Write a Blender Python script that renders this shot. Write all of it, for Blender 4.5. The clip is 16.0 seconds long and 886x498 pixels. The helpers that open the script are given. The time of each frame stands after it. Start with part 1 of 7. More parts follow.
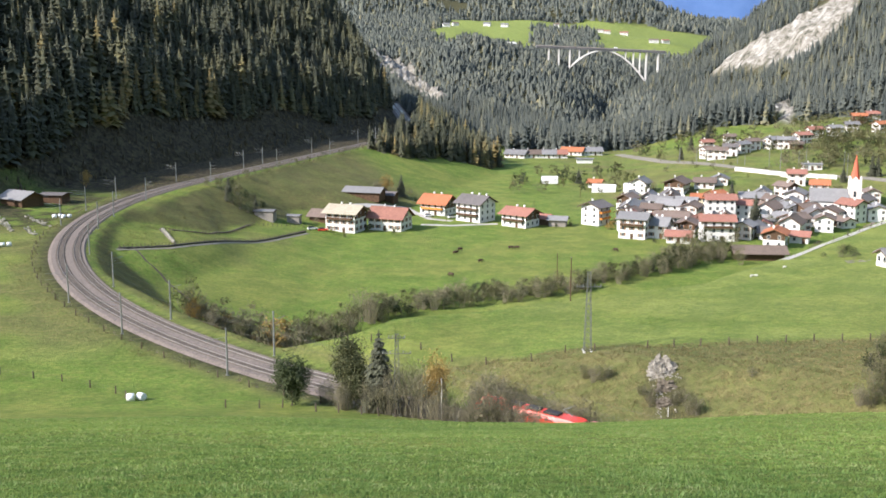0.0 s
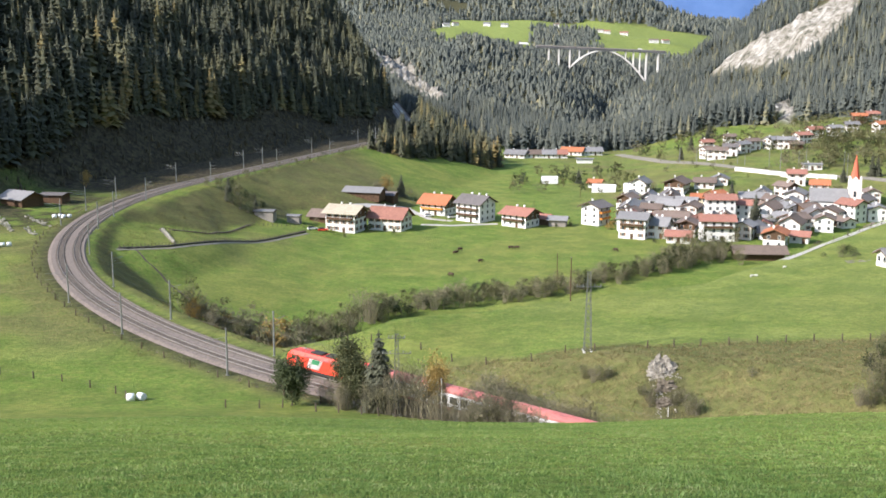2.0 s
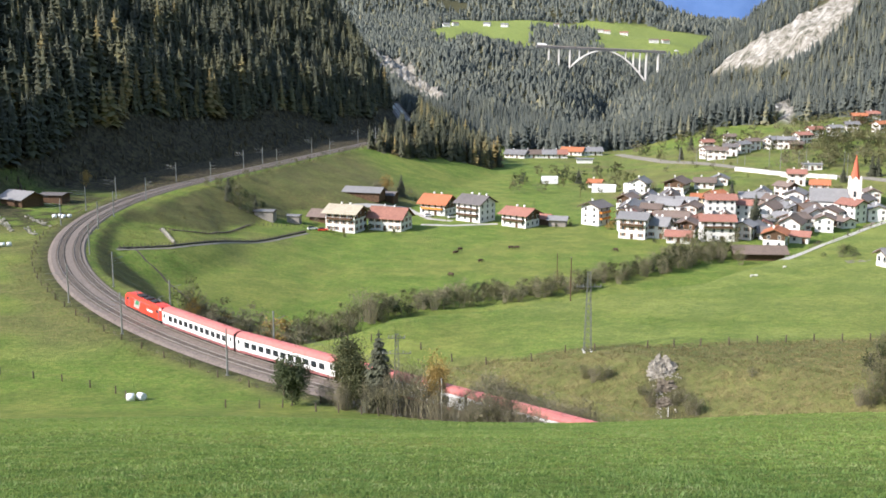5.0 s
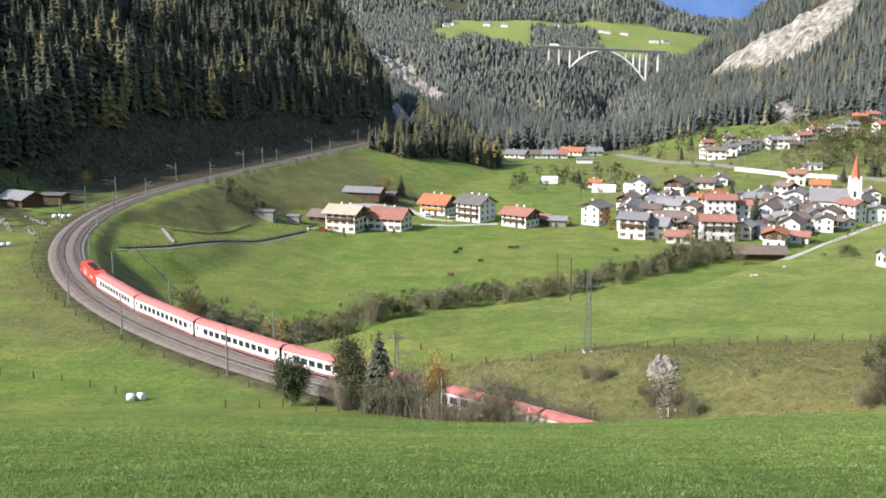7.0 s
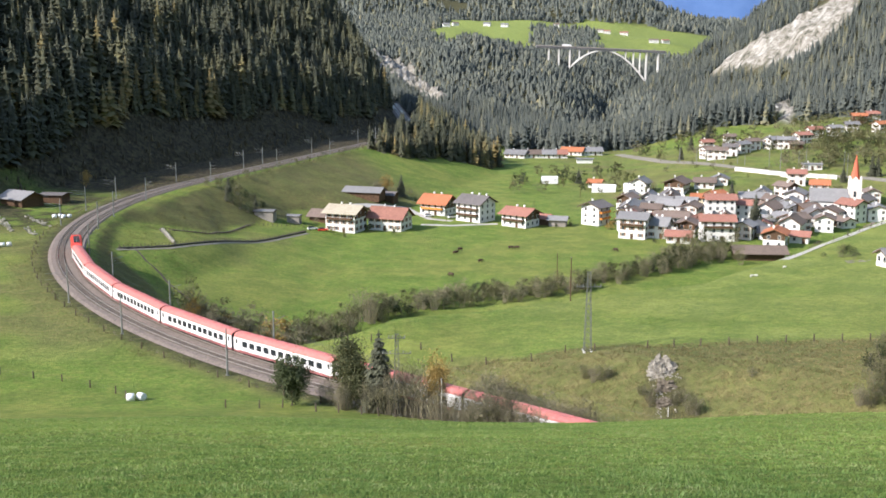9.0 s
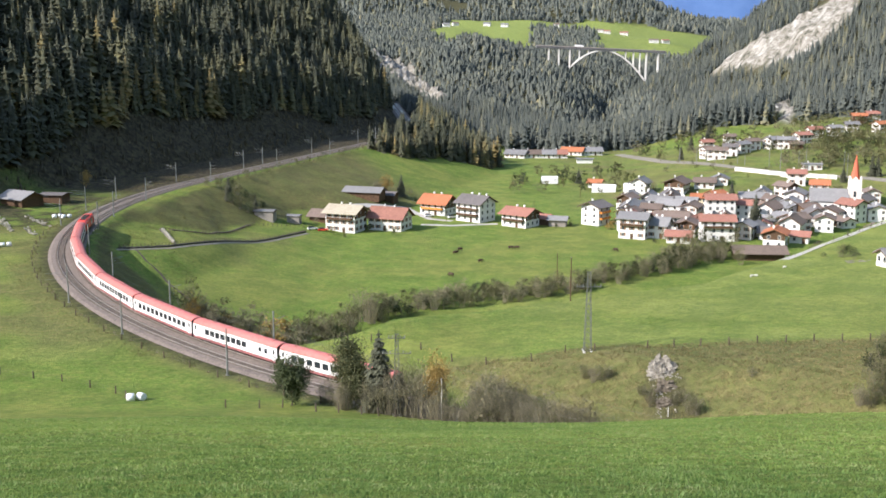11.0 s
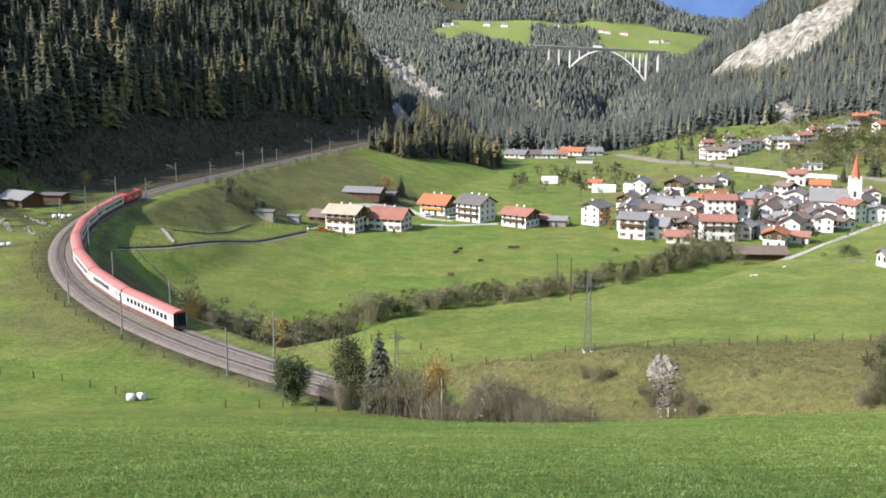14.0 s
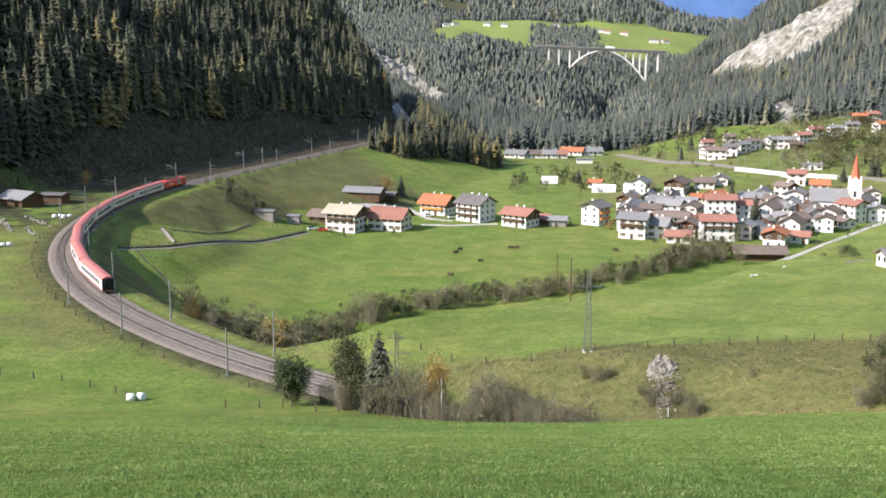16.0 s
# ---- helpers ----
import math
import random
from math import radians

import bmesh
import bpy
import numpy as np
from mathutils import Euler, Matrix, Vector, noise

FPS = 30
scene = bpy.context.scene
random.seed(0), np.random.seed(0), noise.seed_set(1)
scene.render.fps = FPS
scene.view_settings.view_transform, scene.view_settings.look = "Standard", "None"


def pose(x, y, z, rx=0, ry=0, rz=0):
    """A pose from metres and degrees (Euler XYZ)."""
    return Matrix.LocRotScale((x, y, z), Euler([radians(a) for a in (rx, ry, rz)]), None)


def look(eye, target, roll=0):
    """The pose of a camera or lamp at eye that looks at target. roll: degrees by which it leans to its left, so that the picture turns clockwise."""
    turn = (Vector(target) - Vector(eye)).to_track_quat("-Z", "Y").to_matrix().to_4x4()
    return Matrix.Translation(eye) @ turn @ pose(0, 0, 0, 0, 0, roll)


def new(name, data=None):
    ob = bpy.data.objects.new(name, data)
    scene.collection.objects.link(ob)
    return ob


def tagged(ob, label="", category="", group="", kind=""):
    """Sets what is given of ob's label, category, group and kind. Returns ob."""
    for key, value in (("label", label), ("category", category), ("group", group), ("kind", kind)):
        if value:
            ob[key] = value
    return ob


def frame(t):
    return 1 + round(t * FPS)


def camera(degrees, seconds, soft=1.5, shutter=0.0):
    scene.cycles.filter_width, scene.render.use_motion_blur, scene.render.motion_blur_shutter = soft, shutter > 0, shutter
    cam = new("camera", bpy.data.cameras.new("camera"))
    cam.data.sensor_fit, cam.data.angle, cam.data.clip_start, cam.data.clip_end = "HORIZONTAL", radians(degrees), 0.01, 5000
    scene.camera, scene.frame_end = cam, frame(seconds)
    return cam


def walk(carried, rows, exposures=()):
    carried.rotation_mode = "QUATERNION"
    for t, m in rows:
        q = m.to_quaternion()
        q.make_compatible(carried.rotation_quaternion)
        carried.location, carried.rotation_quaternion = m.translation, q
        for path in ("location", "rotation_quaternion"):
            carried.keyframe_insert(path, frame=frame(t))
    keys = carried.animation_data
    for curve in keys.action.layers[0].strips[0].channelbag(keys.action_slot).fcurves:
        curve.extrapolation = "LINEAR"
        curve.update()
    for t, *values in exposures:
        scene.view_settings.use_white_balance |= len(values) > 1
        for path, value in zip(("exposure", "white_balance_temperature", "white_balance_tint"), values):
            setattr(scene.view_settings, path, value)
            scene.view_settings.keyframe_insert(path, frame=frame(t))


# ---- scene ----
# the camera stands still on the hillside
cam = camera(44.2, 16.0, soft=1.7)
EYE_Z = 54.66
EYE = pose(0, 0, EYE_Z, 90 - 10.494, 0, 0)
walk(cam, [(0.0, EYE), (16.0, EYE)], exposures=[(0.0, 1.11), (4.0, 1.10), (6.5, 1.04), (13.5, 1.04), (16.0, 1.08)])

# ---- daylight: autumn afternoon, sun from the west-south-west ----
SUN_AZ = Vector((-0.90, -0.43)).normalized()
SUN_EL = radians(34)
world = bpy.data.worlds.new("sky_world")
scene.world = world
world.use_nodes = True
wn = world.node_tree.nodes
sky = wn.new("ShaderNodeTexSky")
sky.sky_type, sky.sun_disc = "NISHITA", False
sky.sun_elevation, sky.sun_rotation = SUN_EL, math.atan2(SUN_AZ.x, SUN_AZ.y)
sky.air_density, sky.dust_density, sky.ozone_density = 1.0, 1.0, 1.0
world.node_tree.links.new(sky.outputs[0], wn["Background"].inputs[0])
wn["Background"].inputs[1].default_value = 0.16
sun = new("sun", bpy.data.lights.new("sun", "SUN"))
sun.data.energy, sun.data.angle, sun.data.color = 4.2, radians(0.53), (1.0, 0.935, 0.89)
sun.matrix_world = look((SUN_AZ.x * 500, SUN_AZ.y * 500, 500 * math.tan(SUN_EL) + 50), (0, 0, 50))


# ---- materials ----
def node_mat(name):
    m = bpy.data.materials.new(name)
    m.use_nodes = True
    nt = m.node_tree
    b = nt.nodes["Principled BSDF"]
    b.inputs["Specular IOR Level"].default_value = 0.25
    return m, nt, b


def noise_node(nt, scale, detail=4.0, rough=0.6, space="Object"):
    co = nt.nodes.new("ShaderNodeTexCoord")
    n = nt.nodes.new("ShaderNodeTexNoise")
    n.inputs["Scale"].default_value, n.inputs["Detail"].default_value, n.inputs["Roughness"].default_value = scale, detail, rough
    nt.links.new(co.outputs[space], n.inputs["Vector"])
    return n


def ramp(nt, src, stops):
    r = nt.nodes.new("ShaderNodeValToRGB")
    els = r.color_ramp.elements
    while len(els) < len(stops):
        els.new(0.5)
    for e, (p, c) in zip(els, stops):
        e.position, e.color = p, (*c, 1)
    nt.links.new(src, r.inputs[0])
    return r.outputs[0]


def mix(nt, fac, a, b, mode="MIX"):
    m = nt.nodes.new("ShaderNodeMix")
    m.data_type, m.blend_type = "RGBA", mode
    for v, s in ((fac, m.inputs["Factor"]), (a, m.inputs["A"]), (b, m.inputs["B"])):
        if isinstance(v, (int, float)):
            s.default_value = v
        elif isinstance(v, tuple):
            s.default_value = (*v, 1)
        else:
            nt.links.new(v, s)
    return m.outputs["Result"]


def shade(c, k):
    return tuple(min(1, v * k) for v in c)


def plain(name, col, rough=0.7, metal=0.0, scale=3.0, var=0.18, bump=0.0, big=0.15, island=0.0, objvar=0.0, spec=0.25):
    """Two scales of uneven colour, with relief, over a base colour."""
    m, nt, b = node_mat(name)
    b.inputs["Specular IOR Level"].default_value = spec
    n1, n2 = noise_node(nt, scale), noise_node(nt, scale * 0.13)
    c1 = ramp(nt, n1.outputs[0], [(0.3, shade(col, 1 - var)), (0.7, shade(col, 1 + var))])
    c = mix(nt, n2.outputs[0], c1, mix(nt, 1.0, c1, (1 - big * 2,) * 3, "MULTIPLY"))
    if island:
        g = nt.nodes.new("ShaderNodeNewGeometry")
        f = ramp(nt, g.outputs["Random Per Island"], [(0, (1 - island,) * 3), (1, (1 + island * 0.6, 1 + island * 0.5, 1))])
        c = mix(nt, 1.0, c, f, "MULTIPLY")
    if objvar:
        g = nt.nodes.new("ShaderNodeObjectInfo")
        f = ramp(nt, g.outputs["Random"], [(0, (1 - objvar,) * 3), (1, (1.0, 1.0, 1.0))])
        c = mix(nt, 1.0, c, f, "MULTIPLY")
    nt.links.new(c, b.inputs["Base Color"])
    b.inputs["Roughness"].default_value, b.inputs["Metallic"].default_value = rough, metal
    if bump:
        bp = nt.nodes.new("ShaderNodeBump")
        bp.inputs["Strength"].default_value, bp.inputs["Distance"].default_value = bump, 0.1
        nt.links.new(n1.outputs[0], bp.inputs["Height"])
        nt.links.new(bp.outputs[0], b.inputs["Normal"])
    return m


def leaf_mat(name, stops, rough=0.6, trans=0.25):
    """Leaves and needles: the colour differs from clump to clump."""
    m, nt, b = node_mat(name)
    g = nt.nodes.new("ShaderNodeNewGeometry")
    c = ramp(nt, g.outputs["Random Per Island"], stops)
    n = noise_node(nt, 0.03, 3.0)
    c = mix(nt, 1.0, c, ramp(nt, n.outputs[0], [(0.3, (0.72, 0.76, 0.72)), (0.7, (1.2, 1.15, 1.0))]), "MULTIPLY")
    nt.links.new(c, b.inputs["Base Color"])
    b.inputs["Roughness"].default_value = rough
    tr = nt.nodes.new("ShaderNodeBsdfTranslucent")
    nt.links.new(c, tr.inputs[0])
    ms = nt.nodes.new("ShaderNodeMixShader")
    ms.inputs[0].default_value = trans
    nt.links.new(b.outputs[0], ms.inputs[1])
    nt.links.new(tr.outputs[0], ms.inputs[2])
    nt.links.new(ms.outputs[0], nt.nodes["Material Output"].inputs[0])
    return m


def ground_mat():
    """Meadow, dry grass, forest soil and rock, laid out by the cover attribute (red: dry, green: soil, blue: rock, alpha: pale hay stubble)."""
    m, nt, b = node_mat("ground_cover")
    at = nt.nodes.new("ShaderNodeAttribute")
    at.attribute_name = "cover"
    sp = nt.nodes.new("ShaderNodeSeparateColor")
    nt.links.new(at.outputs["Color"], sp.inputs[0])
    fine, mid, big = noise_node(nt, 2.6, 7, 0.75), noise_node(nt, 0.42, 6, 0.7), noise_node(nt, 0.026, 5, 0.6)
    lush = ramp(nt, fine.outputs[0], [(0.36, (0.070, 0.118, 0.019)), (0.5, (0.118, 0.178, 0.037)), (0.64, (0.19, 0.242, 0.066))])
    lush = mix(nt, ramp(nt, mid.outputs[0], [(0.46, (0, 0, 0)), (0.60, (0.6,) * 3)]), lush, (0.18, 0.198, 0.058))
    lush = mix(nt, ramp(nt, big.outputs[0], [(0.45, (0, 0, 0)), (0.58, (0.55,) * 3)]), lush, (0.185, 0.195, 0.058))
    dry = ramp(nt, fine.outputs[0], [(0.25, (0.075, 0.074, 0.030)), (0.5, (0.155, 0.140, 0.062)), (0.8, (0.23, 0.195, 0.096))])
    dry = mix(nt, ramp(nt, mid.outputs[0], [(0.44, (0, 0, 0)), (0.56, (0.8,) * 3)]), dry, (0.13, 0.14, 0.05))
    soil = ramp(nt, mid.outputs[0], [(0.38, (0.022, 0.020, 0.013)), (0.5, (0.048, 0.040, 0.026)), (0.62, (0.085, 0.075, 0.042))])
    rk = noise_node(nt, 0.085, 9, 0.78)
    mp = nt.nodes.new("ShaderNodeMapping")
    mp.inputs["Scale"].default_value = (1.0, 1.0, 0.35)
    co = nt.nodes.new("ShaderNodeTexCoord")
    nt.links.new(co.outputs["Object"], mp.inputs[0])
    nt.links.new(mp.outputs[0], rk.inputs["Vector"])
    rock = ramp(nt, rk.outputs[0], [(0.38, (0.06, 0.062, 0.045)), (0.46, (0.17, 0.155, 0.125)), (0.54, (0.27, 0.25, 0.215)), (0.64, (0.44, 0.42, 0.38))])
    patch, streak = noise_node(nt, 0.11, 5, 0.65), noise_node(nt, 0.9, 5, 0.7)
    hay = nt.nodes.new("ShaderNodeMath")
    hay.operation = "SUBTRACT"
    hay.inputs[0].default_value = 1.0
    nt.links.new(at.outputs["Alpha"], hay.inputs[1])
    pale = ramp(nt, fine.outputs[0], [(0.34, (0.125, 0.165, 0.040)), (0.5, (0.195, 0.230, 0.066)), (0.68, (0.265, 0.285, 0.10))])
    lush = mix(nt, hay.outputs[0], lush, pale)
    c = mix(nt, sp.outputs[0], lush, dry)
    c = mix(nt, 1.0, c, ramp(nt, patch.outputs[0], [(0.40, (0.80, 0.84, 0.80)), (0.62, (1.14, 1.10, 1.06))]), "MULTIPLY")
    c = mix(nt, 1.0, c, ramp(nt, streak.outputs[0], [(0.40, (0.82, 0.84, 0.82)), (0.60, (1.14, 1.12, 1.10))]), "MULTIPLY")
    c = mix(nt, sp.outputs[1], c, soil)
    c = mix(nt, sp.outputs[2], c, rock)
    nt.links.new(c, b.inputs["Base Color"])
    b.inputs["Roughness"].default_value = 0.9
    b.inputs["Specular IOR Level"].default_value = 0.08
    bp = nt.nodes.new("ShaderNodeBump")
    bp.inputs["Strength"].default_value, bp.inputs["Distance"].default_value = 0.9, 0.35
    add = nt.nodes.new("ShaderNodeMath")
    nt.links.new(fine.outputs[0], add.inputs[0])
    nt.links.new(mid.outputs[0], add.inputs[1])
    nt.links.new(add.outputs[0], bp.inputs["Height"])
    nt.links.new(bp.outputs[0], b.inputs["Normal"])
    return m


M = {
    "ground": ground_mat(),
    "ballast": plain("ballast_stone", (0.185, 0.152, 0.130), 0.95, scale=2.2, var=0.35, bump=0.7),
    "rail": plain("rail_steel", (0.29, 0.26, 0.235), 0.42, 0.5, scale=2),
    "lattice": plain("weathered_lattice_steel", (0.15, 0.155, 0.14), 0.7, 0.3, scale=2),
    "stained": plain("rust_stained_ballast", (0.082, 0.066, 0.056), 0.95, scale=2.2, var=0.35, bump=0.6),
    "sleeper": plain("concrete_sleeper", (0.17, 0.145, 0.127), 0.9, scale=4, island=0.25),
    "steel": plain("galvanised_steel", (0.25, 0.26, 0.25), 0.55, 0.4, scale=2),
    "wire": plain("copper_wire", (0.12, 0.11, 0.10), 0.6, 0.4),
    "red": plain("red_vehicle_paint", (0.78, 0.055, 0.028), 0.38, scale=1.2, var=0.08, spec=0.5),
    "roofred": plain("weathered_red_roof", (0.53, 0.175, 0.155), 0.6, scale=1.5, var=0.16),
    "skirt": plain("dusty_red_skirt", (0.27, 0.105, 0.105), 0.7, scale=2.5, var=0.45),
    "white": plain("white_vehicle_paint", (0.70, 0.69, 0.68), 0.38, scale=1.0, var=0.08, spec=0.5),
    "dark": plain("dark_underframe", (0.035, 0.033, 0.032), 0.7),
    "rubber": plain("black_rubber", (0.015, 0.015, 0.016), 0.8),
    "glass": plain("dark_window_glass", (0.022, 0.028, 0.034), 0.08, var=0.05, spec=0.6),
    "greenpatch": plain("green_sticker", (0.10, 0.42, 0.20), 0.4),
    "yellow": plain("yellow_stripe", (0.85, 0.62, 0.08), 0.4),
    "lamp": plain("headlamp_glass", (0.85, 0.85, 0.8), 0.15),
    "plaster": plain("white_plaster", (0.80, 0.785, 0.755), 0.9, scale=0.8, var=0.05, objvar=0.10),
    "cream": plain("cream_plaster", (0.76, 0.66, 0.46), 0.9, scale=0.8, var=0.06),
    "pinkwall": plain("pale_rendered_wall", (0.74, 0.66, 0.60), 0.9, scale=0.8, var=0.06),
    "wood": plain("weathered_dark_wood", (0.115, 0.068, 0.040), 0.8, scale=1.6, var=0.35, objvar=0.3),
    "orangewood": plain("varnished_orange_wood", (0.60, 0.24, 0.055), 0.6, scale=2, var=0.2),
    "greywood": plain("silvered_wood", (0.27, 0.245, 0.22), 0.85, scale=2, var=0.3),
    "roof_brown": plain("brown_roof_tiles", (0.205, 0.155, 0.128), 0.8, scale=1.4, var=0.2, bump=0.3, objvar=0.25),
    "roof_red": plain("faded_red_roof_tiles", (0.34, 0.16, 0.12), 0.8, scale=1.4, var=0.2, bump=0.3, objvar=0.2),
    "roof_orange": plain("orange_roof_tiles", (0.44, 0.165, 0.08), 0.75, scale=1.4, var=0.18, bump=0.3, objvar=0.15),
    "roof_grey": plain("grey_roof_tiles", (0.25, 0.245, 0.245), 0.75, scale=1.4, var=0.18, bump=0.3, objvar=0.3),
    "roof_dark": plain("dark_slate_roof", (0.15, 0.135, 0.13), 0.75, scale=1.4, var=0.2, bump=0.3),
    "roof_cream": plain("lichen_pale_roof", (0.42, 0.37, 0.28), 0.85, scale=1.2, var=0.18, bump=0.3),
    "winframe": plain("painted_window_frame", (0.55, 0.52, 0.48), 0.6),
    "pane": plain("window_pane", (0.04, 0.05, 0.06), 0.12, var=0.05, spec=0.6),
    "shutter": plain("brown_shutter", (0.20, 0.10, 0.05), 0.7),
    "concrete": plain("pale_concrete", (0.62, 0.60, 0.56), 0.9, scale=0.5, var=0.12, big=0.1),
    "lane": plain("earth_lane", (0.24, 0.22, 0.18), 0.95, scale=1.2, var=0.2),
    "road": plain("pale_gravel_road", (0.42, 0.40, 0.37), 0.95, scale=1.2, var=0.12),
    "asphalt": plain("asphalt", (0.19, 0.19, 0.19), 0.9, scale=1.5, var=0.15),
    "stone": plain("field_stone", (0.27, 0.26, 0.24), 0.9, scale=2.5, var=0.3, bump=0.5, island=0.3),
    "darkstone": plain("lichen_dark_stone", (0.115, 0.108, 0.085), 0.95, scale=2.5, var=0.35, bump=0.5, objvar=0.4),
    "post": plain("weathered_fence_wood", (0.10, 0.08, 0.064), 0.9, scale=6, var=0.3, island=0.3),
    "bark": plain("tree_bark", (0.10, 0.082, 0.065), 0.95, scale=5, var=0.35, bump=0.5),
    "twig": plain("bare_grey_twigs", (0.215, 0.196, 0.145), 0.95, scale=3, var=0.3, island=0.35),
    "wrap": plain("white_bale_wrap", (0.83, 0.84, 0.84), 0.35, scale=2, var=0.06, spec=0.5),
    "spruce": leaf_mat("spruce_needles", [(0, (0.050, 0.056, 0.047)), (0.45, (0.098, 0.102, 0.070)), (0.85, (0.185, 0.175, 0.095)), (1, (0.27, 0.20, 0.09))], 0.75, 0.15),
    # distance haze is mixed into this needle colour: paler and bluer than the near spruce
    "spruce_haze": leaf_mat("haze_tinted_spruce_needles", [(0, (0.058, 0.070, 0.072)), (0.5, (0.108, 0.120, 0.112)), (0.85, (0.165, 0.170, 0.135)), (1, (0.21, 0.19, 0.115))], 0.75, 0.15),
    "leaf_green": leaf_mat("dark_green_leaves", [(0, (0.035, 0.048, 0.020)), (0.6, (0.060, 0.080, 0.032)), (1, (0.10, 0.115, 0.05))]),
    "leaf_olive": leaf_mat("olive_leaves", [(0, (0.075, 0.082, 0.038)), (0.6, (0.12, 0.122, 0.058)), (1, (0.19, 0.165, 0.085))]),
    "leaf_darkolive": leaf_mat("dark_olive_leaves", [(0, (0.050, 0.058, 0.026)), (0.6, (0.085, 0.094, 0.042)), (1, (0.14, 0.135, 0.065))]),
    "leaf_gold": leaf_mat("golden_autumn_leaves", [(0, (0.22, 0.145, 0.045)), (0.6, (0.32, 0.215, 0.07)), (1, (0.40, 0.28, 0.10))]),
    "leaf_brown": leaf_mat("brown_autumn_leaves", [(0, (0.13, 0.12, 0.075)), (0.6, (0.185, 0.17, 0.11)), (1, (0.27, 0.235, 0.14))]),
    "meadow": leaf_mat("meadow_tufts", [(0, (0.075, 0.125, 0.022)), (0.5, (0.125, 0.185, 0.040)), (1, (0.20, 0.235, 0.072))], 0.8, 0.4),
    "rough": leaf_mat("rough_embankment_growth", [(0, (0.085, 0.09, 0.036)), (0.5, (0.135, 0.13, 0.055)), (1, (0.21, 0.18, 0.085))], 0.8, 0.5),
    "grass": leaf_mat("meadow_grass_blades", [(0, (0.13, 0.205, 0.042)), (0.6, (0.185, 0.265, 0.066)), (0.9, (0.225, 0.30, 0.095)), (1, (0.36, 0.38, 0.18))], 0.7, 0.45),
    "tussock": leaf_mat("dry_bank_grass", [(0, (0.12, 0.112, 0.05)), (0.5, (0.195, 0.168, 0.082)), (1, (0.31, 0.26, 0.14))], 0.7, 0.45),
    "hide": plain("brown_cow_hide", (0.07, 0.045, 0.03), 0.8),
    "wool": plain("white_sheep_wool", (0.7, 0.67, 0.6), 0.95),
    "spire": plain("red_spire_shingles", (0.62, 0.145, 0.085), 0.7, scale=1.5, var=0.12),
    "fabric": plain("white_tent_sheeting", (0.72, 0.72, 0.73), 0.6),
    "orangemesh": plain("orange_barrier", (0.85, 0.28, 0.06), 0.7),
    "blue": plain("blue_banner", (0.1, 0.35, 0.7), 0.6),
}


# ---- mesh helpers ----
class Shape:
    """Gathers vertices and faces of one mesh."""

    def __init__(self):
        self.v, self.f, self.k, self.slot = [], [], [], 0

    def add(self, verts, faces):
        n = len(self.v)
        self.v += [tuple(p) for p in verts]
        self.f += [tuple(n + i for i in q) for q in faces]
        self.k += [self.slot] * len(faces)
        return self

    def box(self, x0, y0, z0, x1, y1, z1, m=None):
        p = [(x, y, z) for z in (z0, z1) for y in (y0, y1) for x in (x0, x1)]
        if m is not None:
            p = [tuple(m @ Vector(q)) for q in p]
        return self.add(p, [(0, 2, 3, 1), (4, 5, 7, 6), (0, 1, 5, 4), (2, 6, 7, 3), (0, 4, 6, 2), (1, 3, 7, 5)])

    def tube(self, a, b, r0, r1=None, n=6, cap=True):
        a, b = Vector(a), Vector(b)
        r1 = r0 if r1 is None else r1
        d = (b - a).normalized()
        u = d.orthogonal().normalized()
        w = d.cross(u)
        ring = [(math.cos(2 * math.pi * i / n), math.sin(2 * math.pi * i / n)) for i in range(n)]
        p = [a + (u * c + w * s) * r0 for c, s in ring] + [b + (u * c + w * s) * r1 for c, s in ring]
        q = [(i, (i + 1) % n, n + (i + 1) % n, n + i) for i in range(n)]
        if cap:
            q += [tuple(range(n - 1, -1, -1)), tuple(range(n, 2 * n))]
        return self.add(p, q)

    def loft(self, rings, close=True, caps=True):
        n = len(rings[0])
        p = [q for r in rings for q in r]
        q = []
        for k in range(len(rings) - 1):
            for i in range(n if close else n - 1):
                j = (i + 1) % n
                q.append((k * n + i, k * n + j, (k + 1) * n + j, (k + 1) * n + i))
        if caps:
            q += [tuple(range(n - 1, -1, -1)), tuple((len(rings) - 1) * n + i for i in range(n))]
        return self.add(p, q)

    def mesh(self, name, *mats, smooth=False):
        me = bpy.data.meshes.new(name)
        me.from_pydata(self.v, [], self.f)
        for x in mats:
            me.materials.append(M[x])
        if len(mats) > 1:
            me.polygons.foreach_set("material_index", self.k)
        if smooth:
            me.polygons.foreach_set("use_smooth", [True] * len(self.f))
        me.update()
        return me


def thing(name, label, category, m=None, group="", kind=""):
    ob = tagged(new(name), label, category, group, kind)
    ob.empty_display_size = 0.5
    if m is not None:
        ob.matrix_world = m
    return ob


def part(name, data, parent, label="", m=None):
    """Links mesh data as one part under a thing or a part."""
    ob = new(name, data)
    ob.parent = parent
    if m is not None:
        ob.matrix_basis = m
    if label:
        tagged(ob, label)
    return ob


# ---- the plan: track line and the shape of the land ----
CX, CY, RT = 138.0, 372.0, 252.9
SA = 98.0
A0, A1 = radians(254.3) - SA / 250.8, radians(162.0)
ARC = SA + (A0 - A1) * 250.8
GRADE = 0.015


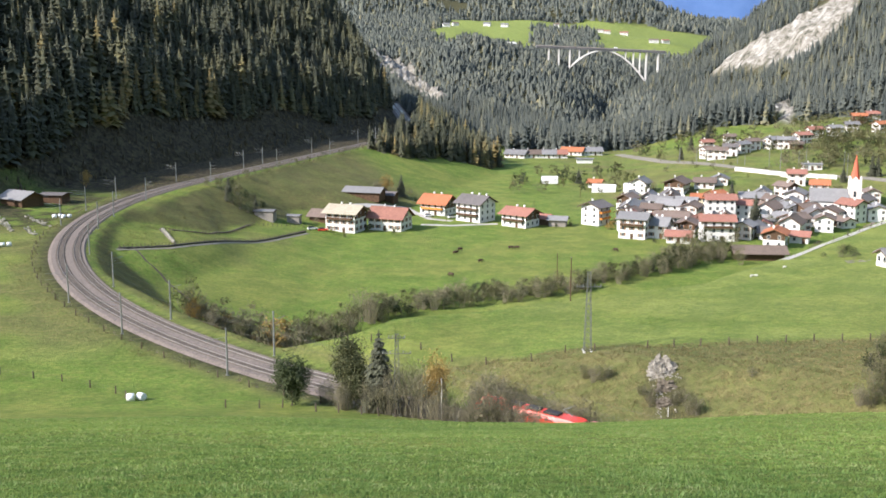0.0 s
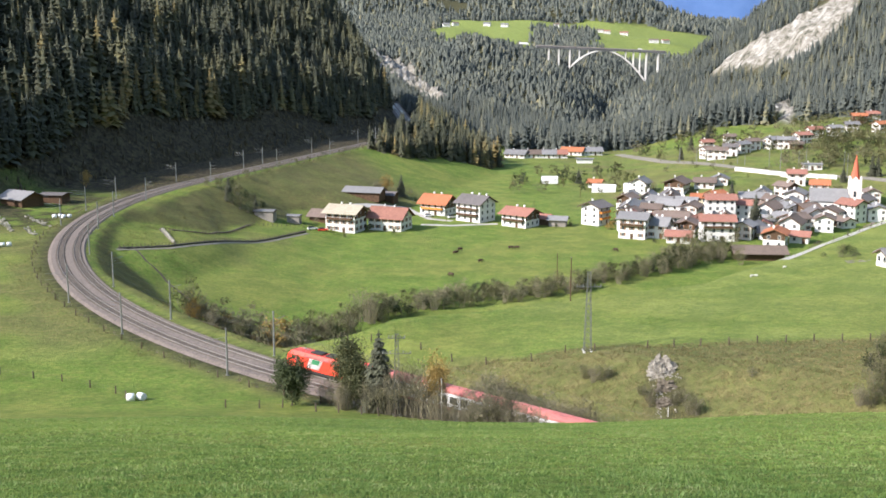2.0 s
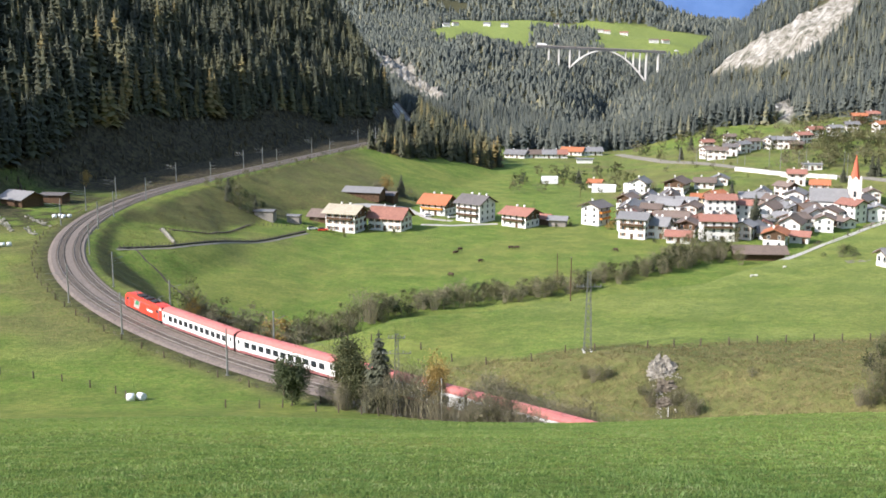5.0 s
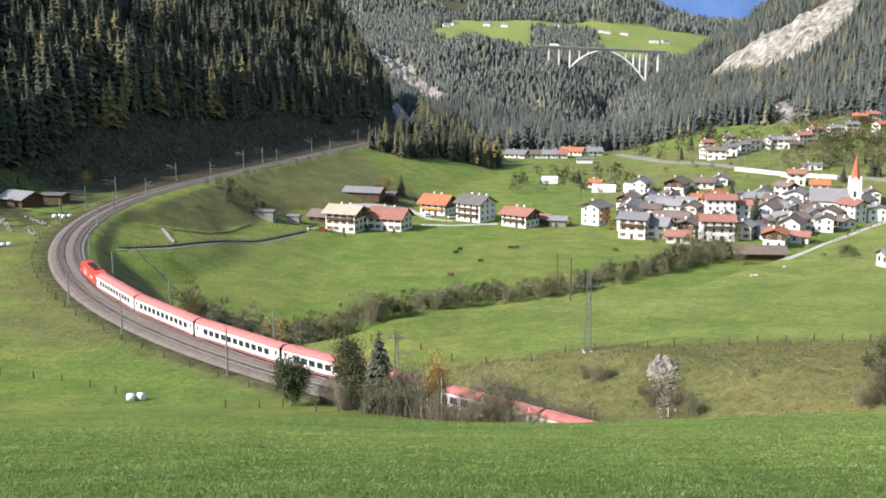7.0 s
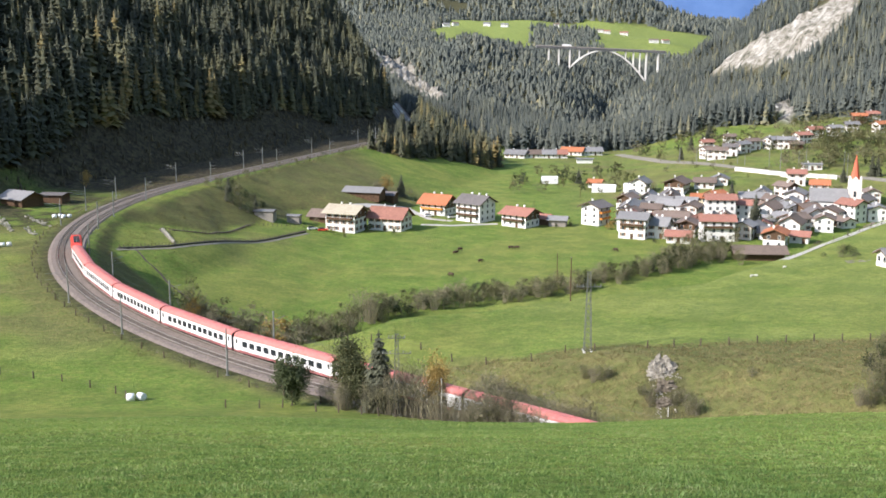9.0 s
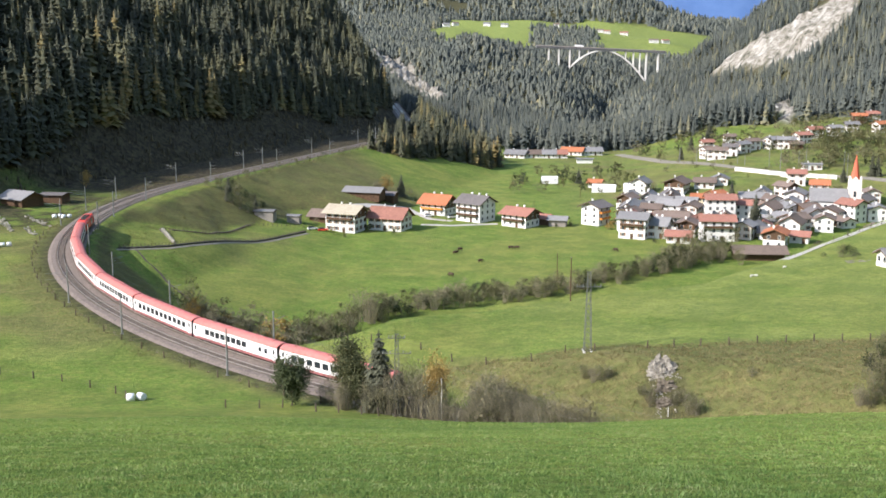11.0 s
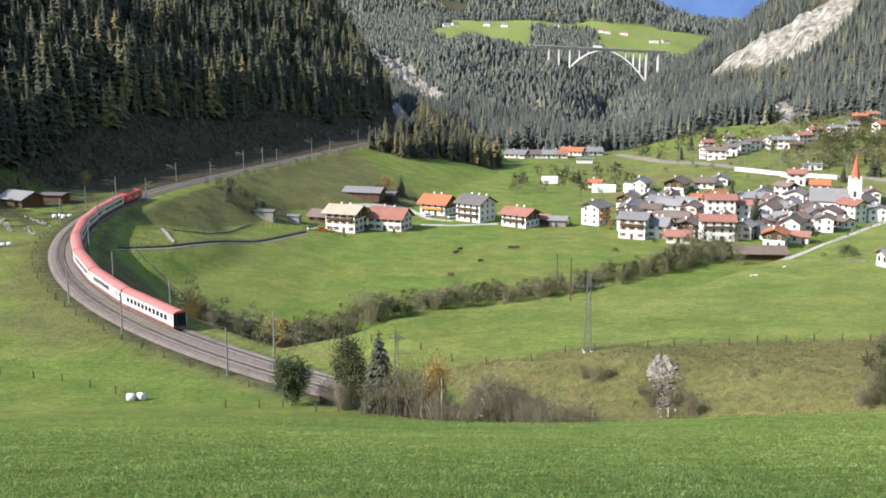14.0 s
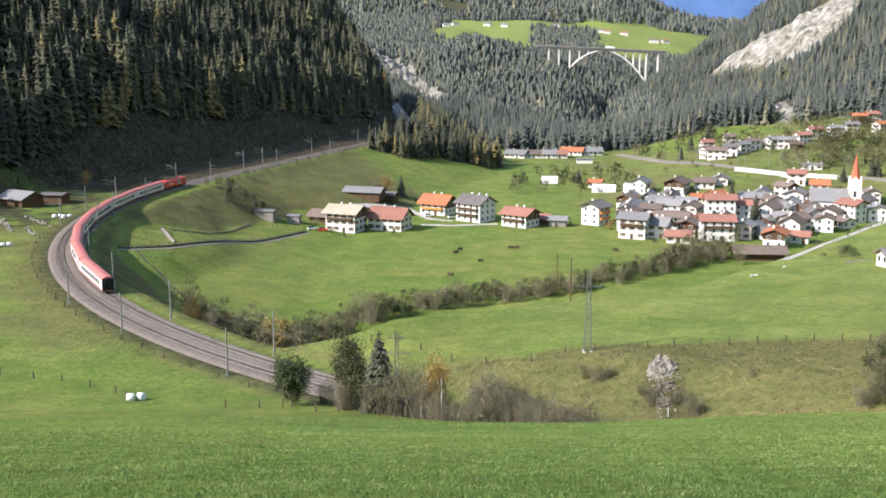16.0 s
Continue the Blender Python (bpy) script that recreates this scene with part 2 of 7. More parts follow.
def path(s, off=0.0):
    """Place and heading on the track, s metres along the inner track; off: metres to the outer side of it."""
    r = 250.8 + off
    if s < SA:
        a, extra = A0, s - SA
    elif s > ARC:
        a, extra = A1, s - ARC
    else:
        a, extra = A0 - (s - SA) / 250.8, 0.0
    tx, ty = math.sin(a), -math.cos(a)
    return Vector((CX + r * math.cos(a) + tx * extra, CY + r * math.sin(a) + ty * extra, GRADE * min(0.0, s - SA))), math.atan2(ty, tx)


def sstep(a, b, x):
    t = np.clip((x - a) / (b - a), 0, 1)
    return t * t * (3 - 2 * t)


def smax(a, b, k=2.0):
    h = np.clip(0.5 + 0.5 * (a - b) / k, 0, 1)
    return b + (a - b) * h + k * h * (1 - h)


def smin(a, b, k=2.0):
    return -smax(-a, -b, k)


def far_line(Y):
    """The line beyond the long straight, swinging back along the foot of the mountain."""
    return -17.0 - 0.083 * (Y - 700)


def track_off(X, Y):
    """Signed distance to the middle of the double track: positive on the outer side of the bend."""
    dx, dy = X - CX, Y - CY
    d = np.hypot(dx, dy) - RT
    for a, sign in ((A0, -1), (A1, 1)):
        tx, ty = math.sin(a), -math.cos(a)
        nx, ny = math.cos(a), math.sin(a)
        along = (dx * tx + dy * ty) * sign
        side = dx * nx + dy * ny - RT
        on = (along > 0) & (dx * nx + dy * ny > -40)
        d = np.where(on, side, d)
    w = sstep(675, 735, Y)
    return d * (1 - w) + w * (far_line(Y) - X)


def track_level(X, Y):
    """The line climbs up to the start of the bend and runs level from there."""
    along = (X - CX) * math.sin(A0) + (Y - CY) * -math.cos(A0)
    return -GRADE * np.clip(-along, 0, 260) * (Y < 260)


def wob(X, Y, scale, seed):
    """Smooth uneven swell of about -1 to 1."""
    r = np.random.RandomState(seed)
    z = np.zeros_like(X)
    for k in range(7):
        a, f, p = r.uniform(0, 6.28), r.uniform(0.6, 1.7) / scale, r.uniform(0, 6.28)
        z = z + np.sin((X * math.cos(a) + Y * math.sin(a)) * 6.28 * f + p)
    return z / 4.0


# crest line of the knoll beyond the cutting, and the brow above its bank
KNOLL_X, KNOLL_Y, KNOLL_Z = (-30, -18, -9, 10, 23, 60, 93, 135), (192, 197, 203, 215, 225, 245, 285, 330), (1.4, 2.4, 4.4, 3.2, 2.2, 2.0, 1.2, 3.4)
BROW_X, BROW_Z = (-20, 0, 12, 25, 60, 100), (2.0, 3.4, 4.2, 6.2, 7.3, 8.2)


LANE_X, LANE_Y = (-130, -96.3, -85.0, -75.3, -65.6, -53.5), (300, 319.5, 333.5, 354.0, 385.0, 417.5)


def floor_level(X, Y):
    """Meadows of the valley floor inside the bend."""
    z = -18.5 + 0.165 * np.clip(-38 - X, 0, 80) + 4.5 * sstep(-45, -85, X) * (1 - sstep(352, 392, Y)) * sstep(-48, -3, Y - np.interp(X, LANE_X, LANE_Y)) + 0.25 * wob(X, Y, 120, 8)
    return z - 0.12 * np.clip(Y - 860, 0, 900)


def bank_level(X, Y, d, lev):
    """The embankment, with a grassy shelf and a steep face where the mound stands."""
    di = -d
    k = 0.66 - 0.38 * sstep(440, 490, Y) + 0.25 * sstep(640, 700, Y)
    plain_bank = k * np.clip(di - 5.8 - 3.6 * (1 - sstep(240, 275, Y)), 0, 1e4)
    shelf = 0.07 * np.clip(di - 5.8, 0, 6) + 0.46 * np.clip(di - 11.8 + 1.2 * wob(X, Y, 26, 9), 0, 1e4)
    w = sstep(362, 384, Y) * (1 - sstep(442, 470, Y))
    return lev - 0.45 - (plain_bank * (1 - w) + shelf * w)


def land(X, Y):
    """Height of the ground, without the far ranges' trees; numpy arrays in, array out."""
    X, Y = np.asarray(X, float), np.asarray(Y, float)
    d = track_off(X, Y)
    # hillside on which the camera stands, running down to the line
    hill = 52.96 - 0.3364 * Y + 0.25 * wob(X, Y, 60, 3) * sstep(10, 60, Y) - 0.0012 * np.clip(-20 - X, 0, 80) ** 1.5 - 0.72 * np.exp(-((X - 11) / np.where(X > 11, 15.0, 26.0)) ** 2) * sstep(70, 115, Y) + 0.92 * sstep(17, 44, X) * sstep(55, 100, Y)
    lev = track_level(X, Y)
    out = lev - 0.4 + 0.02 * np.clip(d - 8, 0, 200) + 1.5 * sstep(14, 60, d) * sstep(-60, -100, X)
    outer = smax(hill, out, 5.0)
    outer = np.minimum(outer, lev - 0.45 + np.clip(d - 6.0 - 1.9 * sstep(-18, -32, X), 0, 1e4) * (1.0 + 0.9 * sstep(8, 40, X)))
    # inner side: bank, knoll, embankment, valley floor
    di = -d
    crest = np.interp(X, KNOLL_X, KNOLL_Y)
    z0, z1 = np.interp(X, BROW_X, BROW_Z), np.interp(X, KNOLL_X, KNOLL_Z)
    knoll = z0 + (z1 - z0) * np.clip((Y - 172) / np.maximum(crest - 172, 12), -0.3, 1)
    over = np.clip(Y - crest + 6, 0, 1e4)
    knoll = knoll - 0.5 * over * over / (over + 14) + 0.15 * wob(X, Y, 70, 5)
    knoll = smin(knoll, lev + (di - 6.5) * 0.42, 1.5)
    floor, bank = floor_level(X, Y), bank_level(X, Y, d, lev)
    rx = sstep(60, 150, X - 0.2 * np.clip(Y - 500, 0, 400))
    terrace = -18.5 + (8 * sstep(488, 545, Y) + 0.035 * np.clip(Y - 560, 0, 500)) * rx + 0.08 * np.clip(X - 180, 0, 400) * sstep(480, 620, Y)
    terrace = terrace - 0.12 * np.clip(Y - 860, 0, 900)
    inner = smax(smax(knoll, smax(floor, terrace, 1.0), 4.0), bank, 0.9)
    z = np.where(d > 0, np.where(Y > 700, smax(outer, floor, 2.0), outer), inner)
    # wooded mountain above the far leg of the line
    dA = (X + 30) * -0.944 + (Y - 720) * 0.33
    dB = (X + 30) * -0.995 - (Y - 720) * 0.085
    ml = smin((0.80 - 0.11 * sstep(470, 700, Y)) * np.clip(dA - 14, -50, 1e4), 1.7 * np.clip(dB + 3, -50, 1e4), 10.0)
    ml = smin(ml + 4.0 * wob(X, Y, 90, 11) * sstep(10, 60, dA), smin(250.0 + 0 * X, 0.8 * (1130 - Y), 40.0), 40.0)
    # wooded mountain with the cliff, across the valley
    foot = 305 - 0.035 * (Y - 700)
    mr = smin(0.70 * (X - foot), 0.8 * (1620 - Y) + 0.55 * (X - 250), 20.0)
    mr = smin(mr + 5.0 * wob(X, Y, 110, 12) * sstep(0, 60, mr), 520.0 + 0 * X, 80.0) + 6 - 24 * sstep(700, 1500, Y)
    # wooded flank and meadow plateau behind the gorge
    fl = -63 + 0.133 * ((Y - 1250) - 1.0 * (X - 240))
    fl = smin(fl, 52 + 0.085 * np.clip(Y - 1900, 0, 850) - 0.02 * X, 25.0) + 5 * wob(X, Y, 260, 13)
    fl = fl + 42 * np.exp(-((X - 75) / 60) ** 2 - ((Y - 1745) / 90) ** 2) + 17 * np.exp(-((X - 183) / 30) ** 2 - ((Y - 1735) / 70) ** 2)
    fl = fl + 0.27 * np.clip(Y - 2750, 0, 1100) * (1 - sstep(430, 800, X)) + 18 * wob(X, Y, 420, 14) * sstep(2700, 3200, Y)
    # gorge below the bridge: a steep shaded side and a gentler sunlit one
    ax = 0.182 * Y
    fl = fl - 62 * np.exp(-((X - ax) / 66) ** 2) * sstep(880, 1000, Y) * (1 - sstep(1560, 1760, Y)) + 15 * wob(X * 1.0, Y * 0.45 + X * 0.8, 130, 15) * sstep(900, 1100, Y) * (1 - sstep(1850, 2000, Y))
    lit = 0.36 * (X - ax) - 44 - 70 * (1 - sstep(900, 1000, Y)) - 70 * sstep(1500, 1700, Y) + 4 * wob(X, Y, 90, 16)
    z = np.maximum(z, np.where((Y > 880) & (X > ax - 20), lit, -1e3))
    z = np.maximum(z, np.where((Y > 300), ml, -1e3))
    z = np.maximum(z, mr)
    z = smax(z, np.where(Y > 1000, fl, -1e3), 4.0)
    return z


def ground_z(x, y):
    return float(land(np.array([x]), np.array([y]))[0])


SCARS = ((-92, 1680, -46, 1560, 30), (-58, 1560, -8, 1400, 22), (249, 822, 306, 948, 9), (237, 764, 264, 832, 6))
CLIFF = (332.0, 1376.0, 432.0, 1226.0)


def steps(*spans):
    out = []
    for a, b, n in spans:
        out += list(np.linspace(a, b, n, endpoint=False))
    return np.array(out)


def cliff_mask(X, Y):
    """Where the mountain across the valley breaks into bare rock."""
    ax, ay, bx, by = CLIFF
    l = math.hypot(bx - ax, by - ay)
    ux, uy = (bx - ax) / l, (by - ay) / l
    t = ((X - ax) * ux + (Y - ay) * uy) / l
    across = (X - ax) * uy - (Y - ay) * ux
    w = 10 + 128 * np.clip(t, 0, 1.2)
    e = 1 - np.abs(across + 10 + 26 * np.clip(t, 0, 1.2) + 7 * wob(X, Y, 60, 31)) / np.maximum(w + 5 * wob(X, Y, 25, 32), 3)
    m = sstep(0.0, 0.2, e) * sstep(-0.03, 0.03, t) * (1 - sstep(1.25, 1.4, t))
    for x0, y0, x1, y1, w in SCARS:
        l = math.hypot(x1 - x0, y1 - y0)
        t = ((X - x0) * (x1 - x0) + (Y - y0) * (y1 - y0)) / l / l
        a = np.abs((X - x0) * (y1 - y0) - (Y - y0) * (x1 - x0)) / l
        m = np.maximum(m, sstep(1.0, 0.7, a / (w * (1 + 0.4 * wob(X, Y, 28, 35)))) * sstep(-0.1, 0.05, t) * sstep(1.1, 0.95, t))
    return m


def meadow_far(X, Y):
    """Open pasture on the far plateau."""
    lim = 1985 + 120 * sstep(120, 420, X) - 40 * wob(X, Y, 160, 21)
    m = (Y > lim) & (Y < 2720 + 60 * wob(X, Y, 200, 22)) & (X > -20 + 60 * wob(X, Y, 200, 23))
    spur = (np.abs(X - 212 - 0.13 * (Y - 2000)) < 62 + 20 * wob(X, Y, 60, 24)) & (Y < 2520)
    return m & ~spur


def build_ground():
    xs = steps((-2800, -600, 30), (-600, -190, 34), (-190, 150, 190), (150, 620, 70), (620, 3000, 30))
    ys = steps((-700, 0, 20), (0, 60, 30), (60, 480, 225), (480, 1000, 95), (1000, 2000, 85), (2000, 4900, 70))
    X, Y = np.meshgrid(xs, ys)
    Z = land(X, Y)
    cl = cliff_mask(X, Y)
    Z = Z + cl * (7 * np.abs(wob(X + Y * 0.4, Y * 0.3, 30, 33)) + 4 * wob(X, Y, 14, 34) + 3 * wob(X, Y, 8, 36))
    ny, nx = X.shape
    co = np.stack([X, Y, Z], -1).reshape(-1, 3)
    idx = np.arange(nx * ny).reshape(ny, nx)
    q = np.stack([idx[:-1, :-1], idx[:-1, 1:], idx[1:, 1:], idx[1:, :-1]], -1).reshape(-1, 4)
    me = bpy.data.meshes.new("ground")
    me.vertices.add(len(co))
    me.vertices.foreach_set("co", co.ravel())
    me.loops.add(q.size)
    me.loops.foreach_set("vertex_index", q.ravel())
    me.polygons.add(len(q))
    me.polygons.foreach_set("loop_start", np.arange(0, q.size, 4))
    me.update(calc_edges=True)
    me.polygons.foreach_set("use_smooth", np.ones(len(q), bool))
    d = track_off(X, Y)
    n1, n2 = wob(X, Y, 30, 41), wob(X, Y, 9, 42)
    # dry bank behind the line, verges and embankment
    dry = sstep(177 + 2 * n2, 172 + 2 * n2, Y) * sstep(-7, -9, d) * sstep(-16, -2, X) * 0.95
    dry = np.maximum(dry, 0.75 * sstep(6, 8, np.abs(d)) * (1 - sstep(8, 13 + 2 * n2, np.abs(d))) * (Y < 480) * ((d > 0) | (Y < 268) | (Y > 440)))
    face = sstep(0.3, 1.0, bank_level(X, Y, d, track_level(X, Y)) - floor_level(X, Y)) * (d < -7)
    face = face * sstep(225, 268, Y) * (1 - sstep(555, 610, Y + 1.6 * (X + 45))) * (1 - sstep(372, 384, Y) * (1 - sstep(440, 462, Y)) * sstep(-13, -11, d + 1.0 * n2))
    dry = np.maximum(dry, (0.80 + 0.18 * n1) * face)
    dry = np.maximum(dry, 0.45 * sstep(0.0, 0.8, n1 + 0.3) * (d < -8) * (X < -55) * sstep(335, 350, Y) * (Y < 400))
    dry = np.maximum(dry, 0.75 * sstep(0.0, 0.7, n1 + 0.6) * (d > 9) * sstep(-52, -68, X) * sstep(186, 205, Y) * (Y < 330))
    dry = np.maximum(dry, (0.5 + 0.45 * n1) * sstep(475, 505, Y) * (Y < 900) * sstep(40, 95, X) * (1 - sstep(60, 30, np.hypot(X - 180, Y - 750))))
    dA = (X + 30) * -0.944 + (Y - 720) * 0.33
    soil = sstep(5, 7, d) * sstep(-26, -20, dA + 2 * n1) * sstep(398, 425, Y) * (Y < 900)
    soil = np.maximum(soil, (dA > 26) * (Y > 330) * (X < 60) * (Y < 1500) * 1.0)
    soil = np.maximum(soil, (X > 310 + 10 * n1) * (Y > 700) * (Y < 1700) * 0.9)
    soil = np.maximum(soil, (Y > 880) * ~meadow_far(X, Y) * 0.9)
    soil = np.maximum(soil, (1 - sstep(5.2, 6.4, np.abs(d - 1.2))) * 0.9)
    soil = np.maximum(soil, face * (0.36 + 0.14 * n2) * (1 - 0.3 * sstep(440, 480, Y)))
    soil = np.maximum(soil, 0.9 * sstep(-0.8, 0.1, n1 + n2) * sstep(9, 13, d) * sstep(322, 338, Y) * sstep(425, 395, Y) * sstep(-112, -120, X) * sstep(-190, -170, X))
    soil = np.maximum(soil, 0.4 * sstep(6.0, 7.0, d) * (1 - sstep(8.0, 9.0 + 0.5 * n2, d)) * (Y < 420) * (X < 10))
    soil = np.maximum(soil, 0.55 * sstep(3.4, 1.6, np.abs(X - 33.0 + 0.8 * n2)) * sstep(147, 150, Y) * sstep(163, 160, Y))
    hay = np.clip((0.55 + 0.35 * n1) * sstep(172, 180, Y) * (1 - sstep(300, 330, Y)) * sstep(-5, 35, X) * (d < -10), 0, 1)
    hay = np.maximum(hay, np.clip(0.45 + 0.4 * n1, 0, 1) * sstep(-50, -75, X) * (d > 9) * (Y > 186) * (Y < 330))
    hay = np.maximum(hay, 0.75 * (Y > 1900))
    hay = np.maximum(hay, np.clip(0.25 + 0.35 * n1, 0, 0.6) * (Y < 150) * sstep(-10, 25, X))
    col = np.stack([np.clip(dry, 0, 1), np.clip(soil, 0, 1), cl, 1 - hay], -1).astype(np.float32)
    at = me.color_attributes.new("cover", "FLOAT_COLOR", "POINT")
    at.data.foreach_set("color", col.ravel())
    me.materials.append(M["ground"])
    tagged(new("ground", me), "green alpine valley ground with meadows and wooded slopes", "ground", kind="structure")


build_ground()


# ---- the railway ----
def sweep(profile, s0, s1, step, off=0.0, z=0.0):
    """A profile of (offset, height) drawn along the line."""
    sh = Shape()
    n = int((s1 - s0) / step)
    rings = []
    for i in range(n + 1):
        s = s0 + (s1 - s0) * i / n
        r = []
        for o, h in profile:
            p, _ = path(s, o + off)
            r.append((p.x, p.y, p.z + h + z))
        rings.append(r)
    return sh.loft(rings)


S0, S1 = -150.0, 668.0


def railway():
    line = thing("railway_line", "curved double railway track on grey brown ballast", "railway", kind="structure")
    part("ballast_bed", sweep([(-2.9, -0.9), (-1.9, -0.18), (6.6, -0.18), (7.6, -0.5), (9.6, -0.62), (10.2, -1.1)], S0, S1, 3.0).mesh("ballast_bed", "ballast"), line, "grey brown crushed stone ballast")
    for off in (0.0, 4.2):
        part("stained_ballast", sweep([(-0.95, -0.3), (-0.85, -0.155), (0.85, -0.155), (0.95, -0.3)], S0, S1, 3.0, off).mesh("stained_ballast", "stained"), line, "rust stained ballast between the rails")
        for side in (-0.75, 0.75):
            part("rail", sweep([(-0.07, -0.16), (-0.04, 0.0), (0.04, 0.0), (0.07, -0.16)], S0, S1, 3.0, off + side).mesh("rail", "rail"), line, "worn steel rail")
        sh = Shape()
        for i in range(int(620 / 0.65)):
            p, h = path(-40 + i * 0.65, off)
            sh.box(-0.13, -1.28, -0.3, 0.13, 1.28, -0.13, Matrix.Translation(p) @ Matrix.Rotation(h, 4, "Z"))
        tagged(part("sleepers", sh.mesh("sleepers", "sleeper"), line, "concrete sleepers bedded in ballast"), kind="stuff")
    return line


railway()


def far_railway():
    """The line beyond the straight, seen again along the foot of the mountain."""
    line = thing("railway_line", "distant double track curving round the foot of the mountain", "railway", kind="structure")

    def strip(a, b, z0, z1, mat, label):
        sh = Shape()
        sh.loft([[(far_line(y) + a, y, z0), (far_line(y) + a + 0.3, y, z1), (far_line(y) + b - 0.3, y, z1), (far_line(y) + b, y, z0)] for y in np.linspace(742, 1095, 60)])
        part(label.split()[-1], sh.mesh("strip", mat), line, label)

    strip(-6.0, 5.6, -0.9, -0.18, "ballast", "grey brown ballast")
    for c in (-2.1, 2.1):
        for s in (-0.75, 0.75):
            strip(c + s - 0.35, c + s + 0.35, -0.2, -0.02, "rail", "worn steel rail")


far_railway()


# ---- the train ----
def rounded_section(w, z0, z1, crown, n=5):
    """Half-open body section: straight sides and an arched roof."""
    pts = [(-w, z0), (-w, z1)]
    for i in range(1, n * 2):
        a = math.pi * (1 - i / (n * 2))
        pts.append((w * math.cos(a), z1 + crown * math.sin(a)))
    pts += [(w, z1), (w, z0)]
    return pts


def wheelset_bogie(parent, x, wheel_me, frame_me):
    b = part("bogie", frame_me, parent, "dark bogie frame", pose(x, 0, 0))
    for dx in (-1.25, 1.25):
        for dy in (-0.75, 0.75):
            part("wheel", wheel_me, b, "", pose(dx, dy, 0.46))


WHEEL = Shape().tube((0, -0.07, 0), (0, 0.07, 0), 0.46, n=14).mesh("wheel", "dark")
BOGIE = Shape().box(-1.9, -1.05, 0.45, 1.9, -0.9, 0.75).box(-1.9, 0.9, 0.45, 1.9, 1.05, 0.75).box(-0.4, -1.0, 0.4, 0.4, 1.0, 0.7).mesh("bogie", "dark")
COACH_WIN = Shape()
COACH_WIN.box(-0.68, -0.012, -0.52, 0.68, 0.012, 0.52)
COACH_WIN = COACH_WIN.mesh("coach_window", "glass")
COACH_WIN_SMALL = Shape().box(-0.40, -0.012, -0.42, 0.40, 0.012, 0.42).mesh("toilet_window", "glass")
COACH_DOOR = Shape()
COACH_DOOR.box(-0.43, -0.015, -1.2, 0.43, 0.015, 1.05)
COACH_DOOR.slot = 1
COACH_DOOR.box(-0.24, -0.02, 0.0, 0.24, 0.02, 0.8)
COACH_DOOR = COACH_DOOR.mesh("coach_door", "white", "glass")
HALF = 13.2


def coach_body_parts(variant):
    """Meshes of one coach, 26.4 m over the gangways."""
    L, w = 13.0, 1.41
    body = Shape().loft([[(x, y * k, z) for y, z in [(-w, 1.02), (-w, 2.9), (-w + 0.05, 3.2), (w - 0.05, 3.2), (w, 2.9), (w, 1.02)]] for x, k in ((-L, 1), (L, 1))])
    skirt = Shape().loft([[(x, y, z) for y, z in [(-w + 0.02, 0.55), (-w + 0.004, 1.02), (w - 0.004, 1.02), (w - 0.02, 0.55)]] for x in (-L, L)])
    sec = [(-w + 0.04, 3.19)] + [(p, q) for p, q in rounded_section(w - 0.035, 3.19, 3.24, 0.76)[1:-1]] + [(w - 0.04, 3.19)]
    roof = Shape().loft([[(x, y * k, 3.19 + (z - 3.19) * j) for y, z in sec] for x, k, j in ((-L, 0.97, 0.95), (-L + 0.5, 1, 1), (L - 0.5, 1, 1), (L, 0.97, 0.95))])
    for i in range(9):
        roof.box(-10.6 + i * 2.6, -0.35, 3.94, -9.9 + i * 2.6, 0.35, 4.05)
    end = Shape()
    end.box(0, -1.30, 0.9, 0.03, 1.30, 3.55)
    end.box(0, -0.80, 1.0, 0.19, -0.55, 3.3).box(0, 0.55, 1.0, 0.19, 0.80, 3.3).box(0, -0.80, 3.1, 0.19, 0.80, 3.35)
    buf = Shape().tube((0, 0, 0), (0.3, 0, 0), 0.1, n=8).tube((0.28, 0, 0), (0.36, 0, 0), 0.24, n=10)
    under = Shape().box(-1.1, -1.2, 0.32, 1.1, 1.2, 0.62)
    return {"body": body.mesh("coach_body", "white"), "skirt": skirt.mesh("coach_skirt", "skirt"), "roof": roof.mesh("coach_roof", "roofred"),
            "end": end.mesh("coach_end", "rubber"), "buffer": buf.mesh("buffer", "dark"), "under": under.mesh("underframe_box", "dark")}


COACH = coach_body_parts(0)


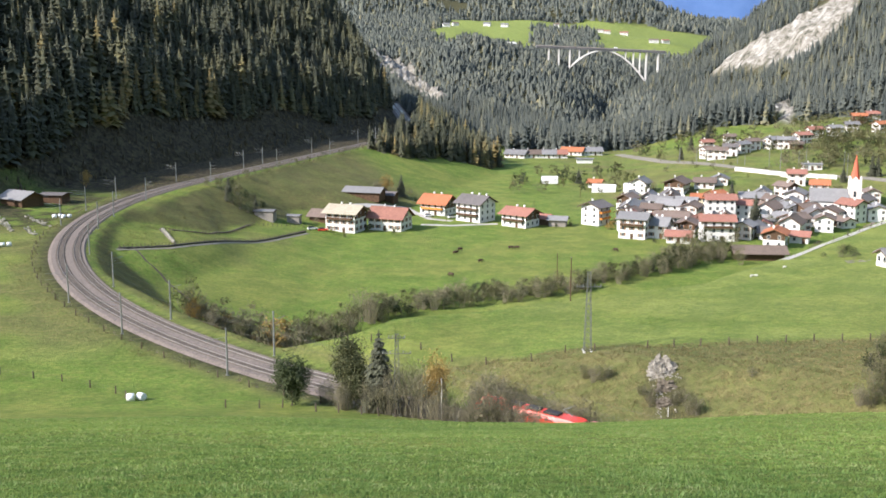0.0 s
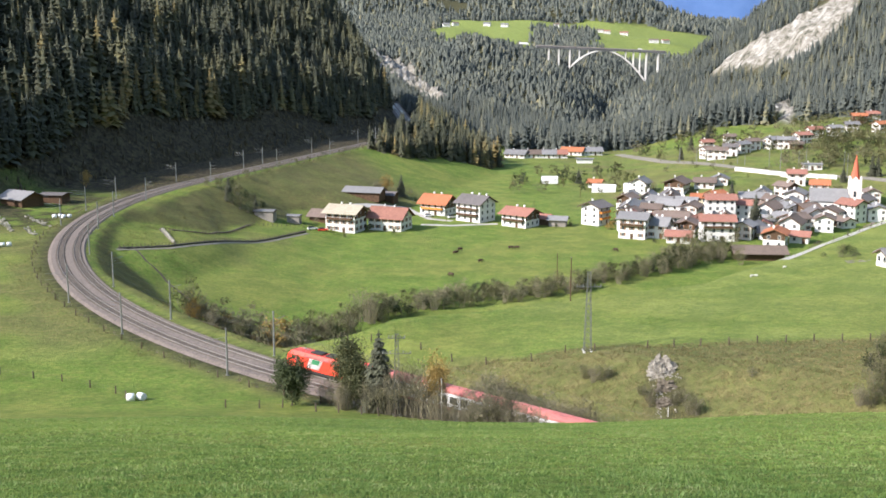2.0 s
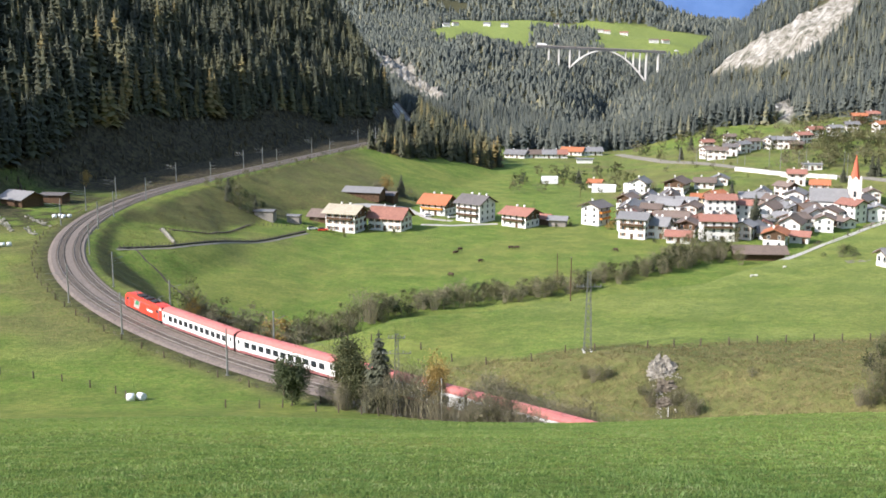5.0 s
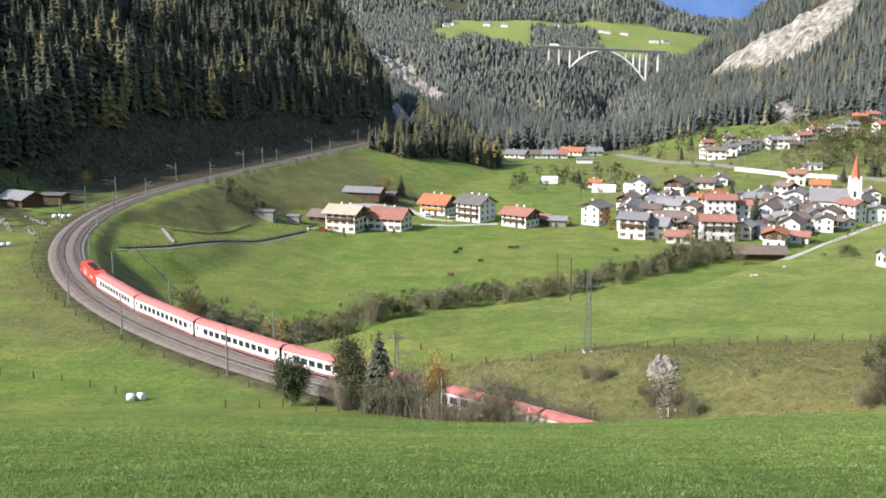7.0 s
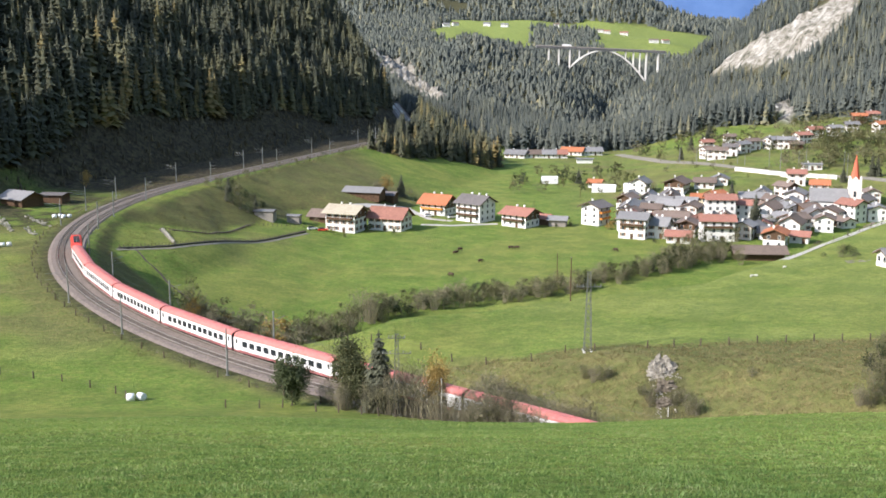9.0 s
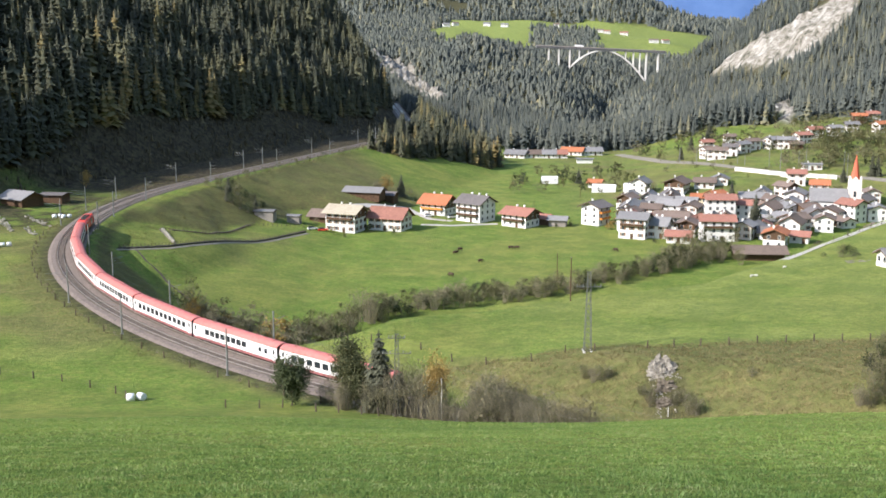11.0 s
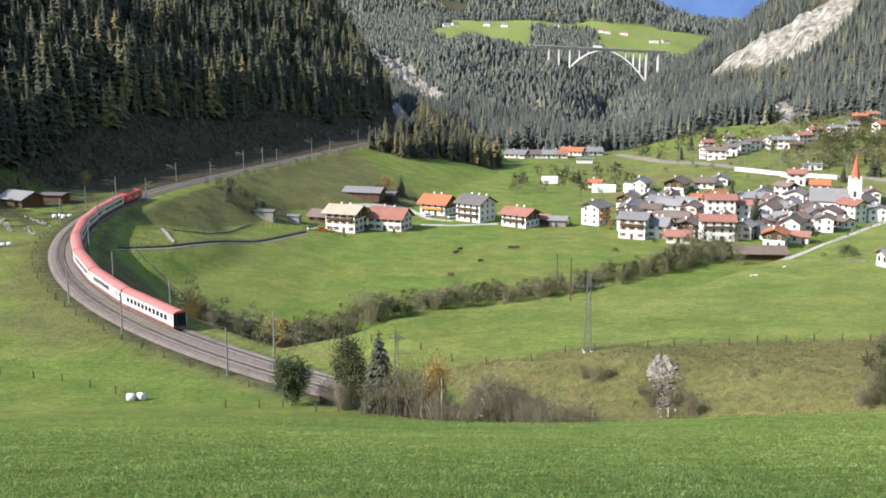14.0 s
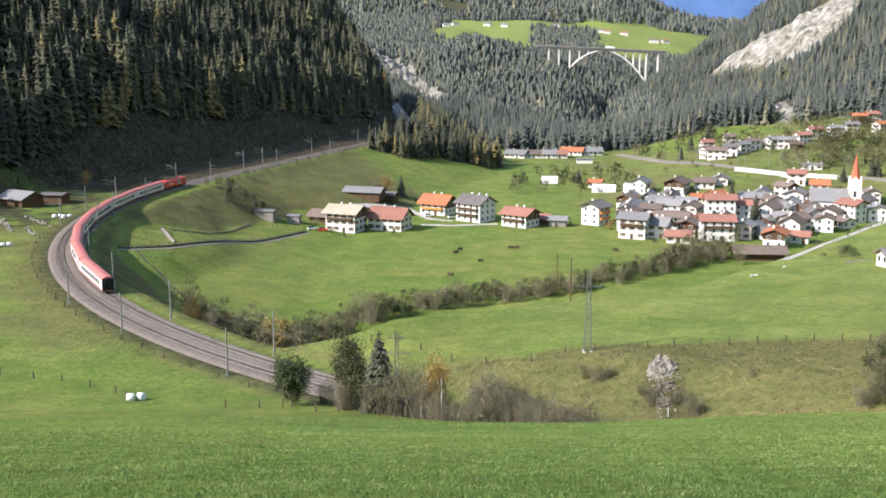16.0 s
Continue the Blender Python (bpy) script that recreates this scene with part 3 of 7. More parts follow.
def coach(kind):
    """kind 0: open saloon; 1: compartments; 2: dining car with unequal windows."""
    ob = thing("passenger_coach", "white passenger coach with faded red roof and dark windows", "railway coach", group="coaches of the train")
    body = part("body", COACH["body"], ob, "white painted body side")
    part("skirt", COACH["skirt"], ob, "dusty red lower skirt")
    part("roof", COACH["roof"], ob, "faded red ribbed roof")
    for s, turn in ((-1, 180), (1, 0)):
        part("gangway_end", COACH["end"], ob, "black rubber gangway end", pose(13.0 * s, 0, 0, 0, 0, turn))
        for y in (-0.87, 0.87):
            part("buffer", COACH["buffer"], ob, "", pose(13.0 * s, y, 1.05, 0, 0, turn))
    for x in (-6.2, -2.4, 1.0, 5.2):
        part("equipment_box", COACH["under"], ob, "dark underframe box", pose(x, 0, 0))
    for x in (-9.6, 9.6):
        wheelset_bogie(ob, x, WHEEL, BOGIE)
    if kind == 0:
        xs = [-10.0 + i * 2.0 for i in range(11)]
    elif kind == 1:
        xs = [-9.6 + i * 1.92 for i in range(11)]
    else:
        xs = [-10.0, -8.3, -3.4, -1.7, 0.0, 1.7, 3.4, 5.1, 6.8, 8.5]
    for side in (-1, 1):
        y = side * 1.415
        for x in xs:
            part("window", COACH_WIN_SMALL if kind == 2 and x < -7 else COACH_WIN, body, "", pose(x * 0.98, y, 2.22))
        for x in (-12.1, 12.1):
            part("door", COACH_DOOR, body, "", pose(x, y, 2.1))
    return ob


def locomotive():
    ob = thing("electric_locomotive", "red electric locomotive with white front stripe leading the train", "locomotive")
    w = 1.48
    prof = [(-9.55, 0.80, 1.15, 2.35), (-9.2, 0.93, 1.05, 3.0), (-8.5, 1.0, 1.0, 3.62), (-7.9, 1.0, 1.0, 3.72), (7.9, 1.0, 1.0, 3.72), (8.5, 1.0, 1.0, 3.62), (9.2, 0.93, 1.05, 3.0), (9.55, 0.80, 1.15, 2.35)]
    rings = []
    for x, k, z0, z1 in prof:
        rings.append([(x, y * k, z) for y, z in [(-w, z0), (-w, 1.9), (-w * 0.985, min(3.1, z1 - 0.15)), (-w * 0.78, z1), (w * 0.78, z1), (w * 0.985, min(3.1, z1 - 0.15)), (w, 1.9), (w, z0)]])
    body = part("body", Shape().loft(rings).mesh("loco_body", "red"), ob, "glossy red body shell")
    part("frame_skirt", Shape().box(-9.0, -1.36, 0.45, 9.0, 1.36, 1.02).mesh("frame_skirt", "dark"), ob, "dark grey frame")
    for x in (-5.2, 5.2):
        wheelset_bogie(ob, x, WHEEL, BOGIE)
    for s in (-1, 1):
        sh = Shape().add([(s * 9.42, -1.0, 2.62), (s * 9.42, 1.0, 2.62), (s * 8.72, 1.02, 3.50), (s * 8.72, -1.02, 3.50)], [(0, 1, 2, 3)])
        sh.add([(s * 9.30, -1.0, 2.58), (s * 9.30, 1.0, 2.58), (s * 8.66, 1.02, 3.44), (s * 8.66, -1.02, 3.44)], [(3, 2, 1, 0)])
        part("windscreen", sh.mesh("windscreen", "glass"), body)
        for y in (-1.0, 1.0):
            part("headlight", Shape().tube((s * 9.45, y * 0.85, 1.75), (s * 9.60, y * 0.85, 1.75), 0.13, n=10).mesh("headlight", "lamp"), body)
            part("buffer", Shape().tube((s * 9.3, y * 0.87, 1.05), (s * 9.66, y * 0.87, 1.05), 0.11, n=8).tube((s * 9.6, y * 0.87, 1.05), (s * 9.68, y * 0.87, 1.05), 0.26, n=10).mesh("buffer", "dark"), ob)
    for y in (-1.487, 1.487):
        for x in (-7.6, 7.6):
            part("cab_window", Shape().box(x - 0.42, y - 0.012, 2.35, x + 0.42, y + 0.012, 3.0).mesh("cab_window", "glass"), body)
            part("cab_door", Shape().box(x - 1.25, y - 0.008, 1.15, x - 0.55, y + 0.008, 3.05).mesh("cab_door", "skirt"), body)
        q = y + (0.008 if y > 0 else -0.008)
        part("white_panel", Shape().add([(1.6, q, 1.35), (4.4, q, 1.35), (3.7, q, 3.05), (0.6, q, 3.05)], [(0, 1, 2, 3), (3, 2, 1, 0)]).mesh("white_panel", "white"), body, "slanted white side panel")
        q2 = y + (0.016 if y > 0 else -0.016)
        part("green_panel", Shape().add([(1.7, q2, 2.15), (3.4, q2, 2.15), (3.0, q2, 3.0), (1.3, q2, 3.0)], [(0, 1, 2, 3), (3, 2, 1, 0)]).mesh("green_panel", "greenpatch"), body, "green sticker on the side")
        part("lettering_bar", Shape().box(-5.4, q - 0.005, 1.9, -2.6, q + 0.005, 2.35).mesh("lettering_bar", "white"), body, "pale lettering bar")
        for i in range(5):
            part("side_grille", Shape().box(-4.6 + i * 2.0, y - 0.01, 3.06, -3.2 + i * 2.0, y + 0.01, 3.34).mesh("side_grille", "skirt"), body)
    roof = Shape()
    for x, l in ((-3.6, 2.4), (-0.4, 2.2), (2.9, 2.6)):
        roof.box(x - l / 2, -0.75, 3.70, x + l / 2, 0.75, 3.98)
    part("roof_equipment", roof.mesh("roof_equipment", "dark"), ob, "grey roof equipment boxes")
    for x, up in ((-6.2, 1), (6.2, 0)):
        sh = Shape()
        for y in (-0.7, 0.7):
            for dx in (-0.8, 0.8):
                sh.tube((x + dx, y, 3.7), (x + dx, y, 3.95), 0.06)
        top = 5.35 if up else 4.15
        sh.tube((x - 0.9, 0, 4.0), (x + 0.9, 0, (4.0 + top) / 2), 0.05)
        sh.tube((x + 0.9, 0, (4.0 + top) / 2), (x - 0.5, 0, top), 0.04)
        sh.tube((x - 0.5, -0.85, top), (x - 0.5, 0.85, top), 0.04)
        part("pantograph", sh.mesh("pantograph", "steel"), ob, "raised pantograph" if up else "folded pantograph")
    return ob


TRAIN = [(locomotive(), 9.65, 5.2)]
for kind in (0, 0, 1, 1, 0, 2, 1):
    TRAIN.append((coach(kind), 13.2, 9.6))


def vehicle_pose(s, wheelbase):
    a, _ = path(s - wheelbase)
    b, _ = path(s + wheelbase)
    m = (a + b) / 2
    return Matrix.Translation(m) @ Matrix.Rotation(math.atan2(b.y - a.y, b.x - a.x), 4, "Z") @ Matrix.Rotation(-math.asin((b.z - a.z) / (b - a).length), 4, "Y")


def catenary_mast(s, side, reach=2.6):
    """side 1: outer edge of the bend, -1: inner edge."""
    p, h = path(s, 9.4 if side > 0 else -3.2)
    g = min(-0.3, ground_z(p.x, p.y))
    ob = thing("catenary_mast", "grey steel catenary mast with bracket beside the track", "mast", Matrix.Translation((p.x, p.y, g - 0.3)) @ Matrix.Rotation(h, 4, "Z"), "masts along the line")
    part("post", MAST_POST, ob)
    part("bracket", MAST_ARM[side], ob)


def mast_meshes():
    post = Shape().tube((0, 0, 0), (0, 0, 8.6), 0.19, 0.13, n=8).box(-0.3, -0.3, -1, 0.3, 0.3, 0.35).mesh("mast_post", "steel")
    arms = {}
    for side in (1, -1):
        k = -1.0 if side < 0 else 1.0
        r = 4.6 if side > 0 else 2.6
        sh = Shape().tube((0, 0, 7.0), (0, k * r, 7.3), 0.04).tube((0, 0, 6.1), (0, k * r, 7.3), 0.03).tube((0, 0, 5.8), (0, k * (r + 0.3), 5.9), 0.03)
        sh.tube((0, -0.1 * k, 7.0), (0, 0.25 * k, 7.0), 0.09)
        arms[side] = sh.mesh("mast_bracket", "steel")
    return post, arms


MAST_POST, MAST_ARM = mast_meshes()


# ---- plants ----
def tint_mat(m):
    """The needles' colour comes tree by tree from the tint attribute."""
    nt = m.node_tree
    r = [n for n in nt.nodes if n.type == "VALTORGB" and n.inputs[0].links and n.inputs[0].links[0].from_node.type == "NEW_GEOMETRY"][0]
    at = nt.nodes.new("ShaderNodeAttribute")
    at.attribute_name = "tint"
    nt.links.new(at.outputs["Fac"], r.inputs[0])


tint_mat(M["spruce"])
tint_mat(M["spruce_haze"])
M["brush"] = leaf_mat("brown_brush", [(0, (0.05, 0.042, 0.025)), (0.5, (0.09, 0.075, 0.045)), (1, (0.16, 0.13, 0.07))])
tint_mat(M["brush"])
M["clump"] = leaf_mat("meadow_grass_clumps", [(0, (0.064, 0.125, 0.030)), (0.5, (0.140, 0.232, 0.062)), (0.85, (0.21, 0.30, 0.10)), (1, (0.30, 0.34, 0.15))], 0.75, 0.35)
tint_mat(M["clump"])


def conifer_proto(rng, tiers, n, slim=0.17):
    """Unit-high conifer as numpy arrays: drooping uneven whorls round a stem."""
    v, f, t = [], [], []
    lean = rng.uniform(-0.02, 0.02, 2)
    for k in range(tiers):
        q = k / tiers
        zb = 0.05 + 0.90 * q ** 0.92
        h = (0.95 / tiers) * rng.uniform(1.6, 2.6)
        r = slim * (1 - q) ** 0.78 * rng.uniform(0.82, 1.2) + 0.012
        c = len(v)
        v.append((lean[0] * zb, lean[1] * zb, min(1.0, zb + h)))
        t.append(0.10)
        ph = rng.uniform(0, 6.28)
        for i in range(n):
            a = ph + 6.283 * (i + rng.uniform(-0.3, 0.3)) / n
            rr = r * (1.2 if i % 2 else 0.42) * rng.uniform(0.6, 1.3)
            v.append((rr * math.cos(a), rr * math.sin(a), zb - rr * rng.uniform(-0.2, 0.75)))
            # lower tint at the rim than at the tip, lowest in the notches
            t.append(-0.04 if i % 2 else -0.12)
        f += [(c, c + 1 + i, c + 1 + (i + 1) % n) for i in range(n)]
    c = len(v)
    v += [(0.012, 0, 0), (-0.008, 0.01, 0), (-0.008, -0.01, 0), (0, 0, 0.9)]
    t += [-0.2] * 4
    f += [(c, c + 1, c + 3), (c + 1, c + 2, c + 3), (c + 2, c, c + 3)]
    return np.array(v), np.array(f), np.array(t)


def spruce_proto(rng, whorls, n, slim=0.17, twigs=0):
    """Unit-high spruce: a dark slim core and whorls of drooping needle sprays with gaps between them."""
    v, f, t = [], [], []
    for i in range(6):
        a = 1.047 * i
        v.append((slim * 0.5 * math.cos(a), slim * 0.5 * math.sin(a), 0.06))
        # inner shade of the crown is put into the tint: the core is darkened
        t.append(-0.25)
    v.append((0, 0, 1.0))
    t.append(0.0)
    f += [(i, (i + 1) % 6, 6) for i in range(6)]

    def spray(p, d, l, w, droop, tone):
        c = len(v)
        e = Vector((-d.y, d.x, 0))
        m = p + d * l * 0.55 + Vector((0, 0, -droop * l * 0.3))
        q = p + d * l + Vector((0, 0, -droop * l))
        v.extend([tuple(p + Vector((0, 0, l * 0.16))), tuple(m + e * w), tuple(q), tuple(m - e * w)])
        # sprays get the same painted shade: darker at the stem, lighter at the tip
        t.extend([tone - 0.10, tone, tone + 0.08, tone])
        f.extend([(c, c + 1, c + 2), (c, c + 2, c + 3)])
        return m

    for k in range(whorls):
        q = (k + rng.uniform(-0.3, 0.3)) / whorls
        z = 0.07 + 0.89 * max(q, 0.0)
        r = (slim * (1 - max(q, 0.0)) ** 0.8 + 0.018) * rng.uniform(0.85, 1.15)
        ph = rng.uniform(0, 6.28)
        for i in range(n):
            a = ph + 6.283 * (i + rng.uniform(-0.3, 0.3)) / n
            d = Vector((math.cos(a), math.sin(a), 0))
            l = r * rng.uniform(0.7, 1.3)
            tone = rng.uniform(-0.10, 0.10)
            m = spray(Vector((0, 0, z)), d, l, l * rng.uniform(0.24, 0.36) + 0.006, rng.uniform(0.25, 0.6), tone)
            for s in range(twigs):
                b = a + (0.7 if s % 2 else -0.7)
                spray(m, Vector((math.cos(b), math.sin(b), 0)), l * 0.5, l * 0.14, 0.5, tone)
    c = len(v)
    v += [(0.012, 0, 0), (-0.008, 0.01, 0), (-0.008, -0.01, 0), (0, 0, 0.9)]
    t += [-0.2] * 4
    f += [(c, c + 1, c + 3), (c + 1, c + 2, c + 3), (c + 2, c, c + 3)]
    return np.array(v), np.array(f), np.array(t)


def scatter_forest(name, pts, heights, protos, mat, label, seed, sink=0.6, larch=0.06, soft=True):
    rng = np.random.RandomState(seed)
    V, F, T = [], [], []
    base = 0
    z = land(pts[:, 0], pts[:, 1])
    big = wob(pts[:, 0], pts[:, 1], 70, seed)
    for i, (x, y) in enumerate(pts):
        pv, pf, pt = protos[rng.randint(len(protos))]
        a, h = rng.uniform(0, 6.28), heights[i]
        w = h * rng.uniform(0.9, 1.35)
        c, s = math.cos(a), math.sin(a)
        V.append(np.stack([(pv[:, 0] * c - pv[:, 1] * s) * w + x, (pv[:, 0] * s + pv[:, 1] * c) * w + y, pv[:, 2] * h + z[i] - sink], -1))
        F.append(pf + base)
        base += len(pv)
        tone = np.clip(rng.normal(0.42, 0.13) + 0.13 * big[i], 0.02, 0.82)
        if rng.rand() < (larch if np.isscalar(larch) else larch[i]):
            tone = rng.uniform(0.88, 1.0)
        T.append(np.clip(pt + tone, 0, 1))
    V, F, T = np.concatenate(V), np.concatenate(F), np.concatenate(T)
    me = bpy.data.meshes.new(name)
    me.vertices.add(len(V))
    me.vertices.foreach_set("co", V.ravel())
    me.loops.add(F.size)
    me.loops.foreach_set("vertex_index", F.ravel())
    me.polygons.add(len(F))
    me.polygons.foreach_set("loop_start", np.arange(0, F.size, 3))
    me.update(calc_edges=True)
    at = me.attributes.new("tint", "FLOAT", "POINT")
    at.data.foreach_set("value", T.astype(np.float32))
    me.materials.append(M[mat])
    if soft:
        me.polygons.foreach_set("use_smooth", np.ones(len(F), bool))
    return tagged(new(name, me), label, "forest", kind="stuff")


def jitter(x0, x1, y0, y1, d, seed):
    rng = np.random.RandomState(seed)
    X, Y = np.meshgrid(np.arange(x0, x1, d), np.arange(y0, y1, d))
    return np.stack([X.ravel(), Y.ravel()], -1) + rng.uniform(-0.45, 0.45, (X.size, 2)) * d


RNG = np.random.RandomState(7)
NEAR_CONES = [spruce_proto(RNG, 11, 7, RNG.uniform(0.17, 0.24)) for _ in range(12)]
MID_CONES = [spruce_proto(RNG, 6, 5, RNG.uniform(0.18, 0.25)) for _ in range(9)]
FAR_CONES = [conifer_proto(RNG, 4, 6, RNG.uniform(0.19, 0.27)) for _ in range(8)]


def forests():
    p = jitter(-520, 70, 320, 1000, 5.0, 1)
    dA = (p[:, 0] + 30) * -0.944 + (p[:, 1] - 720) * 0.33
    edge = 42 + 6 * wob(p[:, 0], p[:, 1], 55, 51) - 14 * sstep(560, 700, p[:, 1]) - 26 * sstep(-140, -185, p[:, 0])
    dB = (p[:, 0] + 30) * -0.995 - (p[:, 1] - 720) * 0.085
    ok = (dA > edge) & (dA < 150) & (dB > 3 + 3 * wob(p[:, 0], p[:, 1], 40, 59))
    q, e = p[ok], (dA - edge)[ok]
    h = np.random.RandomState(2).uniform(13, 31, len(q)) * (0.75 + 0.25 * sstep(0, 14, e)) * (0.9 + 0.15 * wob(q[:, 0], q[:, 1], 40, 52))
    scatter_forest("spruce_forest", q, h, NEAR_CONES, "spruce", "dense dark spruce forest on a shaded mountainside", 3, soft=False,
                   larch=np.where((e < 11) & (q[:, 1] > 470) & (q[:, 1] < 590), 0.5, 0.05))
    # brush and saplings on the cleared strip
    p = jitter(-260, 40, 395, 760, 2.2, 22)
    dA = (p[:, 0] + 30) * -0.944 + (p[:, 1] - 720) * 0.33
    q = p[(dA > 13) & (dA < 46) & (np.random.RandomState(23).rand(len(p)) < 0.6) & (track_off(p[:, 0], p[:, 1]) > 9)]
    scatter_forest("clearing_brush", q, 0.6 + 3.4 * np.random.RandomState(24).rand(len(q)) ** 3, FAR_CONES, "brush", "low brown brush on the cleared slope", 25, sink=0.1)
    p = jitter(-700, 40, 320, 1120, 10, 4)
    dA = (p[:, 0] + 30) * -0.944 + (p[:, 1] - 720) * 0.33
    dB = (p[:, 0] + 30) * -0.995 - (p[:, 1] - 720) * 0.085
    q = p[(dA > 150) & (dA < 330) & (dB > 6)]
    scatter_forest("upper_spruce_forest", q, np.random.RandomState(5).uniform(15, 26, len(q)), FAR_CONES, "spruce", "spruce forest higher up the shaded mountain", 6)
    # spur of wood between the line and the valley floor
    p = jitter(-60, 130, 585, 1010, 4.0, 7)
    d = track_off(p[:, 0], p[:, 1])
    front = 606 + 0.95 * np.clip(p[:, 0] + 30, 0, 200) + 6 * wob(p[:, 0], p[:, 1], 25, 57)
    ok = (d < -8) & (-d < 86 + 9 * wob(p[:, 0], p[:, 1], 30, 53)) & (p[:, 1] > front) & (p[:, 0] < 46 - 0.35 * (p[:, 1] - 640) + 5 * wob(p[:, 0], p[:, 1], 22, 60))
    q = p[ok]
    gold = np.where((q[:, 1] - front[ok] < 14) | (track_off(q[:, 0], q[:, 1]) > -16), 0.22, 0.10)
    scatter_forest("spruce_grove", q, np.random.RandomState(8).uniform(12, 24, len(q)) * (0.66 + 0.38 * sstep(606, 680, q[:, 1])), NEAR_CONES, "spruce", "spruce grove with golden larches beside the line", 9, soft=False, larch=gold)
    # across the valley
    p = jitter(215, 620, 700, 1640, 6.0, 10)
    foot = 305 - 0.035 * (p[:, 1] - 700)
    e = p[:, 0] - foot + 7 * wob(p[:, 0], p[:, 1], 60, 54)
    ok = (e > -6) & (e < 260) & (cliff_mask(p[:, 0], p[:, 1]) < 0.3) & (cliff_mask(p[:, 0] + 9, p[:, 1] + 9) < 0.5)
    thin = wob(p[:, 0], p[:, 1], 80, 55) > 0.55
    ok &= ~(thin & (np.random.RandomState(9).rand(len(p)) < 0.6))
    q = p[ok]
    near = q[:, 1] < 960
    scatter_forest("slope_forest", q[~near], np.random.RandomState(11).uniform(8, 17, (~near).sum()), MID_CONES, "spruce_haze", "sunlit spruce forest on the slope below a cliff", 12, soft=False, larch=0.12)
    scatter_forest("lower_slope_forest", q[near], np.random.RandomState(26).uniform(9, 22, near.sum()), MID_CONES, "spruce_haze", "sunlit spruce forest above the village terrace", 27, soft=False, larch=0.14)
    # flank behind the gorge
    p = jitter(-420, 640, 770, 2060, 6.4, 13)
    p = p[(p[:, 0] > -0.16 * p[:, 1]) & (p[:, 0] < 0.36 * p[:, 1] + 40)]
    p = p[(track_off(p[:, 0], p[:, 1]) < -8) | (p[:, 1] > 1125)]
    z = land(p[:, 0], p[:, 1])
    foot = 305 - 0.035 * (p[:, 1] - 700)
    ok = ((p[:, 0] < foot + 5) | (p[:, 1] > 1640)) & ~meadow_far(p[:, 0], p[:, 1]) & (p[:, 1] > 880 - 105 * sstep(15, 45, p[:, 0]) + 12 * wob(p[:, 0], p[:, 1], 50, 58)) & (cliff_mask(p[:, 0], p[:, 1]) < 0.4)
    q = p[ok]
    near = q[:, 1] < 960
    far = q[:, 1] > 1380
    scatter_forest("flank_forest", q[far], np.random.RandomState(30).uniform(8, 17, far.sum()), FAR_CONES, "spruce_haze", "spruce forest around the arch bridge", 31, larch=0.05)
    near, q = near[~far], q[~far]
    scatter_forest("gorge_forest", q[~near], np.random.RandomState(14).uniform(9, 19, (~near).sum()), MID_CONES, "spruce_haze", "spruce forest covering the flank behind the gorge", 15, soft=False, larch=0.05)
    scatter_forest("gorge_edge_forest", q[near], np.random.RandomState(28).uniform(11, 23, near.sum()), MID_CONES, "spruce_haze", "spruce forest at the edge of the gorge", 29, soft=False, larch=0.08)
    p = jitter(-350, 700, 2060, 2760, 11, 16)
    ok = ~meadow_far(p[:, 0], p[:, 1])
    q = p[ok]
    scatter_forest("plateau_forest", q, np.random.RandomState(17).uniform(8, 18, len(q)), FAR_CONES, "spruce_haze", "woods between the pastures of the plateau", 18)
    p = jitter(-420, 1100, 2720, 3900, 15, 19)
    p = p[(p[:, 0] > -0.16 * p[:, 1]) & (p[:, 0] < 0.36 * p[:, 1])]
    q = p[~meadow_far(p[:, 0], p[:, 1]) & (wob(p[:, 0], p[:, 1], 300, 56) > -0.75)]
    scatter_forest("distant_forest", q, np.random.RandomState(20).uniform(12, 26, len(q)), FAR_CONES, "spruce_haze", "distant wooded mountainside", 21)


forests()


def leaf_cloud(rng, n, size, centre, radii, clumps, hollow=0.35):
    """Small leaf faces gathered in uneven clumps."""
    sh = Shape()
    cs = []
    for _ in range(clumps):
        d = Vector(rng.normal(0, 1, 3)).normalized() * rng.uniform(hollow, 1.0)
        cs.append((Vector((d.x * radii[0], d.y * radii[1], d.z * radii[2])) + Vector(centre), rng.uniform(0.16, 0.34) * max(radii)))
    for i in range(n):
        c, r = cs[rng.randint(clumps)]
        p = c + Vector(rng.normal(0, 0.55, 3)) * r
        u = Vector(rng.normal(0, 1, 3)).normalized()
        w = u.orthogonal().normalized()
        s = size * rng.uniform(0.6, 1.4)
        sh.add([p - u * s, p + w * s * 0.6, p + u * s, p - w * s * 0.6], [(0, 1, 2, 3)])
    return sh


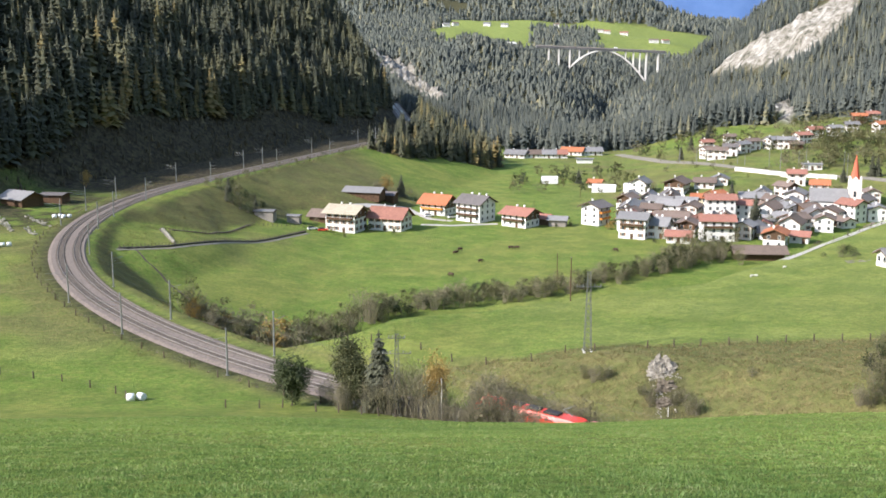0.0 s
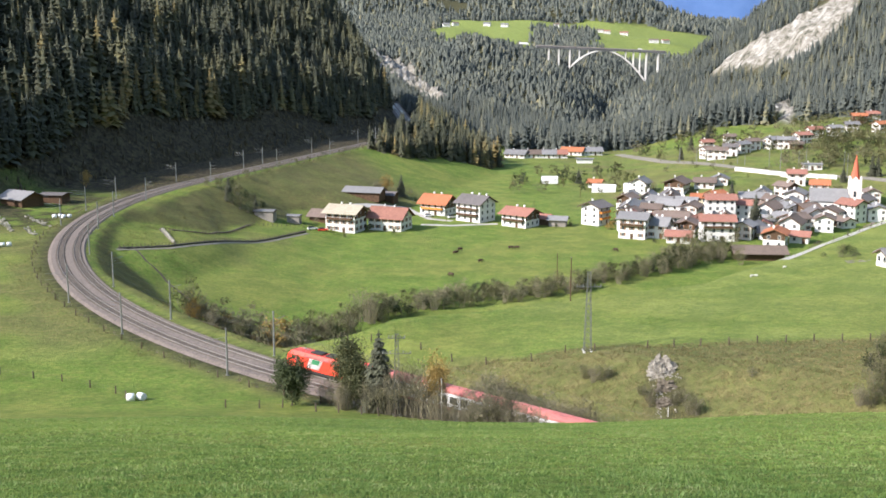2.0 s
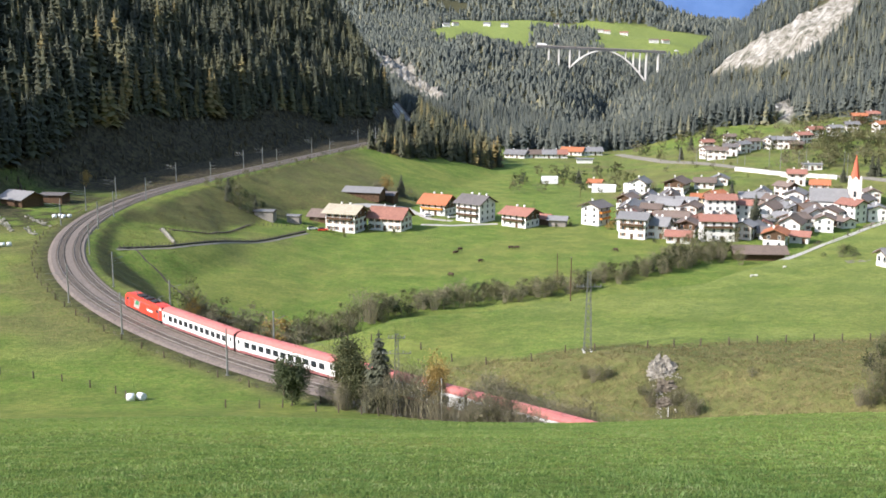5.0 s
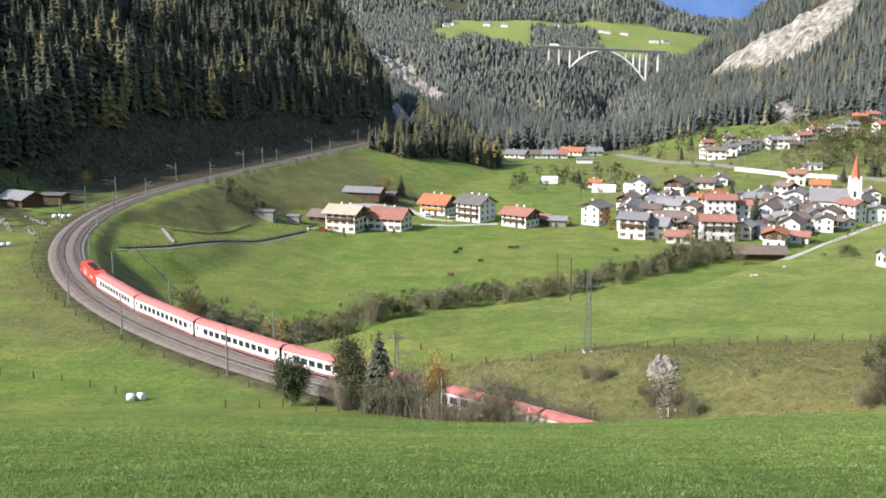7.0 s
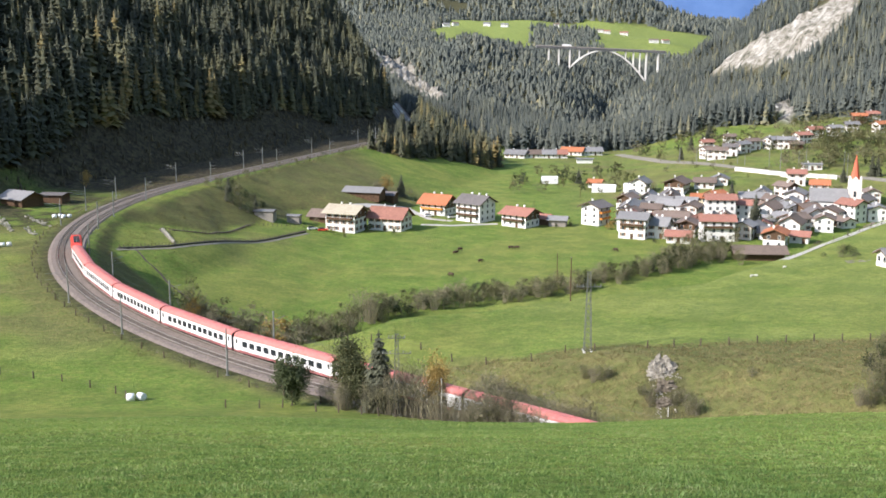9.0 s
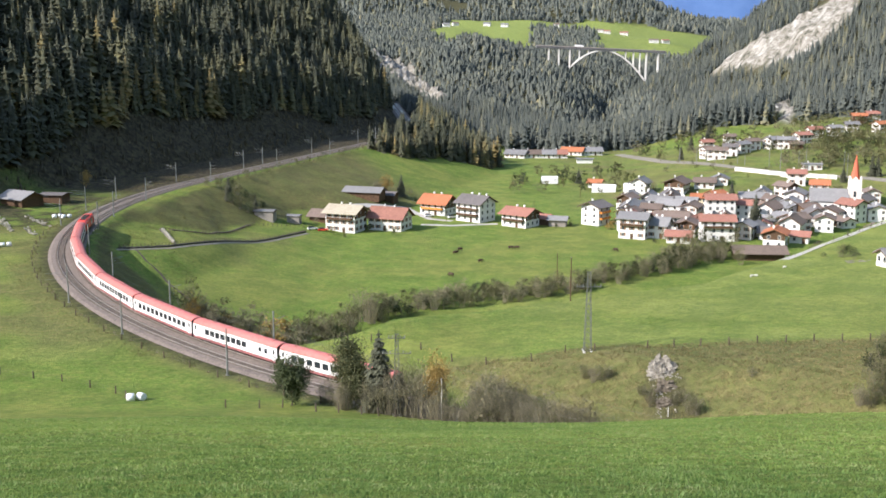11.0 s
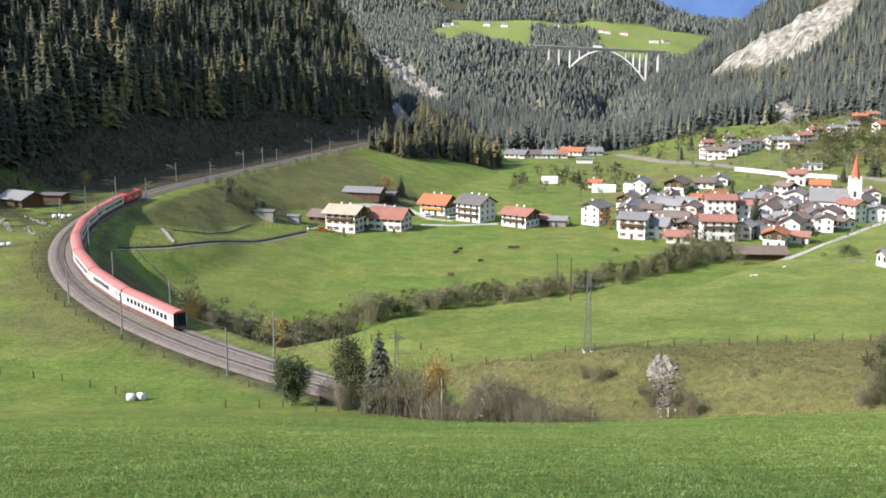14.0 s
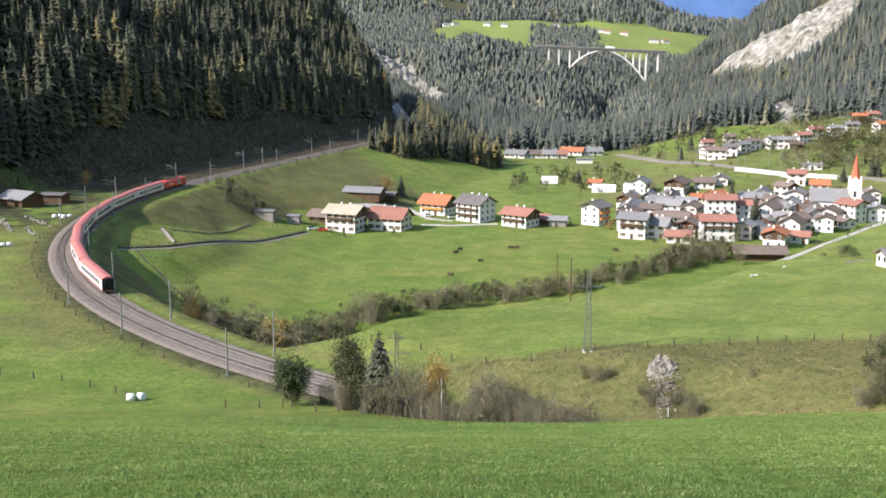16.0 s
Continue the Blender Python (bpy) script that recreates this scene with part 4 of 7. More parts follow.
def limbs(rng, trunk_h, top, spread, r0, n, thin=False):
    sh = Shape()
    sh.tube((0, 0, -0.4), (0.05, 0.03, trunk_h), r0, r0 * 0.7, n=7)
    sh.tube((0.05, 0.03, trunk_h), (0.1, -0.05, top * 0.92), r0 * 0.7, r0 * 0.15, n=6)
    for i in range(n):
        a, q = rng.uniform(0, 6.28), rng.uniform(0.0, 0.8)
        z = trunk_h + (top - trunk_h) * q * 0.8
        l = spread * (1 - 0.5 * q) * rng.uniform(0.6, 1.0)
        p1 = Vector((math.cos(a) * l * 0.55, math.sin(a) * l * 0.55, z + l * 0.45))
        p2 = Vector((math.cos(a + 0.3) * l, math.sin(a + 0.3) * l, z + l * 0.95))
        sh.tube((0.05, 0, z), p1, r0 * 0.35, r0 * 0.2, n=4).tube(p1, p2, r0 * 0.2, r0 * 0.06, n=4)
    return sh


def twig_cloud(rng, n, h, spread, r=0.018, sub=6):
    """Upright bare twigs fanning out from the root stock."""
    sh = Shape()
    for i in range(n):
        a, q = rng.uniform(0, 6.28), rng.uniform(0, 1) ** 0.6
        b = Vector((math.cos(a) * spread * 0.35 * q, math.sin(a) * spread * 0.35 * q, 0))
        tip = Vector((math.cos(a) * spread * q, math.sin(a) * spread * q, h * rng.uniform(0.6, 1.0) * (1 - 0.35 * q * q)))
        mid = (b + tip) / 2 + Vector((0, 0, h * 0.08))
        for p0, p1, ra, rb in ((b, mid, r * 1.3, r), (mid, tip, r, r * 0.3)):
            sh.tube(p0, p1, ra, rb, n=3, cap=False)
        for _ in range(sub):
            c = mid.lerp(tip, rng.uniform(0, 0.9))
            e = c + Vector((rng.normal(0, 0.13), rng.normal(0, 0.13), rng.uniform(0.14, 0.42))) * h * 0.45
            sh.tube(c, e, r * 0.55, r * 0.2, n=3, cap=False)
    return sh


def shrub_set(seed, tw, leafn, mat, h, spread, size, sub=6):
    rng = np.random.RandomState(seed)
    return (twig_cloud(rng, tw, h, spread, sub=sub).mesh("stem", "twig"), leaf_cloud(rng, leafn, size, (0, 0, h * 0.55), (spread * 0.9, spread * 0.9, h * 0.42), 16).mesh("foliage", mat))


SHRUBS = {
    "grey": [shrub_set(100 + i, 48, 520, "leaf_brown", 5.4, 2.1, 0.075) for i in range(4)],
    "brown": [shrub_set(110 + i, 42, 700, "leaf_brown", 5.4, 2.1, 0.085) for i in range(3)],
    "olive": [shrub_set(120 + i, 46, 1300, "leaf_olive", 5.2, 2.5, 0.09) for i in range(3)],
    "gold": [shrub_set(130 + i, 24, 1200, "leaf_gold", 5.0, 2.2, 0.11) for i in range(2)],
    "green": [shrub_set(140 + i, 24, 1500, "leaf_green", 4.5, 2.4, 0.11) for i in range(2)],
}
STREAM_SHRUBS = {
    "grey": [shrub_set(150 + i, 44, 340, "leaf_brown", 5.2, 2.0, 0.10, 3) for i in range(3)],
    "brown": [shrub_set(155 + i, 36, 460, "leaf_brown", 5.2, 2.1, 0.12, 3) for i in range(3)],
    "olive": [shrub_set(160 + i, 26, 640, "leaf_olive", 5.2, 2.3, 0.13, 3) for i in range(3)],
    "gold": [shrub_set(165 + i, 16, 620, "leaf_gold", 5.0, 2.1, 0.13, 3) for i in range(2)],
    "green": [shrub_set(170 + i, 16, 760, "leaf_green", 4.5, 2.3, 0.13, 3) for i in range(2)],
}
LIGHT_SHRUBS = {
    "grey": [shrub_set(200, 9, 80, "leaf_brown", 4.6, 2.6, 0.16, sub=2)],
    "brown": [shrub_set(210, 8, 130, "leaf_brown", 5.0, 2.6, 0.22, sub=2)],
    "olive": [shrub_set(220, 5, 190, "leaf_olive", 5.2, 2.6, 0.24, sub=2), shrub_set(221, 5, 190, "leaf_olive", 5.2, 2.6, 0.24, sub=2)],
    "green": [shrub_set(240, 5, 200, "leaf_green", 4.5, 2.4, 0.24, sub=2)],
}
SHRUB_LABEL = {"grey": "bare grey autumn shrub with few brown leaves", "brown": "brown autumn shrub with thin twigs", "olive": "olive green shrub turning autumn brown",
               "gold": "golden yellow autumn shrub", "green": "dense dark green bush"}


def shrub(x, y, kind, scale, rng, group="shrubs along the stream", sink=0.2):
    pick = SHRUBS[kind] if y < 200 else STREAM_SHRUBS[kind]
    st, fo = pick[rng.randint(len(pick))]
    k = scale * rng.uniform(0.85, 1.15)
    m = Matrix.Translation((x, y, ground_z(x, y) - sink)) @ Matrix.Rotation(rng.uniform(0, 6.28), 4, "Z") @ Matrix.Diagonal((k * rng.uniform(0.85, 1.2), k * rng.uniform(0.85, 1.2), k, 1))
    ob = thing("shrub", SHRUB_LABEL[kind], "shrub", m, group)
    part("stem", st, ob)
    part("foliage", fo, ob)


def shrub_stuff(name, rows, label, rng):
    """Many small or far shrubs joined into one object; rows of x, y, kind, scale."""
    V, F, K, base = [], [], [], 0
    mats = ["twig", "leaf_brown", "leaf_olive", "leaf_gold", "leaf_green"]
    cache = {}
    for x, y, kind, k in rows:
        z, a = ground_z(x, y) - 0.1, rng.uniform(0, 6.28)
        c, s = math.cos(a) * k, math.sin(a) * k
        for me in LIGHT_SHRUBS[kind][rng.randint(len(LIGHT_SHRUBS[kind]))]:
            if me.name not in cache:
                co = np.array([v.co[:] for v in me.vertices])
                tri = [tuple(p.vertices) for p in me.polygons]
                slot = [i for i, q in enumerate(mats) if M[q] == me.materials[0]][0]
                cache[me.name] = (co, np.array(tri), slot)
            co, tri, slot = cache[me.name]
            V.append(np.stack([co[:, 0] * c - co[:, 1] * s + x, co[:, 0] * s + co[:, 1] * c + y, co[:, 2] * k + z], -1))
            F.append(tri + base)
            K += [slot] * len(tri)
            base += len(co)
    me = bpy.data.meshes.new(name)
    V, F = np.concatenate(V), np.concatenate(F)
    me.vertices.add(len(V))
    me.vertices.foreach_set("co", V.ravel())
    me.loops.add(F.size)
    me.loops.foreach_set("vertex_index", F.ravel())
    me.polygons.add(len(F))
    me.polygons.foreach_set("loop_start", np.arange(0, F.size, 4))
    for q in mats:
        me.materials.append(M[q])
    me.polygons.foreach_set("material_index", K)
    me.update(calc_edges=True)
    return tagged(new(name, me), label, "shrubs", kind="stuff")


def leafy_tree(x, y, h, w, mat, label, seed, n=2600, size=0.17, trunk=0.22, group=""):
    rng = np.random.RandomState(seed)
    ob = thing("tree", label, "tree", Matrix.Translation((x, y, ground_z(x, y) - 0.2)), group)
    part("trunk", limbs(rng, h * trunk, h, w * 0.45, h * 0.022, 10).mesh("trunk", "bark"), ob)
    part("crown", leaf_cloud(rng, n, size, (0, 0, h * (0.5 + trunk * 0.45)), (w * 0.42, w * 0.42, h * (0.5 - trunk * 0.42)), 60, 0.0).mesh("crown", mat), ob)


def single_conifer(x, y, h, seed, mat="spruce", slim=0.17, label="dark green spruce standing alone"):
    rng = np.random.RandomState(seed)
    v, f, t = spruce_proto(rng, 22, 11, slim, 2)
    ob = thing("spruce", label, "conifer", Matrix.Translation((x, y, ground_z(x, y) - 0.2)))
    me = bpy.data.meshes.new("crown")
    me.from_pydata([tuple(p * h) for p in v[:-4]], [], [tuple(int(i) for i in q) for q in f[:-3]])
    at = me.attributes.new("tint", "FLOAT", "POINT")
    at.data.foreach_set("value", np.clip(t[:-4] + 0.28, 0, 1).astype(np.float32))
    me.materials.append(M[mat])
    part("crown", me, ob)
    part("trunk", Shape().tube((0, 0, -0.3), (0, 0, h * 0.9), h * 0.014, 0.02, n=6).mesh("trunk", "bark"), ob)


# ---- houses ----
def window_mesh(w, h, shutters):
    sh = Shape()
    sh.box(-w / 2 - 0.09, -0.05, -0.09, w / 2 + 0.09, 0.03, h + 0.09)
    sh.slot = 1
    for s in (-1, 1):
        sh.box(s * w * 0.25 - w * 0.22, -0.065, 0.05, s * w * 0.25 + w * 0.22, -0.04, h - 0.05)
    if shutters:
        sh.slot = 2
        for s in (-1, 1):
            sh.box(s * (w * 0.5 + 0.34) - 0.25, -0.075, -0.03, s * (w * 0.5 + 0.34) + 0.25, -0.02, h + 0.03)
    return sh.mesh("window", "winframe", "pane", "shutter")


WINDOWS = {True: window_mesh(1.0, 1.3, True), False: window_mesh(1.0, 1.3, False)}
DOOR = Shape().box(-0.6, -0.06, 0, 0.6, 0.03, 2.1).mesh("door", "wood")
FLOOR_H = 2.55


def house(x, y, rz, L, D, floors, roof, label, wall="plaster", pitch=0.42, upper="", balcony=0, shutters=True, chimneys=1, over=0.9, z=None, group="houses of the village", win=True, name="house", cat="house", snow_guard=False):
    """A house with its ridge along its own x axis; upper: material of the gable and top floor."""
    g = ground_z(x, y) if z is None else z
    ob = thing(name, label, cat, Matrix.Translation((x, y, g)) @ Matrix.Rotation(radians(rz), 4, "Z"), group)
    e = floors * FLOOR_H + 0.35
    a, b = L / 2, D / 2
    rise = b * pitch
    top = e + rise
    w = Shape()
    sec = [(-b, -1.5), (b, -1.5), (b, e), (0, top), (-b, e)]
    w.loft([[(q, yy, zz) for yy, zz in sec] for q in (-a, a)])
    wall_ob = part("wall", w.mesh("wall", wall), ob)
    if upper:
        z0 = e - FLOOR_H * 0.9
        u = Shape()
        for s in (-1, 1):
            u.loft([[(q, yy, zz) for yy, zz in [(-b - 0.02, z0), (b + 0.02, z0), (b + 0.02, e), (0, top - 0.01), (-b - 0.02, e)]] for q in sorted((s * (a - 0.05), s * (a + 0.06)))])
        part("gable_cladding", u.mesh("gable_cladding", upper), ob, "dark wooden gable cladding")
    t = 0.22
    r = Shape()
    ox, oy = a + over, b + over
    ze = e - over * pitch
    for s in (-1, 1):
        r.loft([[(q, 0, top + t + 0.06), (q, s * oy, ze + t + 0.06), (q, s * oy, ze + 0.06), (q, 0, top + 0.06)] for q in (-ox, ox)])
    r.box(-ox, -0.16, top + t - 0.02, ox, 0.16, top + t + 0.12)
    roof_ob = part("roof", r.mesh("roof", roof), ob)
    for s in (-1, 1):
        fa = Shape()
        for q in (-1, 1):
            fa.loft([[(s * ox + d, 0, top + 0.10), (s * ox + d, q * oy, ze + 0.10), (s * ox + d, q * oy, ze - 0.16), (s * ox + d, 0, top - 0.16)] for d in (-0.04, 0.05)])
        part("bargeboard", fa.mesh("bargeboard", "wood"), roof_ob)
    for i in range(chimneys):
        cx = -a * 0.35 + i * a * 0.6
        c = Shape().box(cx - 0.32, 0.3, top - 0.8, cx + 0.32, 0.95, top + 0.95)
        c.box(cx - 0.4, 0.22, top + 0.95, cx + 0.4, 1.03, top + 1.06)
        part("chimney", c.mesh("chimney", "plaster"), roof_ob)
    if win:
        me = WINDOWS[shutters]
        n = max(2, int(L / 2.9))
        for f in range(floors):
            zz = f * FLOOR_H + 1.0
            for i in range(n):
                xx = -a + L * (i + 0.5) / n
                for s in (-1, 1):
                    if f == 0 and i == n // 2 and s < 0:
                        part("door", DOOR, wall_ob, "", pose(xx, -b - 0.01, 0.05))
                    else:
                        part("window", me, wall_ob, "", pose(xx, s * (b + 0.01), zz, 0, 0, 0 if s < 0 else 180))
            m = max(2, int(D / 3.2))
            for i in range(m):
                yy = -b + D * (i + 0.5) / m
                for s in (-1, 1):
                    part("window", me, wall_ob, "", pose(s * (a + (0.07 if upper and f == floors - 1 else 0.01)), yy, zz, 0, 0, 90 * s))
        part("window", me, wall_ob, "", pose(a + 0.08, 0, e + 0.1, 0, 0, 90))
    for k in range(balcony):
        f = floors - 1 - k
        if f < 1:
            break
        bz = f * FLOOR_H + 0.1
        bl = Shape().box(-a * 0.85, -b - 1.15, bz, a * 0.85, -b, bz + 0.14)
        bl.box(-a * 0.85, -b - 1.18, bz, a * 0.85, -b - 1.12, bz + 0.95)
        for s in (-1, 1):
            bl.box(s * a * 0.85 - 0.03, -b - 1.15, bz, s * a * 0.85 + 0.03, -b, bz + 0.95)
        part("balcony", bl.mesh("balcony", "orangewood" if "orange" in label else "wood"), ob, "wooden balcony")
    return ob


def ribbon(name, pts, width, mat, label, category, lift=0.10, thick=0.25, kind="structure"):
    """A road or path laid over the ground along a bent line."""
    sh = Shape()
    rings = []
    dense = []
    for (x0, y0), (x1, y1) in zip(pts, pts[1:]):
        n = max(2, int(math.hypot(x1 - x0, y1 - y0) / 3))
        dense += [(x0 + (x1 - x0) * i / n, y0 + (y1 - y0) * i / n) for i in range(n)]
    dense.append(pts[-1])
    for i, (x, y) in enumerate(dense):
        x0, y0 = dense[max(0, i - 2)]
        x1, y1 = dense[min(len(dense) - 1, i + 2)]
        l = math.hypot(x1 - x0, y1 - y0) or 1
        nx, ny = -(y1 - y0) / l * width / 2, (x1 - x0) / l * width / 2
        zl, zr = ground_z(x + nx, y + ny) + lift, ground_z(x - nx, y - ny) + lift
        rings.append([(x + nx, y + ny, zl), (x - nx, y - ny, zr), (x - nx, y - ny, zr - thick), (x + nx, y + ny, zl - thick)])
    sh.loft(rings)
    return tagged(new(name, sh.mesh(name, mat)), label, category, kind=kind)


def fence(pts, spacing, label, group, h=1.15, wires=2):
    ob = thing("fence", label, "fence", group=group)
    post = FENCE_POST
    line = []
    for (x0, y0), (x1, y1) in zip(pts, pts[1:]):
        n = max(1, int(math.hypot(x1 - x0, y1 - y0) / spacing))
        line += [(x0 + (x1 - x0) * i / n, y0 + (y1 - y0) * i / n) for i in range(n)]
    line.append(pts[-1])
    rng = np.random.RandomState(int(abs(pts[0][0]) * 10) + 3)
    tops = []
    for x, y in line:
        z = ground_z(x, y)
        part("post", post, ob, "", Matrix.Translation((x, y, z)) @ pose(0, 0, 0, rng.uniform(-5, 5), rng.uniform(-5, 5), rng.uniform(0, 90)))
        tops.append(Vector((x, y, z)))
    for k in range(wires):
        sh = Shape()
        for p, q in zip(tops, tops[1:]):
            dz = Vector((0, 0, 0.5 + 0.45 * k))
            sh.tube(p + dz, q + dz, 0.008, n=3, cap=False)
        part("wire", sh.mesh("wire", "wire"), ob)
    return ob


FENCE_POST = Shape().tube((0, 0, -0.3), (0, 0, 1.3), 0.13, 0.11, n=6).mesh("post", "post")


# ---- houses, farm by farm and street by street ----
house(-39.0, 434.9, -22, 13, 11, 3, "roof_cream", "white farmhouse with pale lichen roof and wooden balconies", balcony=1, upper='wood', chimneys=2, group='farmhouses beside the meadow', over=1.4)
house(-21.5, 439.0, -22, 14.5, 11, 2, "roof_red", "long white farm building with faded red roof", chimneys=2, group='farmhouses beside the meadow', pitch=0.6, over=1.2)
house(-49.7, 449.2, -20, 9, 8, 1, "roof_brown", "weathered wooden barn with brown roof", wall='wood', chimneys=0, win=False, group='farmhouses beside the meadow', pitch=0.5, over=1.2, shutters=False)
house(-35.7, 494.7, -18, 17, 8, 1, "roof_grey", "long dark wooden barn with grey roof", wall='wood', chimneys=0, win=False, group='farmhouses beside the meadow', over=1)
house(-25.0, 499.5, -18, 7, 6, 1, "roof_dark", "small dark wooden shed", wall='wood', chimneys=0, win=False, group='farmhouses beside the meadow', over=0.6, shutters=False)
house(-2.2, 479.2, -30, 12.5, 10, 2, "roof_orange", "white farmhouse with orange roof and wooden balconies", balcony=1, upper='wood', chimneys=2, group='farmhouses beside the meadow', pitch=0.62, over=1.3, shutters=False)
house(13.9, 460.7, -38, 12.5, 11, 3, "roof_dark", "tall white house with dark roof", chimneys=3, group='farmhouses beside the meadow', pitch=0.5, upper='', over=1.1, balcony=2, shutters=False)
house(32.1, 447.1, -38, 12, 10, 2, "roof_red", "white farmhouse with reddish roof and dark gable", upper='wood', chimneys=2, group='farmhouses beside the meadow', balcony=1, over=1.3, shutters=False)
house(42.0, 451.5, -25, 6, 6, 1, "roof_red", "small barn with reddish roof", wall='wood', chimneys=0, group='farmhouses beside the meadow', win=False, shutters=False)
house(47.7, 446.8, -15, 7, 5, 1, "roof_grey", "low grey roofed shed", wall='greywood', chimneys=0, group='farmhouses beside the meadow', win=False, shutters=False)
house(-70.6, 429.3, -8, 7.5, 5, 1, "roof_grey", "pale field shed with flat grey roof", wall='greywood', chimneys=0, win=False, group='farmhouses beside the meadow', pitch=0.15, over=0.5, shutters=False)
house(-60.0, 435.1, -8, 5, 4, 1, "roof_grey", "small grey field shed", wall='greywood', chimneys=0, win=False, group='farmhouses beside the meadow', pitch=0.15, over=0.4, shutters=False)
house(-146.6, 376.6, -30, 11, 9, 1, "roof_grey", "dark wooden barn with grey roof beside the line", wall='wood', chimneys=0, win=False, group='sheds by the line', over=1.2, shutters=False)
house(-138.5, 386.6, -10, 8, 6, 1, "roof_dark", "dark wooden shed with flat roof", wall='wood', chimneys=0, win=False, group='sheds by the line', pitch=0.12, over=0.8, shutters=False)
house(63.7, 450.9, 48, 8.1, 8.6, 3, "roof_dark", "white house with orange wooden balconies and dark roof", balcony=2, over=1.4, shutters=False)
house(74.5, 418.4, -25, 10.4, 8.6, 3, "roof_grey", "large white guesthouse with grey roof", wall='plaster', balcony=1, over=1.0)
house(82.9, 473.6, 68, 9.6, 7.8, 2, "roof_grey", "white house with light grey roof", upper='wood', shutters=False)
house(87.2, 505.6, 63, 5.9, 6.2, 2, "roof_grey", "small white house with pale roof", shutters=False)
house(98.0, 537.2, 63, 8.9, 7.8, 2, "roof_grey", "white house with pale grey roof", pitch=0.6, shutters=False)
house(89.5, 462.3, -25, 8.1, 7.0, 2, "roof_brown", "white house with brown roof", upper='wood')
house(93.1, 439.3, -12, 12.6, 7.8, 2, "roof_brown", "wide house with brown roof and wooden balcony", balcony=1, upper='wood', shutters=False)
house(89.5, 408.0, -15, 8.9, 7.0, 1, "roof_red", "low white house with reddish brown roof")
house(114.0, 527.7, 63, 12.6, 9.4, 2, "roof_brown", "large white house with grey brown roof", upper='wood', over=1.4)
house(108.7, 481.8, -25, 8.9, 7.8, 2, "roof_grey", "white house with grey roof and wooden gable", upper='wood', shutters=False)
house(128.6, 533.1, -15, 9.6, 7.8, 1, "roof_brown", "long low house with brown roof")
house(137.1, 537.2, 73, 8.9, 7.8, 1, "roof_grey", "low house with grey roof")
house(117.6, 494.9, -15, 7.4, 6.2, 2, "roof_orange", "house with bright orange roof", wall='cream', shutters=False)
house(126.6, 502.0, 30, 7.4, 6.2, 2, "roof_orange", "house with orange roof and pale wall", wall='cream', shutters=False)
house(105.0, 413.1, -6, 12.6, 7.8, 3, "roof_red", "large white hotel with red brown canopy roofs", balcony=1, chimneys=2, shutters=False)
house(116.2, 453.6, -6, 11.8, 7.8, 4, "roof_red", "tall rear wing of the hotel with red brown roof", chimneys=1, shutters=False)
house(127.1, 456.3, -25, 6.7, 7.0, 3, "roof_red", "white house with red brown roof", shutters=False)
house(116.8, 416.6, 58, 7.4, 7.0, 2, "roof_grey", "white house with grey roof", wall='pinkwall')
house(142.1, 495.7, -10, 11.8, 8.6, 2, "roof_grey", "long white house with grey roof")
house(148.3, 490.2, 108, 8.9, 7.8, 2, "roof_brown", "white house with brown roof")
house(110.3, 375.0, -4, 16.3, 7.8, 1, "roof_brown", "long low wooden barn with brown roof", wall='wood', win=False, chimneys=0, over=1.4, shutters=False)
house(123.4, 398.9, 66, 9.6, 7.8, 2, "roof_orange", "house with weathered orange roof and dark gable", upper='wood', shutters=False)
house(135.4, 407.7, -25, 6.7, 6.2, 1, "roof_red", "small white house with reddish roof", shutters=False)
house(162.4, 513.3, 123, 8.1, 7.0, 2, "roof_brown", "white house with brown roof and white gable", upper='wood')
house(173.5, 532.9, -15, 8.1, 7.0, 2, "roof_red", "white house with faded red roof")
house(149.5, 465.4, 108, 8.1, 7.0, 2, "roof_grey", "white house with grey roof", shutters=False)
house(155.8, 462.6, 25, 8.9, 7.8, 2, "roof_brown", "white house with brown roof", upper='wood', shutters=False)
house(141.8, 433.8, 30, 9.6, 7.8, 2, "roof_brown", "large white house with brown roof")
house(163.6, 473.3, 25, 7.4, 7.0, 2, "roof_red", "white house with reddish brown roof", shutters=False)
house(153.6, 433.5, 68, 8.1, 7.0, 2, "roof_brown", "white house with brown roof and dark balcony", balcony=1, shutters=False)
house(176.6, 508.0, -20, 8.1, 7.8, 3, "roof_orange", "white house with orange roof")
house(172.9, 456.5, 123, 8.9, 7.8, 3, "roof_red", "white house with reddish roof and broad gable", over=1.2, shutters=False)
house(164.6, 442.9, 108, 7.4, 6.2, 1, "roof_brown", "low white house with brown roof", shutters=False)
house(184.7, 460.2, 78, 10.4, 7.8, 2, "roof_grey", "white house with grey roof", shutters=False)
house(199.4, 504.1, 78, 8.9, 7.0, 2, "roof_brown", "house with brown roof")
house(171.2, 422.5, 103, 7.4, 6.2, 1, "roof_brown", "small house with brown roof")
house(156.4, 640.0, 20, 9.2, 6.6, 2, "roof_brown", "white house with dark brown roof", group='houses on the upper terrace')
house(158.3, 630.0, -15, 10.8, 6.6, 2, "roof_brown", "white house with brown roof", group='houses on the upper terrace')
house(168.7, 640.0, -15, 7.8, 6.6, 2, "roof_dark", "white house with dark roof", group='houses on the upper terrace')
house(163.0, 675.0, 10, 7.1, 5.9, 2, "roof_red", "pale house with faded red roof", group='houses on the upper terrace')
house(178.1, 650.0, 30, 8.6, 6.6, 2, "roof_grey", "white house with pale grey roof", group='houses on the upper terrace')
house(186.8, 660.0, 20, 7.8, 6.6, 2, "roof_brown", "white house with brown roof", group='houses on the upper terrace')
